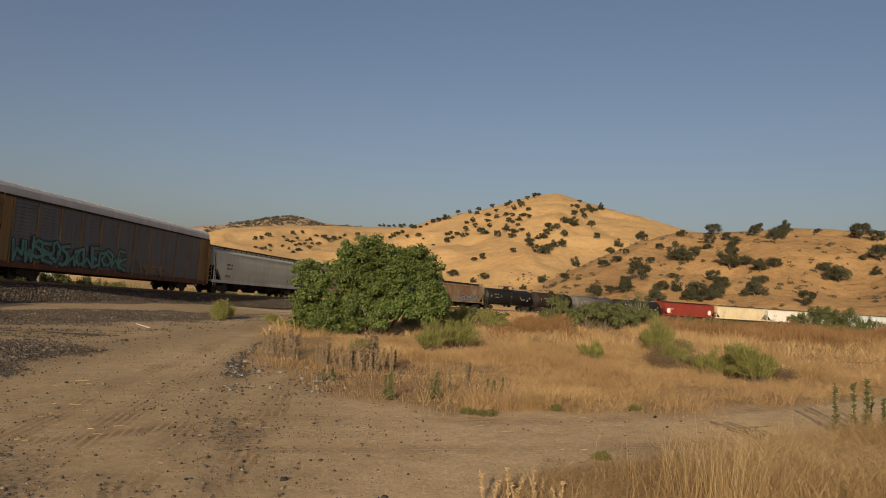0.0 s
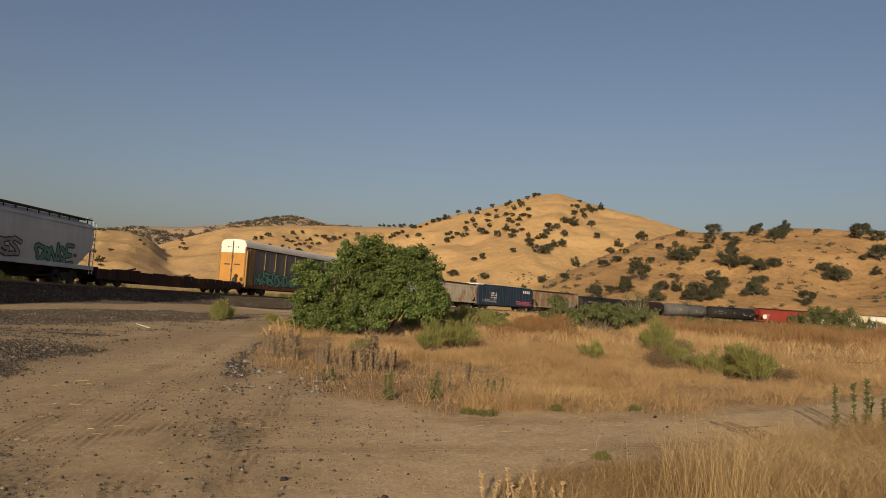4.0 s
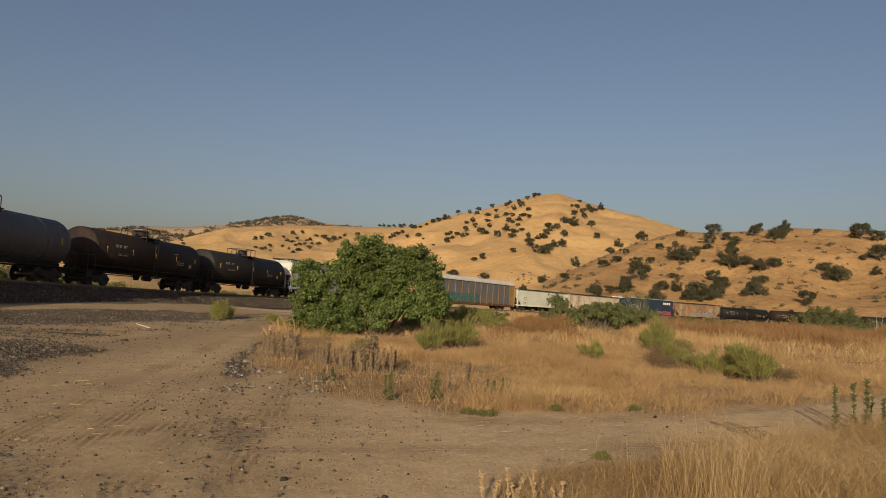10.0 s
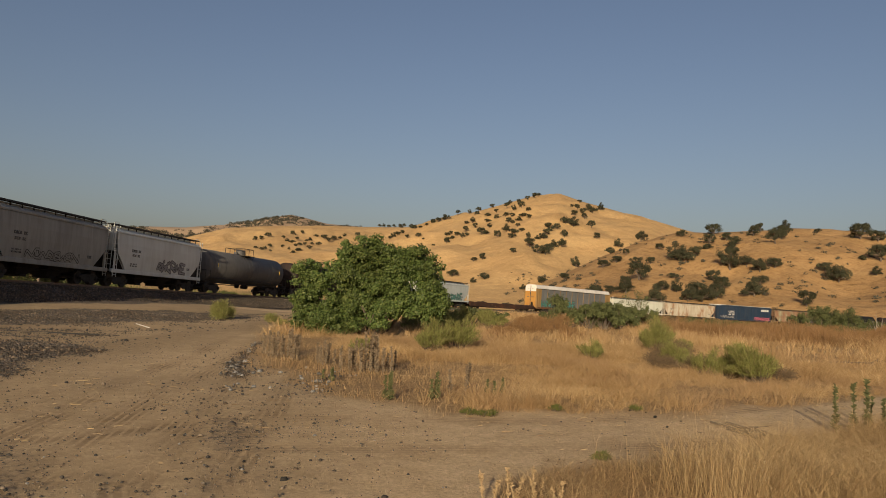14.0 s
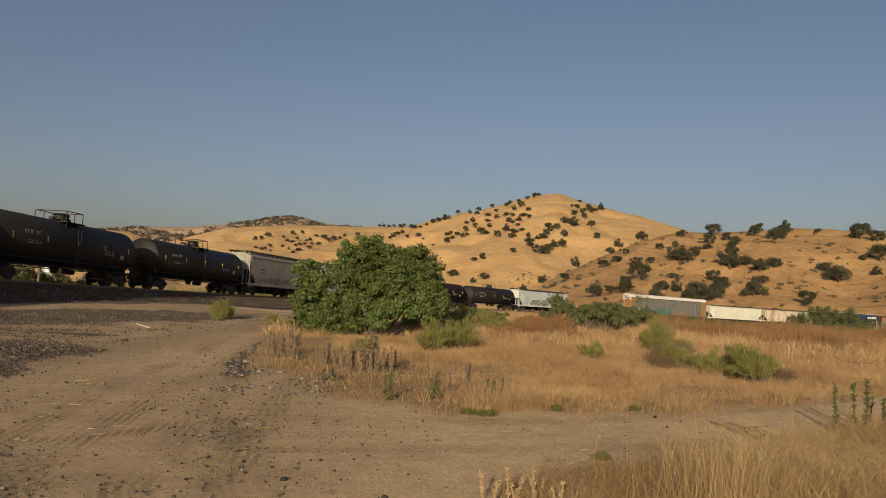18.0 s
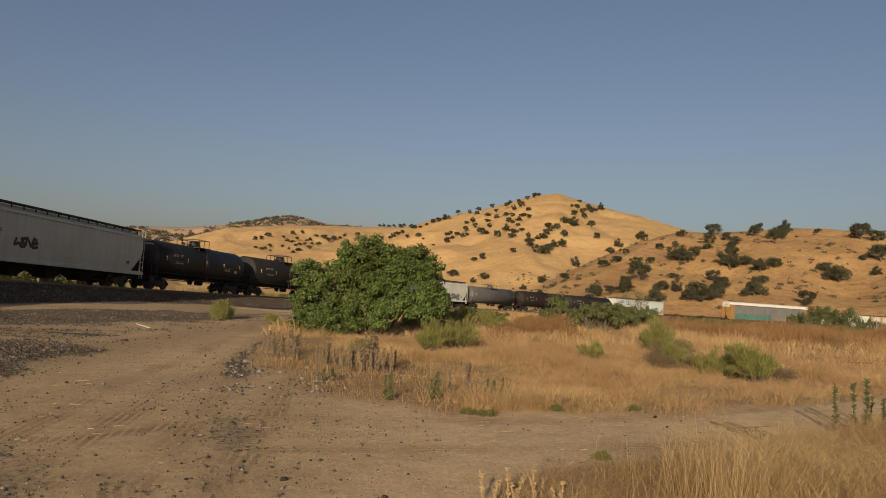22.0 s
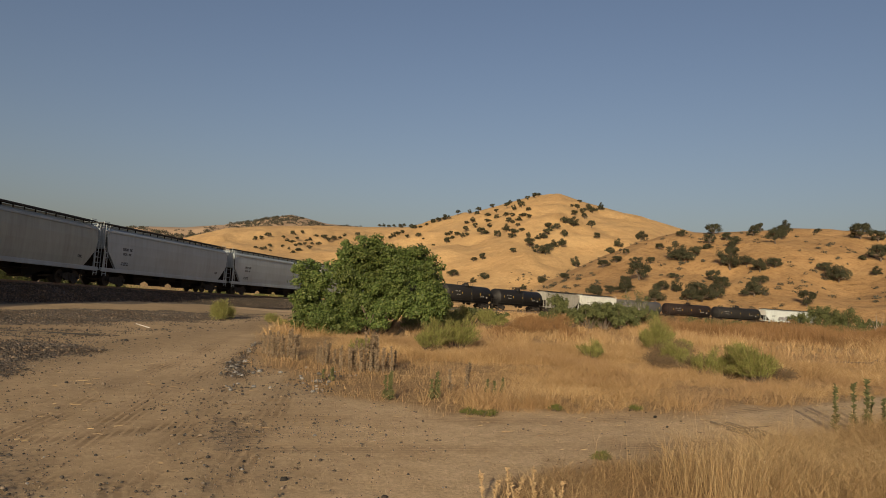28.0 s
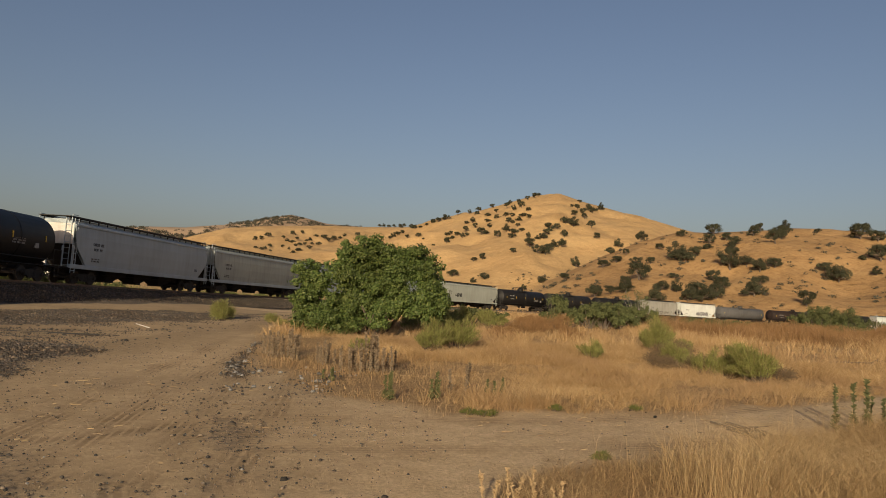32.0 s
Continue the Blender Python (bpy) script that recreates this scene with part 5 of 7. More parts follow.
M_brownweed = island_mat("brown_weed", [(0.28, 0.185, 0.095), (0.40, 0.27, 0.14), (0.21, 0.145, 0.08), (0.48, 0.34, 0.185)], 0.9, 0.2)
M_twig = island_mat("twig_brown", [(0.13, 0.095, 0.06), (0.20, 0.145, 0.09), (0.10, 0.078, 0.05), (0.25, 0.18, 0.11)], 0.9, 0.1)
M_greenweed = island_mat("green_weed", [(0.10, 0.13, 0.035), (0.16, 0.18, 0.05), (0.12, 0.14, 0.045), (0.21, 0.21, 0.075)], 0.85, 0.3)


def blades(name, x, y, height, width, material, label, lean=0.35, category="grass", base=None, parent=None, z=None, kind="stuff", way=None):
    """Bent blades: two quads' worth of triangles each, root at the ground."""
    n = len(x)
    z = (ground(x, y) if z is None else z) - 0.02
    a, b = rng.uniform(0, 6.28, n), rng.uniform(0, 6.28, n)
    b = b if way is None else way
    tip = rng.uniform(0.22, 1.0, n) ** 1.3 * lean * height * 1.5
    dx, dy = np.cos(a) * width / 2, np.sin(a) * width / 2
    lx, ly = np.cos(b) * tip, np.sin(b) * tip
    h = height
    P = np.stack([
        np.stack([x - dx, y - dy, z], -1), np.stack([x + dx, y + dy, z], -1),
        np.stack([x + dx * 0.7 + lx * 0.3, y + dy * 0.7 + ly * 0.3, z + h * 0.6], -1),
        np.stack([x - dx * 0.7 + lx * 0.3, y - dy * 0.7 + ly * 0.3, z + h * 0.6], -1),
        np.stack([x + lx, y + ly, z + h], -1)], 1)
    k = (np.arange(n) * 5)[:, None]
    f = np.concatenate([np.stack([k + 0, k + 1, k + 2], -1), np.stack([k + 0, k + 2, k + 3], -1), np.stack([k + 3, k + 2, k + 4], -1)], 1).reshape(-1, 3)
    ob = mesh_np(name, P.reshape(-1, 3), f, material, parent)
    return tagged(ob, label, category, kind=kind) if not parent else ob


def build_grass():
    hgt = lambda x, y, lo, hi: (lo + (hi - lo) * np.clip(0.5 + 1.3 * fbm(x / 2.2, y / 2.2, 3, 81), 0, 1)) * rng.uniform(0.6, 1.25, len(x))
    poor = lambda x, y: np.maximum(sstep(2.0, -0.8, x - 0.10 * (y - 12)) * sstep(21, 16, y), sstep(-2.6, -3.6, x) * sstep(28, 24, y))

    def tufts(x, y, k, spread):
        a = rng.uniform(0, 6.28, (len(x), k))
        r = np.abs(rng.normal(0, 1, (len(x), k))) * spread * rng.uniform(0.5, 1.5, (len(x), 1))
        tall = rng.uniform(0.45, 1.3, (len(x), 1)) * np.exp(-(r / (2.2 * spread)) ** 2)
        return (x[:, None] + np.cos(a) * r).ravel(), (y[:, None] + np.sin(a) * r).ravel(), (a + rng.normal(0, 0.5, a.shape)).ravel(), tall.ravel()
    x, y = scatter(17000, -24, 36, 9.5, 27, lambda x, y: zones(x, y)[1] * np.clip(0.6 + 1.5 * fbm(x / 1.3, y / 1.3, 3, 83), 0.05, 1) * (1 - 0.92 * poor(x, y)), 0.85)
    x, y, way, tall = tufts(x, y, 26, 0.10)
    blades("meadow_grass", x, y, np.maximum(0.03, hgt(x, y, 0.10, 0.43) * (1 - 0.5 * poor(x, y)) * tall * (0.35 + 0.65 * zones(x, y)[1])), rng.uniform(0.003, 0.008, len(x)), M_straw, "tall dry golden-brown meadow grass, near part", 1.7, way=way)
    x, y = scatter(80000, -24, 36, 9.5, 27, lambda x, y: zones(x, y)[1] * np.clip(0.5 + 1.2 * fbm(x / 1.6, y / 1.6, 3, 84), 0.08, 1) * (1 - 0.6 * poor(x, y)), 0.85)
    blades("meadow_litter", x, y, rng.uniform(0.02, 0.16, len(x)), rng.uniform(0.003, 0.009, len(x)), M_straw, "low flattened straw between the meadow's tufts", 2.0)
    x, y = scatter(11000, -16, 36, 26, 75, lambda x, y: zones(x, y)[1] * np.clip(0.6 + 1.3 * fbm(x / 3, y / 3, 3, 85), 0.1, 1), 0.9)
    x, y, way, tall = tufts(x, y, 18, 0.22)
    blades("meadow_grass", x, y, np.maximum(0.06, hgt(x, y, 0.22, 0.62) * tall), rng.uniform(0.010, 0.022, len(x)), M_straw, "tall dry golden-brown meadow grass, middle part", 1.2, way=way)
    x, y = scatter(60000, -8, 36, 74, 190, lambda x, y: zones(x, y)[1], 0.9)
    blades("meadow_grass", x, y, hgt(x, y, 0.2, 0.6), rng.uniform(0.03, 0.08, len(x)), M_straw, "tall dry golden-brown meadow grass, far part", 0.9)
    x, y = scatter(5000, 12, 36, 40, 62, lambda x, y: zones(x, y)[1] * np.clip(0.3 + 1.6 * fbm(x / 5, y / 5, 3, 92), 0, 1), 0.9)
    x, y, way, tall = tufts(x, y, 14, 0.3)
    blades("russet_weeds", x, y, np.maximum(0.08, 0.75 * tall), rng.uniform(0.012, 0.03, len(x)), M_russet, "reddish-brown dead weeds on the bank before the railway", 0.8, way=way)
    # verge near the viewer
    x, y = scatter(120000, 2, 38, 4.2, 13, lambda x, y: zones(x, y)[2] * np.clip(0.25 + 0.9 * sstep(1.2, 3.6, x - 0.1 * y) + 0.9 * fbm(x / 0.7, y / 0.7, 3, 87), 0.03, 1), 0.7)
    hh = (0.11 + 0.30 * sstep(1.5, 2.9, x) * sstep(-0.35, 0.7, np.interp(x, [0, 0.6, 2, 4.5, 10, 30], [4, 6.1, 7.3, 9.0, 13.2, 28]) - y)) * rng.uniform(0.5, 1.35, len(x)) * np.clip(0.85 + 0.8 * fbm(x / 0.9, y / 0.9, 2, 88), 0.3, 1.5)
    blades("verge_grass", x, y, hh, rng.uniform(0.0018, 0.0045, len(x)), M_gold, "pale straw-coloured tall grass on the road verge", 2.0)
    x, y = scatter(9000, 9, 36, 5.0, 12, lambda x, y: zones(x, y)[2] * np.clip(0.2 + fbm(x / 1.1, y / 1.1, 2, 90), 0.0, 1), 0.7)
    n = len(x)
    h = rng.uniform(0.2, 0.62, n)
    blades("seed_stalks", x, y, h, np.full(n, 0.0026), M_gold, "thin dry grass stalks with seed heads", 0.6)
    # a clump of tall wild oats
    n = 320
    x, y = 2.35 + rng.normal(0, 0.22, n), 6.2 + rng.normal(0, 0.30, n)
    h = rng.uniform(0.35, 0.78, n)
    tagged(blades("wild_oats", x, y, h, np.full(n, 0.0032), M_gold, "clump of tall pale wild oats on the verge", 0.6), kind="stuff")
    # spikelets that hang from the tips of the oats and stalks
    def spikelets(name, px, py, ph, label):
        k = 5
        cx, cy = np.repeat(px, k) + rng.normal(0, 0.028, len(px) * k), np.repeat(py, k) + rng.normal(0, 0.028, len(px) * k)
        cz = ground(cx, cy) + np.repeat(ph, k) * rng.uniform(0.68, 1.0, len(px) * k)
        an = rng.uniform(0, 6.28, len(cx))
        ux, uy, ln = np.cos(an) * 0.0038, np.sin(an) * 0.0038, rng.uniform(0.009, 0.017, len(cx))
        P = np.stack([np.stack([cx, cy, cz], -1), np.stack([cx + ux, cy + uy, cz - ln * 0.5], -1), np.stack([cx + uy, cy + ux, cz - ln], -1), np.stack([cx - ux, cy - uy, cz - ln * 0.5], -1)], 1)
        tagged(mesh_np(name, P.reshape(-1, 3), np.arange(len(cx) * 4).reshape(-1, 4), M_spikelet), label, "seed heads", kind="stuff")
    spikelets("oat_spikelets", x[::6], y[::6], h[::6] * 0.97, "pale hanging spikelets on the wild oats")
    n = 300
    x, y = rng.uniform(1.5, 6.5, n), rng.uniform(5.4, 9.2, n)
    keep = zones(x, y)[2] > 0.5
    x, y = x[keep], y[keep]
    h = rng.uniform(0.40, 0.80, len(x))
    blades("oat_stalks", x, y, h, np.full(len(x), 0.0028), M_gold, "single thin oat stalks above the verge grass", 0.25)
    spikelets("stalk_spikelets", x[::4], y[::4], h[::4], "pale hanging spikelets on single oat stalks")
    # crossing broken stalks
    x, y = scatter(9000, 4, 37, 4.8, 11.5, lambda x, y: zones(x, y)[2], 0.7)
    blades("broken_stalks", x, y, rng.uniform(0.05, 0.26, len(x)), rng.uniform(0.003, 0.006, len(x)), M_gold, "broken straw stalks lying across the verge", 3.2)
    # dead thatch in front of the verge
    x, y = scatter(60000, 0, 36, 4.6, 11, lambda x, y: zones(x, y)[2] * (0.35 + 0.65 * sstep(4.5, 1.0, x)), 0.7)
    blades("thatch", x, y, rng.uniform(0.03, 0.13, len(x)), rng.uniform(0.002, 0.005, len(x)), M_brownweed, "flattened brown dead weeds on the verge", 1.6)
    # ragged weeds on the meadow's rim, and low tufts on the road's edge
    x, y = scatter(16000, -22, 30, 9.6, 26, lambda x, y: (lambda m: m * (1 - sstep(0.55, 0.98, m)))(zones(x, y)[1]), 0.8)
    blades("rim_weeds", x, y, rng.uniform(0.05, 0.26, len(x)), rng.uniform(0.003, 0.008, len(x)), M_brownweed, "brown dead weeds at the meadow's rim", 0.7)
    x, y = scatter(26000, -22, 8, 10, 22, lambda x, y: zones(x, y)[1] * poor(x, y) * np.clip(0.45 + 1.2 * fbm(x / 0.8, y / 0.8, 3, 86), 0.03, 1), 0.85)
    blades("brown_weeds", x, y, rng.uniform(0.04, 0.24, len(x)), rng.uniform(0.003, 0.008, len(x)), M_brownweed, "sparse brown dead weeds in the meadow's corner", 0.9)
    # straw litter on the road
    x, y = scatter(1800, -30, 30, 6, 17, lambda x, y: (1 - 0.7 * zones(x, y)[1]) * (0.25 + fbm(x / 0.8, y / 0.8, 2, 95)), 0.7)
    z = ground(x, y) + 0.035
    a, ln = rng.uniform(0, 3.14, len(x)), rng.gamma(2, 0.012, len(x)) + 0.01
    dx, dy = np.cos(a) * ln, np.sin(a) * ln
    w = 0.004
    P = np.stack([np.stack([x - dx, y - dy, z], -1), np.stack([x + dx, y + dy, z], -1), np.stack([x + dx - dy / ln * w, y + dy + dx / ln * w, z + 0.006], -1), np.stack([x - dx - dy / ln * w, y - dy + dx / ln * w, z + 0.006], -1)], 1)
    tagged(mesh_np("straw_litter", P.reshape(-1, 3), np.arange(len(x) * 4).reshape(-1, 4), M_gold), "scattered pale straw on the dirt", "straw", kind="stuff")
    # green weeds past the track
    s = rng.uniform(-12, 62, 14000)
    keep = (fbm(s / 5, s * 0, 2, 97) > -0.05) | (s < 8)
    s = s[keep]
    lat = -rng.uniform(4.5, 12, len(s))
    th = np.interp(s, TS, TH)
    x, y = np.interp(s, TS, TX) + lat * np.cos(th), np.interp(s, TS, TY) - lat * np.sin(th)
    blades("trackside_weeds", x, y, rng.uniform(0.7, 2.0, len(x)), rng.uniform(0.02, 0.05, len(x)), M_greenweed, "green weeds beyond the railway line", 0.4, "weeds")


build_grass()


# ---------------------------------------------------------------- trees and shrubs
M_fig = island_mat("fig_leaf", [(0.060, 0.100, 0.030), (0.125, 0.178, 0.048), (0.088, 0.136, 0.038), (0.19, 0.235, 0.07), (0.05, 0.082, 0.026)], 0.5, 0.32)
M_oak = island_mat("oak_leaf", [(0.036, 0.043, 0.025), (0.060, 0.064, 0.036), (0.046, 0.051, 0.030), (0.080, 0.080, 0.045)], 0.8, 0.1)
M_broom = island_mat("broom_green", [(0.13, 0.145, 0.05), (0.29, 0.31, 0.095), (0.19, 0.205, 0.068), (0.38, 0.38, 0.13), (0.19, 0.145, 0.08)], 0.8, 0.3)
M_chap = island_mat("chaparral_leaf", [(0.055, 0.056, 0.042), (0.075, 0.074, 0.055), (0.062, 0.062, 0.05), (0.09, 0.086, 0.062)], 0.85, 0.1)
M_willow = island_mat("willow_leaf", [(0.060, 0.078, 0.032), (0.125, 0.145, 0.055), (0.085, 0.105, 0.042), (0.165, 0.175, 0.072)], 0.75, 0.2)
M_bark = mat("bark", (0.11, 0.085, 0.065), 0.95, var=0.25, scale=6, bump=0.6, stretch=(1, 1, 0.3))
M_greybark = mat("grey_bark", (0.27, 0.24, 0.21), 0.9, var=0.2, scale=6, bump=0.5)
M_mullein = island_mat("mullein_dry", [(0.25, 0.20, 0.14), (0.34, 0.27, 0.185), (0.20, 0.165, 0.125), (0.40, 0.31, 0.21)], 0.9, 0.3)
M_tan = island_mat("tan_seed_head", [(0.34, 0.25, 0.14), (0.45, 0.34, 0.20), (0.28, 0.20, 0.11)], 0.9, 0.1)
M_mullein_g = island_mat("mullein_green", [(0.10, 0.115, 0.05), (0.15, 0.16, 0.075), (0.08, 0.095, 0.04)], 0.9, 0.2)


def leaf_cloud(name, lobes, n, size, material, parent, shell=0.35, droop=0.0, seed=1, inside=0.15, flat=None):
    """Leaves on and in a set of lobes (x, y, z, rx, ry, rz)."""
    q = np.random.default_rng(seed)
    lobes = np.array(lobes, float)
    wgt = lobes[:, 3] * lobes[:, 5]
    pick = q.choice(len(lobes), n, p=wgt / wgt.sum())
    d = q.normal(size=(n, 3))
    d /= np.linalg.norm(d, axis=1)[:, None]
    rad = 1 - shell * q.uniform(0, 1, n) ** 1.5
    inner = q.uniform(0, 1, n) < inside
    rad = np.where(inner, q.uniform(0.3, 0.8, n), rad)
    lump = 1 + 0.16 * np.sin(d[:, 0] * 7 + pick * 2.1) * np.sin(d[:, 1] * 8 + pick) + 0.12 * np.sin(d[:, 2] * 11 + d[:, 0] * 5 + pick)
    c = lobes[pick, :3] + d * lobes[pick, 3:] * (rad * lump)[:, None]
    if flat is not None:
        keep = c[:, 2] > flat
        c, d = c[keep], d[keep]
    n = len(c)
    nrm = d * 1.1 + q.normal(size=(n, 3)) * 0.5 + np.array([0, -0.2, 0.3])
    nrm /= np.linalg.norm(nrm, axis=1)[:, None]
    u = np.cross(nrm, q.normal(size=(n, 3)))
    u /= np.linalg.norm(u, axis=1)[:, None] + 1e-9
    w = np.cross(nrm, u)
    s = (size * q.uniform(0.6, 1.25, n))[:, None]
    P = np.stack([c - u * s * 0.5, c - w * s * 0.42 + nrm * s * 0.08, c + u * s * 0.6 - nrm * s * 0.1, c + w * s * 0.42 + nrm * s * 0.08], 1)
    f = np.arange(n * 4).reshape(-1, 4)
    return mesh_np(name, P.reshape(-1, 3), f, material, parent)


def limbs(name, parent, material, joints):
    """Tapered limbs: (a, b, ra, rb)."""
    g = Geo()
    for a, b, ra, rb in joints:
        a, b = Vector(a), Vector(b)
        mid = (a + b) / 2 + Vector((math.sin(a.x * 9 + b.z * 5), math.cos(b.x * 7 + a.z * 3), 0)) * (b - a).length * 0.07
        g.tube(a, mid, ra, 7, (ra + rb) / 2)
        g.tube(mid, b, (ra + rb) / 2, 7, rb)
    return g.part(name, material, parent)


def big_tree():
    t = new("broadleaf_tree")
    t.location = (-2.78, 29.0, gz(-2.78, 29.0) - 0.05)
    t.scale = (0.96, 0.96, 0.97)
    tagged(t, "dense rounded green fig tree with leaves down to the grass", "tree")
    J = [((0.0, 0, -0.1), (0.1, 0, 0.7), 0.20, 0.16), ((0.1, 0, 0.7), (-1.2, 0.1, 1.8), 0.12, 0.05), ((0.1, 0, 0.7), (0.9, -0.2, 2.1), 0.13, 0.06), ((0.1, 0, 0.7), (-0.1, 0.4, 2.6), 0.12, 0.05),
         ((-0.3, -0.1, -0.1), (-0.9, -0.5, 0.9), 0.11, 0.05), ((0.3, 0.1, -0.1), (1.4, 0.1, 1.1), 0.11, 0.05), ((0.9, -0.2, 2.1), (1.6, -0.3, 2.7), 0.05, 0.03), ((-1.2, 0.1, 1.8), (-1.9, 0, 2.2), 0.05, 0.02),
         ((0.4, -0.6, 0.0), (-0.2, -1.5, 1.2), 0.07, 0.03), ((0.4, -0.6, 0.0), (0.8, -1.5, 1.0), 0.06, 0.03), ((0.1, -0.9, 0.1), (0.3, -1.7, 0.9), 0.05, 0.02)]
    limbs("trunk", t, M_bark, J)
    lobes = [(-2.42, -0.2, 2.25, 0.72, 0.9, 0.85), (-2.45, -0.4, 1.4, 0.72, 0.9, 0.85), (-1.9, -0.7, 0.55, 0.9, 1.0, 0.75), (-1.05, 0.0, 2.75, 0.66, 1.0, 0.8), (-0.75, 0.0, 3.05, 0.72, 1.1, 0.8), (-0.1, 0.1, 3.3, 0.78, 1.2, 0.82),
             (0.75, 0.0, 3.05, 0.75, 1.1, 0.8), (1.95, 0.0, 2.95, 0.72, 1.1, 0.78), (1.3, 0.2, 2.85, 0.7, 1.1, 0.75), (2.5, -0.1, 2.3, 0.66, 1.0, 0.85), (2.95, -0.1, 1.55, 0.45, 0.8, 0.5), (2.3, -0.3, 1.3, 0.8, 1.0, 0.7),
             (1.3, -0.7, 1.35, 1.2, 0.9, 0.7), (0.2, -0.5, 1.75, 1.3, 1.1, 1.0), (-0.8, -0.9, 1.15, 1.0, 0.8, 0.85), (-1.2, -1.0, 0.5, 0.9, 0.6, 0.5), (0.9, -1.0, 2.2, 0.8, 0.6, 0.6), (-0.6, -0.9, 2.3, 0.7, 0.6, 0.6), (0.3, -1.0, 0.85, 0.8, 0.5, 0.5), (-1.9, -1.7, 0.5, 0.85, 0.7, 0.6), (-1.2, -1.9, 0.35, 0.8, 0.6, 0.45)]
    bough = []
    q = np.random.default_rng(33)
    for lx, ly, lz, rx, ry, rz in lobes:
        for k in range(int(12 + 20 * rx * rz)):
            d = q.normal(size=3)
            d /= np.linalg.norm(d)
            d[1] = -abs(d[1]) if q.uniform() < 0.7 else d[1]
            f = q.uniform(0.72, 1.0)
            c = (lx + d[0] * rx * f, ly + d[1] * ry * f, lz + d[2] * rz * f)
            r = q.uniform(0.15, 0.34)
            if c[2] > 0.1:
                bough.append((*c, r * 1.15, r * 1.15, r * 0.8))
    leaf_cloud("crown", bough, 64000, 0.086, M_fig, t, 0.55, seed=3, inside=0.25, flat=0.02)
    leaf_cloud("inner_foliage", [(a, b + 0.2, c, d * 0.8, e * 0.7, f * 0.8) for a, b, c, d, e, f in lobes], 15000, 0.17, M_fig, t, 0.6, seed=4, inside=0.5, flat=0.02)
    rg = np.random.default_rng(77)
    sprays = []
    for i in range(46):
        a = rg.uniform(-0.2, 3.3)
        lx, lz = math.cos(a) * rg.uniform(2.0, 2.9), 1.3 + math.sin(a) * rg.uniform(1.5, 2.4)
        sprays.append((lx + 0.2, rg.uniform(-0.8, 0.6), max(0.2, lz), 0.2, 0.2, 0.2))
    leaf_cloud("outer_foliage", sprays, 2000, 0.12, M_fig, t, 0.9, seed=9)


def oak_variant(k):
    t = new("oak_tree")
    q = random.Random(100 + k)
    J = [((0, 0, -0.4), (0.03, 0, 0.22), 0.055, 0.04)]
    lobes = []
    for i in range(15 + k % 4):
        a = i * 2.4 + q.random()
        r = 0.46 * math.sqrt((i + 0.5) / 18) * q.uniform(0.75, 1.25)
        p = (math.cos(a) * r * (1.05 + 0.12 * (k % 3)), math.sin(a) * r, max(0.12, (0.70 - 0.9 * r * r) * q.uniform(0.35, 1.08)))
        J.append(((0.03, 0, 0.16), p, 0.026, 0.008))
        s = q.uniform(0.10, 0.20)
        lobes.append((*p, s * 1.2, s * 1.2, s * 0.9))
    limbs("trunk", t, M_bark, J)
    leaf_cloud("crown", lobes, 2600, 0.055, M_oak, t, 0.5, seed=200 + k)
    return t


def place_oaks(lists):
    made = [oak_variant(k) for k in range(6)]
    used = set()
    q = random.Random(9)
    i = 0
    for rows, label in lists:
        for x, y, h in zip(rows[0::3], rows[1::3], rows[2::3]):
            k = i % 6
            i += 1
            h *= 1.12 if h < 8 else 1.0
            wide = q.uniform(0.9, 1.2) if h < 6 else q.uniform(0.72, 0.95)
            m = Matrix.LocRotScale((x, y, gz(x, y)), Euler((0, 0, q.uniform(0, 6.28))), (h * wide, h * wide, h))
            t = made[k] if k not in used else copy_thing(made[k], m)
            used.add(k)
            t.matrix_basis = m
            tagged(t, label, "tree", "oaks on the hills")


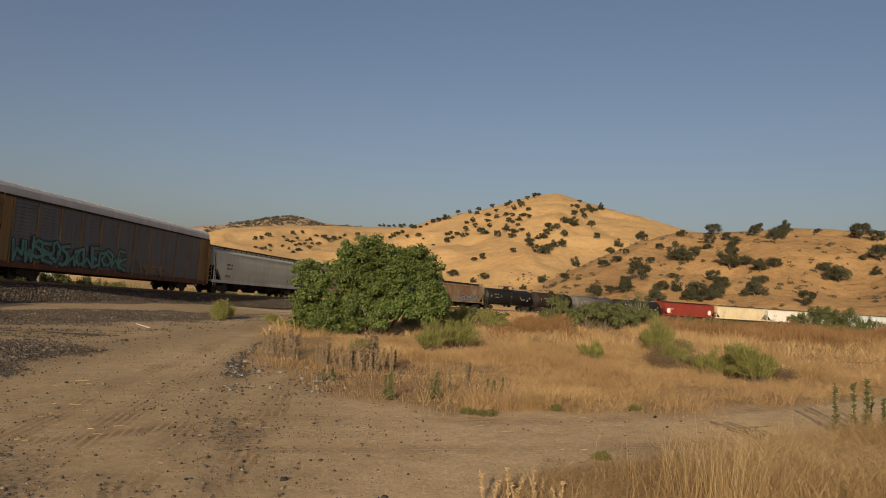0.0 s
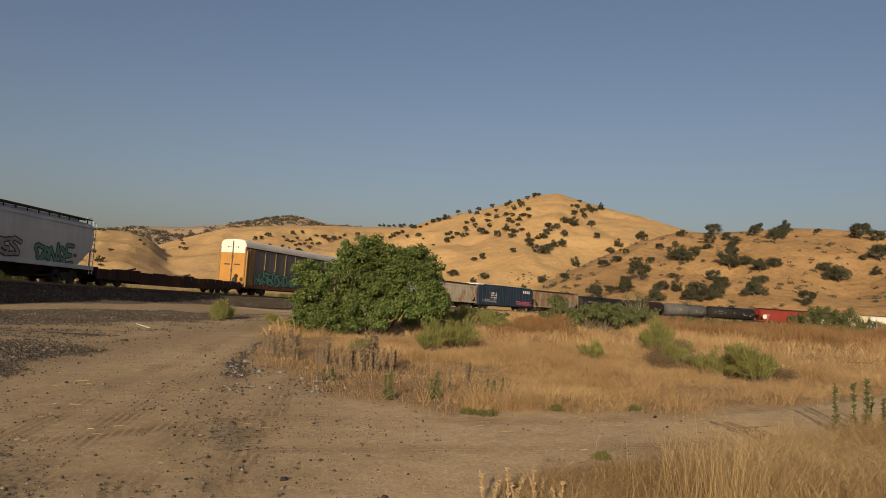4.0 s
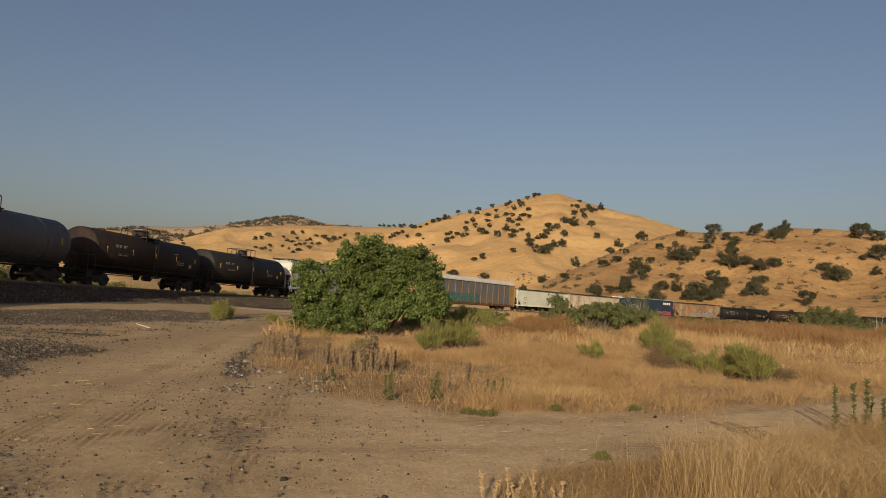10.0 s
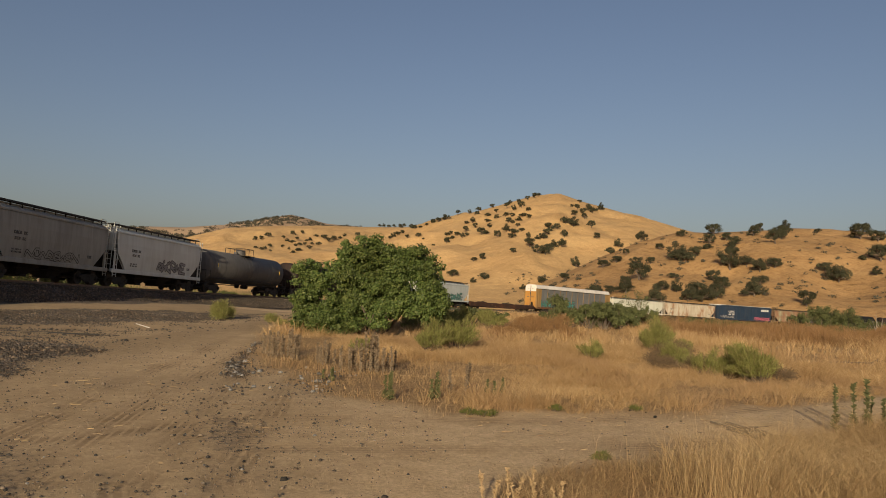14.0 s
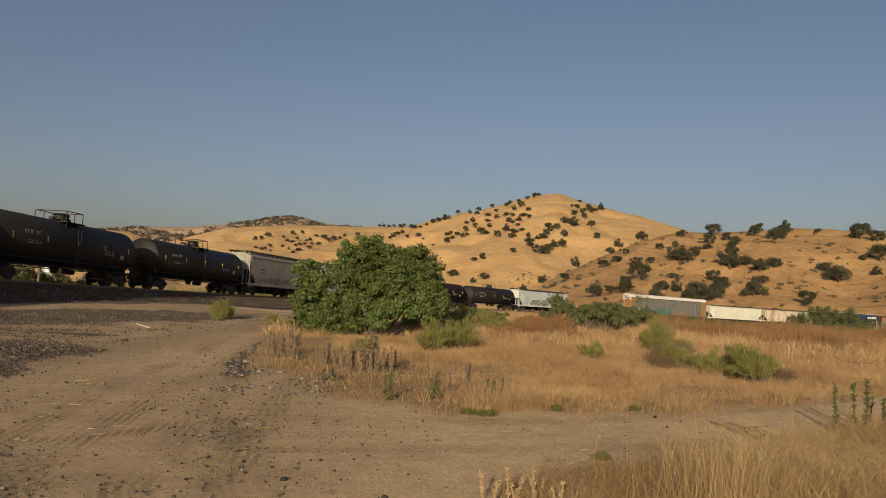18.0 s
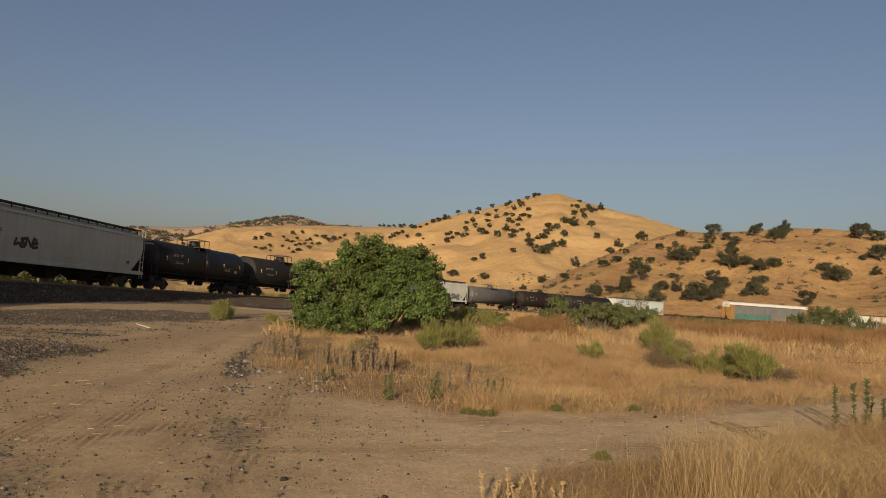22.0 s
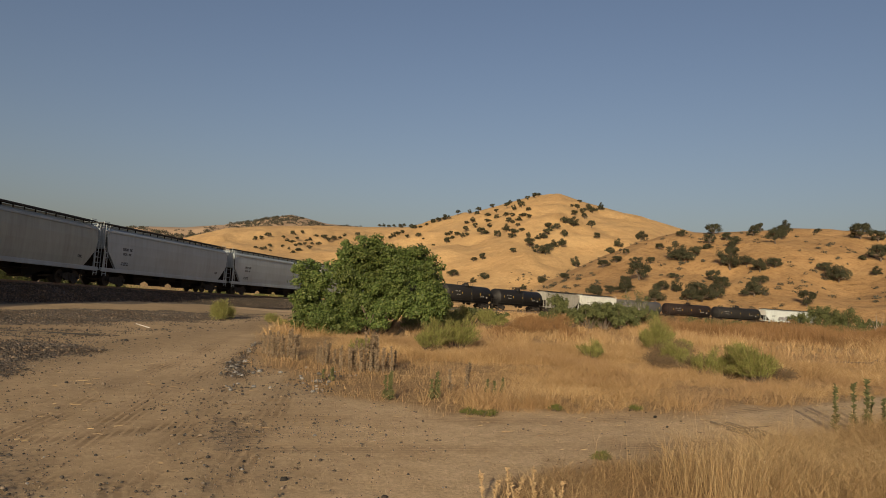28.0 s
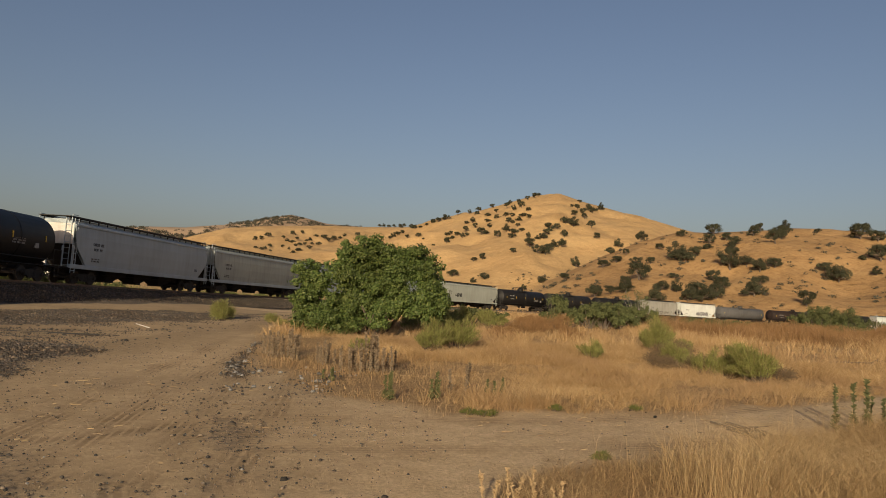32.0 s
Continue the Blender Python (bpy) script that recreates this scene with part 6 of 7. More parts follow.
def shrub(name, x, y, w, h, material, label, leaves=900, size=0.05, upright=True, seed=1, bark=None):
    t = new(name)
    t.location = (x, y, gz(x, y))
    tagged(t, label, "shrub")
    q = random.Random(seed)
    J, lobes = [], []
    m = 9 if upright else 17
    for i in range(m):
        a, r = i * 2.4 + q.random(), (0.06 + 0.42 * (i / m) ** 0.7) * w
        p = (math.cos(a) * r, math.sin(a) * r, h * q.uniform(0.30, 0.92) * (1 - 0.45 * (r / w) ** 1.3))
        J.append(((math.cos(a) * 0.05 * w, math.sin(a) * 0.05 * w, -0.05), p, 0.012 * w + 0.006, 0.004))
        s = q.uniform(0.16, 0.26) if upright else q.uniform(0.08, 0.17)
        lobes.append((*p, s * w, s * w, h * q.uniform(0.26, 0.42) * (1.0 if upright else 0.55)))
    limbs("stem", t, bark or M_bark, J)
    if upright:
        rg = np.random.default_rng(seed)
        n = leaves * 4
        m = 16
        ba, br = rg.uniform(0, 6.28, m), np.sqrt(rg.uniform(0, 1, m))
        bz = h * np.sqrt(np.maximum(0.08, 1 - (br * 0.93) ** 2)) * rg.uniform(0.5, 0.82, m)
        bc = np.stack([np.cos(ba) * br * w * 0.40, np.sin(ba) * br * w * 0.40, bz], -1)
        pick = rg.integers(0, m, n)
        off = rg.normal(size=(n, 3)) * np.array([0.085 * w, 0.085 * w, 0.11 * h])
        c = bc[pick] + off
        low = rg.uniform(0, 1, n) < 0.3
        c[low] *= rg.uniform(0.35, 0.9, (int(low.sum()), 1))
        c[:, 2] = np.maximum(c[:, 2], 0.02)
        k = rg.uniform(0.03, 0.085, n) * h + size * 0.6
        up = off / (0.3 * w) + np.stack([c[:, 0] * 0.9 / w, c[:, 1] * 0.9 / w, np.full(n, 1.0)], -1) + rg.normal(size=(n, 3)) * 0.6
        up /= np.linalg.norm(up, axis=1)[:, None]
        sd = np.cross(up, rg.normal(size=(n, 3)))
        sd /= np.linalg.norm(sd, axis=1)[:, None]
        wd = (size * 0.15 * rg.uniform(0.6, 1.4, n))[:, None]
        P = np.stack([c - sd * wd, c + sd * wd, c + up * k[:, None]], 1)
        mesh_np("foliage", P.reshape(-1, 3), np.arange(n * 3).reshape(-1, 3), material, t)
    else:
        leaf_cloud("foliage", lobes, leaves, size, material, t, 0.6, seed=seed, inside=0.25)
    return t


def broom(name, x, y, w, h, material, label, leaves=900, size=0.05, seed=1):
    """Upright fan of thin brown stems, each feathered with fine twigs towards its tip."""
    t = new(name)
    t.location = (x, y, gz(x, y))
    tagged(t, label, "shrub")
    rg = np.random.default_rng(seed)
    m = 54
    ca, cr, ch = rg.uniform(0, 6.28, 9), np.sqrt(rg.uniform(0, 1, 9)), rg.uniform(0.55, 1.0, 9)
    clump = rg.integers(0, 9, m)
    a, r = ca[clump] + rg.normal(size=m) * 0.35, np.clip(cr[clump] + rg.normal(size=m) * 0.14, 0, 1.15)
    lean = rg.uniform(-0.12, 0.12, 2) * w
    root = np.stack([np.cos(a) * r * 0.16 * w, np.sin(a) * r * 0.16 * w, np.full(m, -0.03)], -1)
    tip = np.stack([np.cos(a) * r * 0.50 * w + lean[0], np.sin(a) * r * 0.50 * w + lean[1], h * (1 - 0.38 * r * r) * ch[clump] * rg.uniform(0.7, 1.05, m)], -1)
    g = Geo()
    for k in range(m):
        mid = (root[k] * 0.55 + tip[k] * 0.45) + np.array([0, 0, 0.06 * h])
        g.tube(root[k], mid, 0.008 + 0.004 * w, 4, 0.006, caps=False)
        g.tube(mid, tip[k], 0.006, 4, 0.002, caps=False)
    g.part("stem", M_bark, t)
    n = int(leaves * 3.4)
    pick = rg.integers(0, m, n)
    u = 1.04 - 0.72 * rg.uniform(0, 1, n) ** 1.2
    axis = tip[pick] - root[pick]
    c = root[pick] + axis * u[:, None] + np.array([0, 0, 0.06 * h]) * np.sin(u * 3.14)[:, None]
    c += rg.normal(size=(n, 3)) * np.array([0.045 * w, 0.045 * w, 0.03 * h])
    c[:, 2] = np.maximum(c[:, 2], 0.02)
    up = axis / np.linalg.norm(axis, axis=1)[:, None] + np.array([0, 0, 0.45]) + rg.normal(size=(n, 3)) * 0.55
    up /= np.linalg.norm(up, axis=1)[:, None]
    sd = np.cross(up, rg.normal(size=(n, 3)))
    sd /= np.linalg.norm(sd, axis=1)[:, None]
    ln = (h * rg.uniform(0.05, 0.17, n))[:, None]
    wd = (size * 0.12 * rg.uniform(0.6, 1.4, n))[:, None]
    P = np.stack([c - sd * wd, c + sd * wd, c + up * ln], 1)
    mesh_np("foliage", P.reshape(-1, 3), np.arange(n * 3).reshape(-1, 3), material, t)
    return t


def spike_plant(x, y, h, spikes, material, label, seed=1, spread=0.12, name="mullein"):
    t = new(name)
    t.location = (x, y, gz(x, y))
    tagged(t, label, "weed")
    q = np.random.default_rng(seed)
    for k in range(spikes):
        a = q.uniform(0, 6.28)
        bx, by = (0, 0) if spikes == 1 else (math.cos(a) * spread * q.uniform(0.2, 1), math.sin(a) * spread * q.uniform(0.2, 1))
        hh = h * q.uniform(0.65, 1.0)
        sway = 0.2 if name == "dry_weed" else 0.05
        lx, ly = bx + q.normal() * sway * h, by + q.normal() * sway * h
        g = Geo()
        g.tube((bx, by, -0.03), (lx, ly, hh), 0.008, 5, 0.004)
        st = g.part("stalk", material, t)
        n = int(210 * max(0.5, hh))
        zz = q.uniform(0.05, 1, n)
        wide = np.where(zz < 0.35, 0.085 * (1 - zz), 0.042) * (0.7 + 0.5 * h)
        c = np.stack([bx + (lx - bx) * zz, by + (ly - by) * zz, zz * hh], -1)
        an = q.uniform(0, 6.28, n)
        out = np.stack([np.cos(an), np.sin(an), q.uniform(0.1, 0.7, n)], -1)
        sd = np.stack([-np.sin(an) * 0.5, np.cos(an) * 0.5, q.choice([-1.0, 1.0], n)], -1)
        if name == "dry_weed":
            wide = np.minimum(wide, 0.026) * 0.9 * (0.2 + np.abs(np.sin(zz * 9 + k)))
        elif material is M_mullein:
            wide = np.minimum(wide, 0.044) * 1.15
        P = np.stack([c - sd * wide[:, None] * 0.3, c + sd * wide[:, None] * 0.3, c + out * wide[:, None]], 1)
        mesh_np("seed_head" if material is M_mullein else "leaves", P.reshape(-1, 3), np.arange(n * 3).reshape(-1, 3), material, t)
    return t


def chaparral(name, n, az0, az1, r0, r1, size, label, seed, keepf):
    q = np.random.default_rng(seed)
    az, r = np.radians(q.uniform(az0, az1, n)), q.uniform(r0, r1, n)
    x, y = r * np.sin(az), r * np.cos(az)
    k = q.uniform(0, 1, n) < keepf(x, y, r)
    x, y, r = x[k], y[k], r[k]
    z = ground(x, y)
    s = size * q.uniform(0.5, 1.4, len(x))
    lobes = np.stack([x, y, z + s * 0.35, s * 1.2, s * 1.2, s * 0.7], -1)
    ob = leaf_cloud(name, lobes, len(x) * 26, size * 0.55, M_chap, None, 0.5, seed=seed)
    return tagged(ob, label, "shrubs", kind="stuff")


def build_plants():
    big_tree()
    brm = "feathery yellow-green broom-like shrub in the dry meadow"
    for i, (x, y, w, h, n) in enumerate([(7.35, 17.0, 1.3, 1.0, 3000), (6.5, 17.9, 0.9, 0.75, 1500), (7.0, 17.7, 0.8, 0.6, 1000), (7.4, 25.0, 1.35, 1.25, 3000), (8.3, 24.6, 0.7, 0.6, 900), (6.6, 20.0, 0.9, 0.75, 1500), (4.35, 21.0, 1.0, 0.62, 1500),
                                         (-0.27, 21.9, 1.15, 0.95, 2000), (0.56, 22.9, 1.2, 1.0, 2200), (-2.2, 20.5, 0.7, 0.4, 600)]):
        broom("broom_shrub", x, y, w, h * 1.06, M_broom, brm, n, 0.055, 300 + i)
    for i, (x, y, w, h, n) in enumerate([(-0.1, 34.0, 1.9, 1.05, 2600), (1.2, 35.2, 1.9, 1.15, 2400), (2.5, 36.2, 1.7, 1.0, 1800), (-1.0, 32.5, 1.2, 0.8, 1200)]):
        broom("broom_shrub", x, y, w, h, M_broom, "low grey-green broom shrub beside the fig tree", n, 0.085, 330 + i)
    for i, (x, y, w, h, n) in enumerate([(0.0, 36.8, 2.2, 1.15, 2600), (1.5, 37.4, 2.2, 1.05, 2400), (2.7, 38.2, 1.7, 0.85, 1600), (-1.2, 36.0, 1.8, 1.2, 2000)]):
        shrub("willow_shrub", x, y, w, h, M_willow, "low dark green willow scrub behind the brooms", n, 0.08, False, 340 + i)
    for i, (x, y, w, h, n) in enumerate([(6.1, 37.8, 1.0, 1.62, 1500), (6.6, 37.0, 1.3, 1.1, 1400), (7.5, 36.8, 1.7, 1.2, 2200), (8.3, 37.0, 1.7, 1.45, 2200), (9.2, 37.8, 1.8, 1.42, 2200), (10.2, 38.9, 1.6, 1.2, 1800), (9.0, 40.2, 2.0, 1.35, 1500), (11.3, 40.3, 1.5, 1.15, 1400), (5.6, 37.6, 1.2, 0.8, 900)]):
        shrub("willow_shrub", x, y, w, h, M_willow, "bushy green willow shrub on the meadow's rise", n * 2, 0.085, False, 350 + i)
    for i, (x, y, w, h, n) in enumerate([(29.6, 58.0, 2.4, 2.2, 1800), (31.4, 58.5, 2.5, 2.6, 2000), (33.0, 59.0, 2.4, 2.3, 1600), (28.2, 57.5, 1.8, 1.7, 1000), (34.6, 58.6, 2.0, 1.5, 1000)]):
        shrub("willow_shrub", x, y, w, h, M_willow, "dark green willow clump near the railway", n * 2, 0.10, False, 370 + i)
    for i, (x, y, w, h, n) in enumerate([(17.0, 50.0, 2.2, 1.0, 900), (19.5, 52.0, 2.4, 0.9, 900), (21.5, 54.0, 2.0, 0.9, 800), (23.0, 52.0, 1.6, 0.8, 700), (25.5, 55.0, 2.0, 0.9, 700), (16.0, 47.0, 1.6, 0.8, 700), (27.0, 50.0, 1.8, 0.7, 600), (36.0, 55.0, 2.2, 0.9, 600)]):
        shrub("scrub_bush", x, y, w, h, M_brownweed if i % 2 else M_willow, "low dull scrub bush of brown and olive twigs", n, 0.10, False, 390 + i)
    for i, (x, y, w, h) in enumerate([(34.0, 205.0, 8.0, 5.0), (31.0, 210.0, 6.0, 4.0), (39.0, 207.0, 7.0, 3.6)]):
        shrub("willow_shrub", x, y, w, h, M_willow, "bright green willow beyond the railway", 1800, 0.5, False, 480 + i)
    shrub("sapling", 6.1, 38.5, 1.1, 1.75, M_willow, "thin leafy sapling standing beside the willow shrubs", 700, 0.07, False, 490)
    shrub("sapling", 11.0, 41.5, 1.6, 2.1, M_willow, "half-dead grey sapling with sparse leaves", 650, 0.07, False, 491, M_greybark)
    q = random.Random(12)
    for i in range(34):
        x = 14.5 + i * 0.75 + q.uniform(-0.6, 0.6)
        y = 49.0 + 0.28 * (x - 15) + q.uniform(-4, 6)
        shrub("scrub_bush", x, y, q.uniform(1.2, 2.6), q.uniform(0.55, 1.1), (M_willow, M_brownweed, M_willow, M_russet)[i % 4], "low dull scrub bush of brown and olive twigs", 700, 0.08, False, 600 + i)
    shrub("broom_shrub", -11.1, 37.2, 1.25, 1.15, M_broom, "round olive-green shrub beside the track road", 1500, 0.08, True, 410)
    shrub("broom_shrub", -7.6, 33.0, 1.0, 0.55, M_broom, "low green weeds at the road's edge", 500, 0.06, True, 411)
    shrub("broom_shrub", -6.9, 32.3, 0.7, 0.35, M_broom, "low green weeds at the road's edge", 400, 0.06, True, 412)
    # brush beyond the track, and rounded dead bushes in the meadow
    q = random.Random(21)
    for i, (st, tall) in enumerate([(11.5, 2.9), (13.0, 2.7), (14.4, 2.8), (15.8, 2.6), (17.2, 2.7), (18.5, 2.5), (19.8, 2.6), (21.2, 2.3), (22.4, 2.2), (26.5, 1.9), (28.2, 2.0), (44.0, 1.6), (47.0, 1.5), (56.0, 1.6), (60.0, 1.5), (72.0, 1.4)]):
        p = on_track(st, -q.uniform(6.8, 8.8), 0)
        shrub("brush", p.x, p.y, q.uniform(2.4, 3.2), tall, M_willow, "green brush growing beyond the railway bank", 2200, 0.12, False, 700 + i)
    for i, (x, y, w, h) in enumerate([(3.85, 32.8, 1.8, 0.8), (5.5, 34.4, 2.0, 0.9), (4.6, 33.8, 1.6, 0.75), (5.4, 31.0, 1.4, 0.55), (2.6, 30.5, 1.5, 0.5), (4.4, 36.0, 1.6, 0.8), (14.5, 41.0, 1.9, 0.8), (17.5, 43.0, 2.2, 0.8), (20.5, 45.0, 2.4, 0.9), (24.0, 47.0, 2.6, 0.9), (22.0, 43.0, 1.8, 0.6), (28.0, 46.0, 2.2, 0.8), (26.0, 44.5, 2.0, 0.8), (30.5, 50.0, 2.6, 1.0), (27.5, 51.0, 2.4, 0.9), (24.5, 50.0, 2.2, 0.9), (21.0, 48.5, 2.4, 0.9), (32.5, 53.0, 2.4, 1.0)]):
        shrub("dead_bush", x, y, w, h, M_russet, "rounded dry russet bush in the meadow", 1300, 0.05, True, 740 + i)
    for i, (x, y, w, h) in enumerate([(6.7, 18.6, 1.2, 0.5), (7.4, 18.2, 1.3, 0.55), (6.2, 20.6, 1.1, 0.45), (7.5, 23.4, 1.4, 0.6), (6.0, 19.4, 0.9, 0.4), (8.1, 17.6, 0.9, 0.45), (6.9, 21.6, 1.2, 0.5)]):
        shrub("dead_bush", x, y, w, h, M_twig, "dark brown twiggy undergrowth beside the broom shrubs", 900, 0.045, True, 770 + i)
    for i, (x, y, w, h) in enumerate([(13.2, 42.5, 1.7, 0.75), (14.6, 43.5, 1.9, 0.9), (15.8, 44.5, 1.6, 0.8), (12.4, 41.5, 1.3, 0.6), (17.2, 46.0, 1.9, 0.95), (18.8, 47.0, 1.8, 0.85)]):
        shrub("scrub_bush", x, y, w, h, M_willow if i % 3 else M_twig, "low dull scrub bush of brown and olive twigs", 1300, 0.07, False, 790 + i)
    shrub("dead_sapling", 33.6, 56.0, 1.6, 2.2, M_brownweed, "bare grey dead sapling near the railway", 60, 0.05, False, 495, M_greybark)
    # dry and green upright weeds
    q = random.Random(3)
    for i, (x, y, h, k) in enumerate([(-1.45, 15.5, 0.85, 9), (-1.75, 15.2, 0.7, 8), (-1.1, 15.3, 0.6, 7), (-3.4, 17.4, 0.75, 9), (-3.9, 17.9, 0.65, 8), (-2.7, 17.0, 0.55, 7), (-4.3, 18.6, 0.6, 7), (-2.3, 16.4, 0.45, 3), (0.35, 12.6, 0.5, 3)]):
        spike_plant(x, y, h, k, M_mullein, "dry grey-brown mullein stalks in the meadow", 420 + i, 0.28)
    spike_plant(-0.72, 11.2, 0.48, 4, M_mullein_g, "green leafy mullein plant at the meadow's rim", 440, 0.10)
    spike_plant(-0.05, 11.4, 0.42, 4, M_mullein_g, "green leafy mullein plant at the meadow's rim", 441, 0.14)
    spike_plant(-2.0, 13.4, 0.25, 3, M_mullein_g, "small green weed at the road's edge", 442, 0.12)
    spike_plant(1.0, 12.4, 0.28, 3, M_mullein_g, "small green weed in dry grass", 443, 0.2)
    for i, (x, y, h) in enumerate([(5.70, 9.75, 1.10), (5.60, 9.9, 0.92), (5.84, 9.6, 0.78), (5.42, 10.0, 0.80), (6.02, 9.5, 0.80), (6.1, 9.8, 0.72), (5.93, 10.1, 0.6)]):
        spike_plant(x, y, h, 1, M_mullein_g, "tall mullein spike on the road verge", 450 + i)
    for i, (x, y, h, k) in enumerate([(0.62, 6.0, 0.30, 3), (0.45, 5.9, 0.26, 2), (0.80, 6.05, 0.28, 2), (0.98, 5.9, 0.22, 2)]):
        spike_plant(x, y, h, k, M_tan, "dry curled seed-head weed beside the road", 460 + i, 0.07, "dry_weed")
    for i, (x, y) in enumerate([(0.62, 10.05), (0.75, 10.1), (0.45, 10.15), (1.75, 10.75), (3.0, 11.1), (1.73, 7.64)]):
        shrub("green_tuft", x, y, 0.24, 0.10, M_greenweed, "small green tuft on the dirt road", 160, 0.03, True, 470 + i)


build_plants()
chaparral("hill_scrub", 900, 5, 33, 290, 470, 1.1, "small dark scrub scattered over the near hill", 501, lambda x, y, r: np.clip(0.3 + fbm(x / 30, y / 30, 3, 111), 0, 1))
chaparral("far_chaparral", 9000, -42, 2, 1160, 1600, 3.6, "dark chaparral in broad patches on the far ridge", 502, lambda x, y, r: np.clip(-0.05 + 2.2 * fbm(x / 120, y / 120, 4, 113) + 1.1 * np.exp(-((np.degrees(np.arctan2(x, y)) + 13.2) / 1.9) ** 2), 0, 1))


def small_things():
    # driftwood, branches, pipe and hose
    def branch(x, y, a, ln, r, label, seed, material):
        t = new("dead_branch")
        t.location = (x, y, gz(x, y) + r * 0.7)
        t.rotation_euler = (0, 0, a)
        tagged(t, label, "branch")
        J = [((-ln / 2, 0, 0), (ln / 2, 0, r * 0.6), r, r * 0.5)]
        q = random.Random(seed)
        limbs("stem", t, material, J)
        for k in range(5):
            s = q.uniform(-0.3, 0.45) * ln
            e = (s + ln * q.uniform(0.1, 0.3), q.choice([-1, 1]) * ln * q.uniform(0.05, 0.2), r * q.uniform(0, 4))
            limbs("twig", t, material, [((s, 0, r * 0.3), e, r * 0.5, r * 0.2)])
    branch(4.1, 9.4, -1.50, 1.7, 0.026, "dead dark branch lying on the verge", 1, M_bark)
    branch(3.95, 9.55, -1.42, 1.5, 0.020, "dead dark branch lying on the verge", 2, M_bark)
    branch(4.25, 9.3, -1.58, 1.5, 0.020, "dead dark branch lying on the verge", 5, M_bark)
    branch(4.02, 9.2, -1.30, 1.2, 0.016, "dead dark branch lying on the verge", 11, M_bark)
    branch(13.8, 24.5, 0.15, 1.6, 0.03, "fallen dark branches in the dry grass", 3, M_bark)
    branch(11.2, 24.0, 0.3, 1.1, 0.025, "fallen dark branches in the dry grass", 4, M_bark)
    branch(15.5, 25.5, -0.1, 1.4, 0.03, "fallen dark branches in the dry grass", 6, M_bark)
    branch(27.8, 47.5, 0.5, 1.9, 0.16, "bleached pale driftwood log in the grass", 7, M_greybark)
    branch(19.5, 49.0, 0.3, 1.5, 0.08, "bleached pale branch in the grass", 8, M_greybark)
    branch(32.8, 50.0, -0.6, 2.8, 0.10, "grey fallen branches near the railway", 9, M_greybark)
    branch(33.5, 50.5, 0.9, 2.2, 0.08, "grey fallen branches near the railway", 10, M_bark)
    g = Geo()
    g.tube((-0.72, 1.15, 0), (0.72, -1.15, 0.0), 0.017, 8)
    p = g.part("pipe", mat("pipe_white", (0.62, 0.58, 0.52), 0.6, var=0.15), None)
    p.location = (-11.3, 27.9, gz(-11.3, 27.9) + 0.06)
    tagged(p, "pale weathered pipe lying by the road", "pipe")
    g = Geo()
    pts = [(-4.2, 0.1), (-2.6, -0.05), (-1.2, 0.12), (0, 0.05), (1.0, -0.14), (1.6, 0.0)]
    for a, b in zip(pts[:-1], pts[1:]):
        g.tube((a[0], a[1], 0), (b[0], b[1], 0), 0.011 if a[0] < -0.5 else 0.024, 6)
    h = g.part("hose", mat("hose_black", (0.02, 0.019, 0.018), 0.6, var=0.2), None)
    h.location = (-12.0, 22.5, gz(-12.0, 22.5) + 0.06)
    tagged(h, "black hose lying across the dirt", "hose")
    # water tank and post beyond the railway
    t = new("water_tank")
    x, y = -47.3, 88.0
    t.location = (x, y, gz(x, y))
    tagged(t, "silvery corrugated water tank beyond the railway", "tank")
    g = Geo()
    g.tube((0, 0, -1), (0, 0, 4.75), 0.95, 28)
    g.tube((0, 0, 4.75), (0, 0, 4.95), 0.95, 28, 0.15)
    m = mat("galvanised", (0.5, 0.5, 0.5), 0.4, 0.7, var=0.15, scale=1.5)
    g.part("shell", m, t)
    g = Geo()
    for z in (0.2, 1.6, 3.0, 4.4):
        g.tube((0, 0, z), (0, 0, z + 0.1), 0.98, 28)
    g.part("hoop", m, t)
    g = Geo()
    g.tube((0, 0, -1), (0, 0, 3.95), 0.11, 8, 0.09)
    p = g.part("post", M_bark, None)
    p.location = (-28.95, 52.55, gz(-28.95, 52.55))
    tagged(p, "plain wooden post beyond the railway", "post")


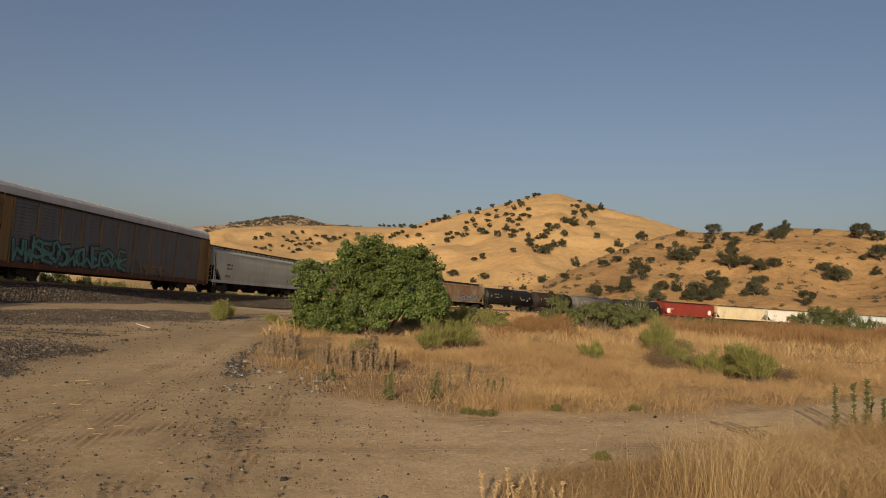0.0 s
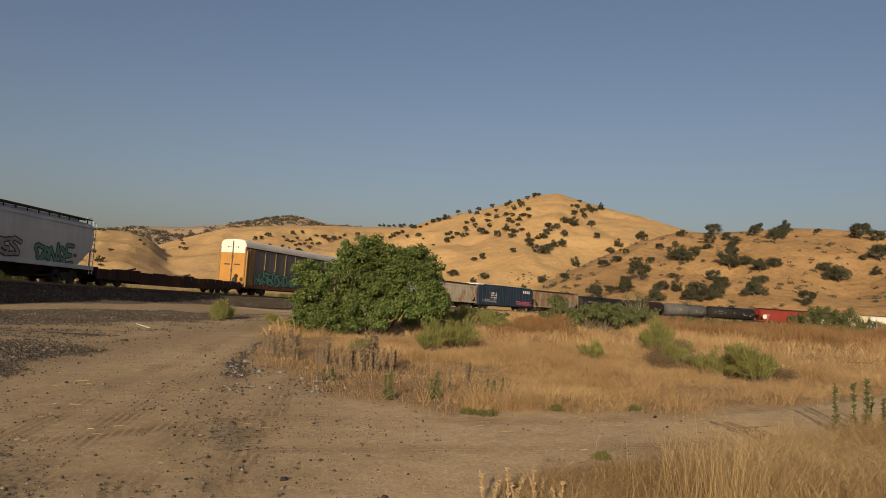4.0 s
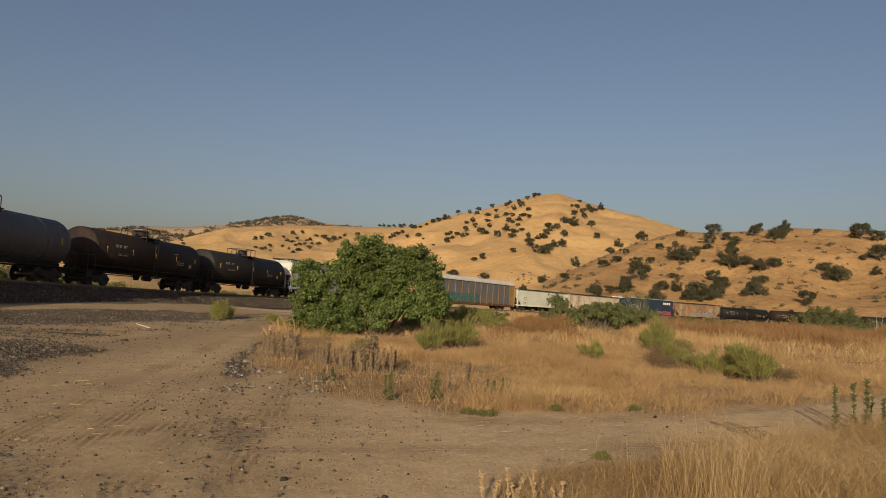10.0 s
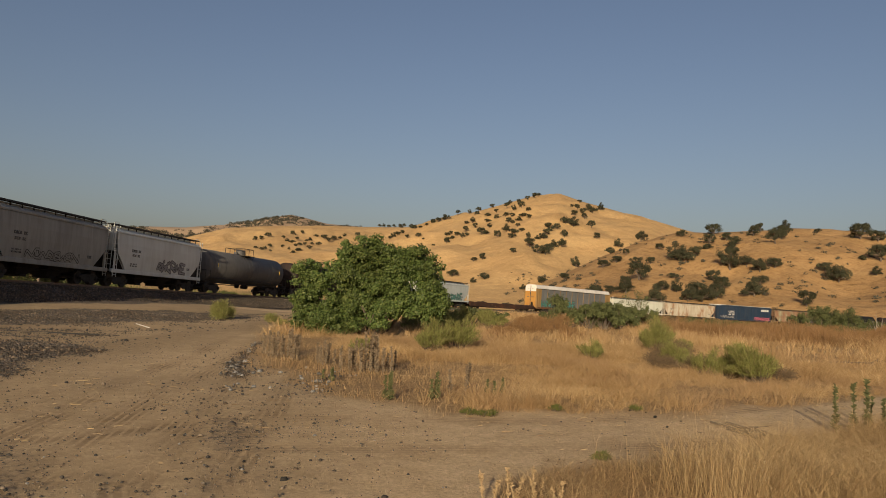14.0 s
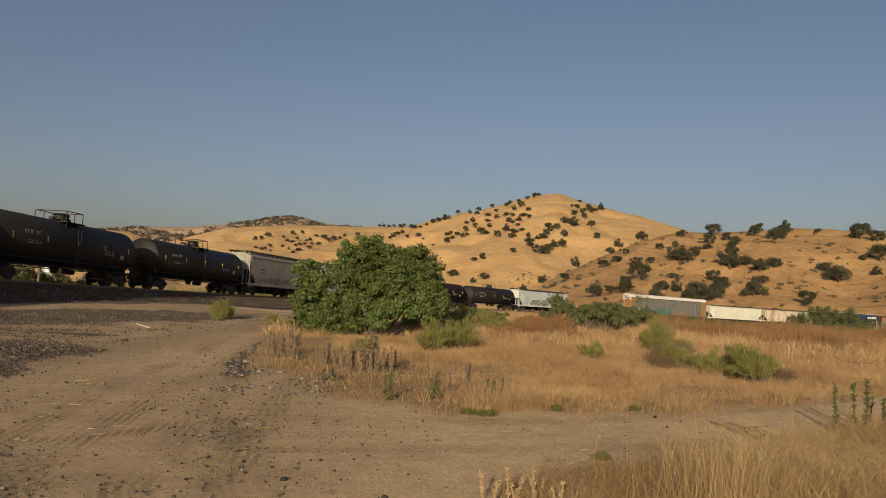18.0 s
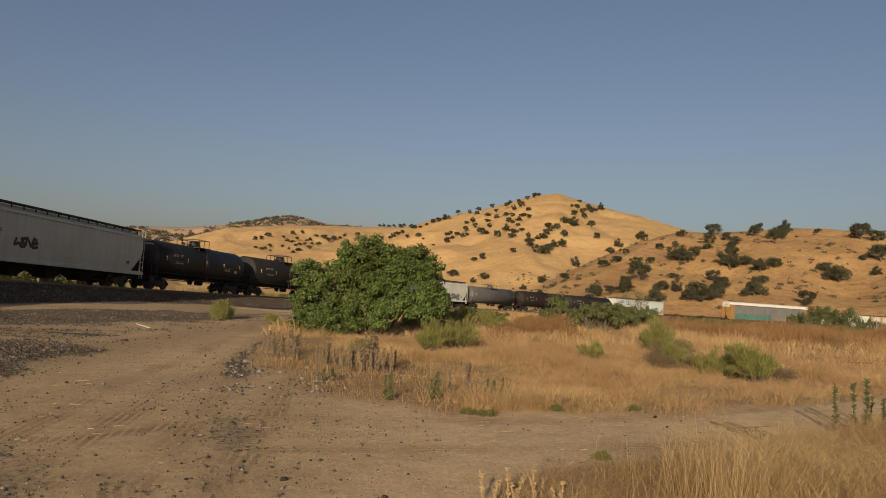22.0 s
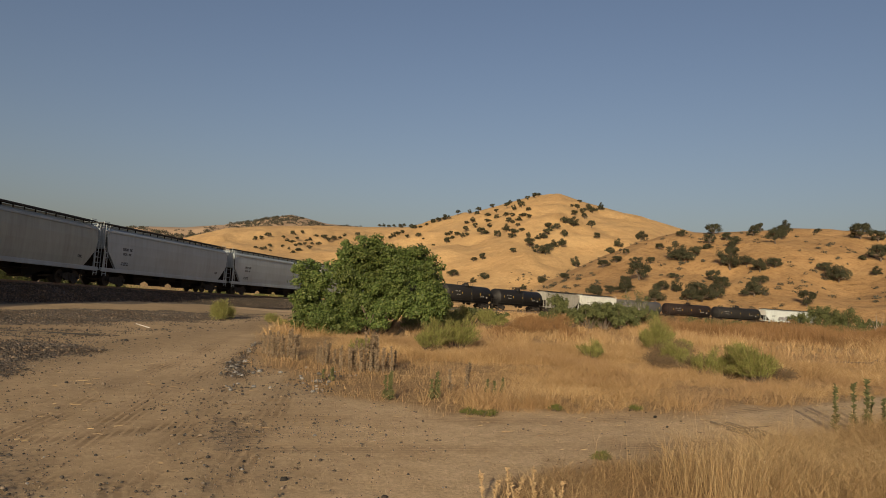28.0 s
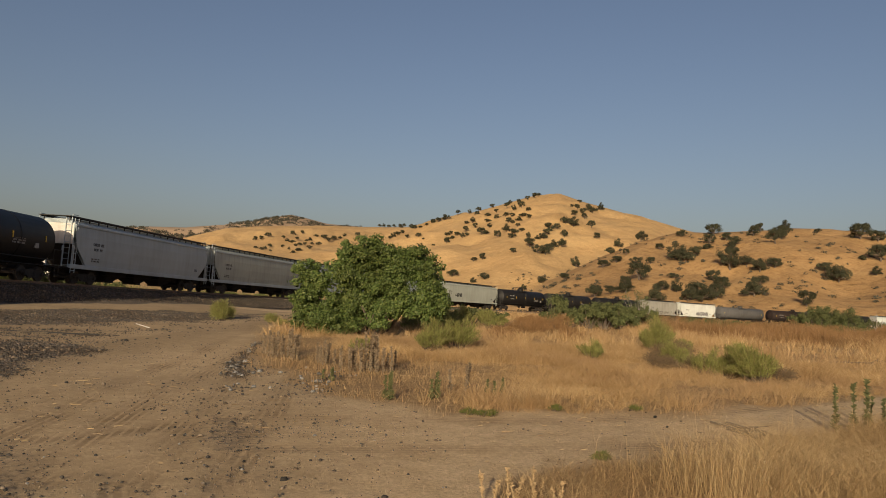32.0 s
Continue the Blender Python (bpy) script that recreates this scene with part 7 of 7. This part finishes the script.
small_things()
place_oaks([
    ([118, 433, 7.3, 137, 571, 7.6, 137, 419, 5.7, 155, 418, 8.7, 146, 399, 6.2, 119, 400, 4.1, 141, 388, 4.0, 117, 366, 10.6, 120, 360, 9.9, 128, 369, 5.7, 156, 401, 4.9, 152, 381, 8.0, 141, 355, 7.5, 135, 343, 11.4, 142, 340, 6.0, 171, 401, 7.1, 181, 417, 5.9, 168, 369, 9.2, 181, 390, 9.1, 191, 406, 8.0, 208, 404, 3.0, 218, 380, 11.4, 225, 376, 7.1, 205, 341, 9.7, 198, 343, 3.2, 191, 320, 4.2, 173, 318, 11.8, 172, 328, 5.4, 138, 275, 8.0, 151, 331, 5.3, 144, 330, 7.0],
     'dark green valley oak on the near brown hill'),
    ([127, 297, 9.5, 135, 309, 4.9, 119, 311, 7.0, 123, 331, 6.3, 104, 296, 7.6, 110, 293, 8.2, 99, 307, 5.8, 93, 309, 6.3, 89, 329, 10.5, 98, 369, 4.3, 103, 361, 3.7, 77, 304, 6.1, 84, 287, 7.3, 105, 331, 3.4, 92, 385, 4.5, 99, 393, 3.3, 65, 386, 4.5, 60, 439, 5.0, 92, 504, 7.5, 65, 310, 8.3, 72, 309, 4.1, 80, 317, 5.8, 84, 380, 4.4, 98, 427, 5.0, 48, 428, 3.5, 104, 290, 7.0, 98, 290, 6.0],
     'dark green oak at the foot of the near hill'),
    ([123, 582, 5.8, 127, 626, 7.3, 96, 579, 6.7, 111, 621, 9.2, 104, 622, 9.2, 123, 688, 6.8, 138, 724, 7.2, 134, 734, 6.1, 160, 805, 8.0, 177, 822, 9.6, 160, 785, 10.4, 134, 694, 5.8, 129, 735, 3.6, 150, 807, 4.0, 90, 553, 8.2, 83, 547, 6.3, 78, 538, 7.1, 74, 525, 6.9, 68, 523, 7.7, 65, 546, 8.9, 67, 573, 5.6, 73, 565, 3.7, 78, 568, 6.5, 82, 578, 5.7, 87, 592, 4.9, 93, 598, 5.9, 87, 606, 5.0, 54, 625, 8.2, 58, 599, 5.9, 55, 585, 4.8, 45, 611, 8.0],
     'small dark oak on the golden hill'),
    ([34, 649, 7.4, 38, 649, 4.2, 43, 685, 4.5, 64, 598, 3.9, 50, 519, 4.2, 28, 517, 5.9, 22, 514, 3.4, 27, 467, 5.3, 20, 462, 3.8, 7, 482, 6.3, -12, 792, 5.3, -6, 783, 4.8, 1, 783, 5.6, 15, 811, 5.4, 28, 806, 5.4, 43, 919, 8.1, 60, 918, 6.6, 54, 762, 4.2, 69, 808, 6.3, 82, 911, 6.1, 68, 712, 5.9, 90, 883, 5.9, 75, 712, 7.9, 100, 882, 5.9, 109, 886, 8.4, 116, 902, 5.0, 29, 737, 5.3, 23, 737, 4.5, 34, 759, 5.5, 30, 702, 5.8, 21, 694, 5.8],
     "small dark oak on the hill's shoulder"),
    ([21, 658, 3.6, 17, 658, 4.4, 13, 678, 4.5, 8, 670, 4.4, 3, 658, 6.6, 3, 690, 3.8, 45, 754, 5.0, 53, 731, 4.9, 44, 731, 4.1, 60, 709, 5.1, 65, 696, 4.6, 60, 679, 6.0, 63, 667, 4.4, 69, 670, 5.2, 74, 682, 5.3, 80, 694, 4.3, 75, 642, 4.6, 63, 620, 3.4],
     'small dark oak in a grove on the hill'),
    ([-354, 650, 4.4, -354, 655, 4.4, -351, 656, 3.8, -348, 659, 4.4, -365, 699, 4.6, -366, 710, 4.1, -383, 751, 4.3, -380, 755, 4.4, -383, 770, 3.8, -379, 771, 4.4, -366, 754, 3.7, -363, 757, 3.7, -356, 752, 3.7, -347, 743, 3.6, -333, 649, 4.8, -330, 618, 4.6, -330, 625, 3.6, -318, 611, 3, -315, 614, 3, -312, 617, 3.6, -308, 623, 3.1, -303, 624, 3.1, -313, 648, 4.8, -322, 608, 3, -323, 602, 5, -304, 576, 2.9, -317, 607, 3, -328, 604, 4.6, -334, 608, 4.1, -357, 641, 4.9],
     'distant dark oak on the crest of a golden hill'),
    ([-341, 609, 4.6, -279, 540, 4, -276, 540, 4, -275, 547, 4.1, -273, 550, 3.6, -272, 556, 2.7, -267, 558, 4.1, -265, 519, 4.3, -276, 536, 3.1, -280, 533, 3.5, -288, 537, 4, -270, 535, 2.2, -259, 524, 2.1, -247, 526, 5.1, -242, 517, 2.5, -265, 582, 2.8, -304, 561, 3.8, -317, 574, 4.8, -319, 572, 4.8, -295, 537, 4.1],
     'distant dark oak on a golden slope'),
    ([-337, 937, 3.7, -297, 832, 3.9, -281, 795, 4.3, -289, 801, 3.8, -365, 1016, 4, -291, 709, 2.8, -298, 717, 2.9, -225, 871, 6.8, -217, 868, 5.8, -212, 880, 6.8, -192, 874, 4.3, -185, 862, 4.3, -179, 860, 5.2, -194, 937, 7.2, -175, 871, 4.3, -185, 954, 5.8, -166, 884, 3.4, -163, 890, 4.9, -161, 921, 5, -148, 903, 6.9, -142, 900, 5.9, -138, 915, 7, -132, 931, 4.1, -130, 954, 5.2, -147, 858, 6.6, -157, 872, 3.8, -160, 842, 4.2, -161, 819, 4.1, -165, 816, 4, -163, 772, 3.4],
     'dark oak in a row on the rolling golden hill'),
    ([-152, 767, 5.9, -156, 758, 3.8, -142, 776, 4.7, -178, 807, 4, -192, 807, 4.5, -192, 787, 3.9, -202, 786, 3.5, -194, 780, 3.9, -182, 769, 2.6, -113, 956, 5.2, -56, 766, 4.1, -53, 769, 5.8, -49, 770, 5.8, -44, 771, 5.4, -35, 699, 4.2, -24, 695, 4.9, -19, 689, 2.2, -20, 656, 5, -9, 659, 2.5, 3, 659, 5.7, 4, 690, 3.7, 7, 693, 3.7, -104, 1174, 5.7, -98, 1182, 5.8, -87, 1154, 5.6, -80, 1167, 5.7, -71, 1175, 6.3, -65, 1184, 6.4, -38, 847, 6.4, -32, 801, 5.2, -25, 791, 3.4, -19, 788, 3.8, -12, 780, 4.2, -6, 781, 4.6, 0, 781, 4.2, 5, 784, 3.4, -133, 1162, 3.2, -216, 1614, 3.5],
     'small dark oak on the far golden ridge'),
])
motions()
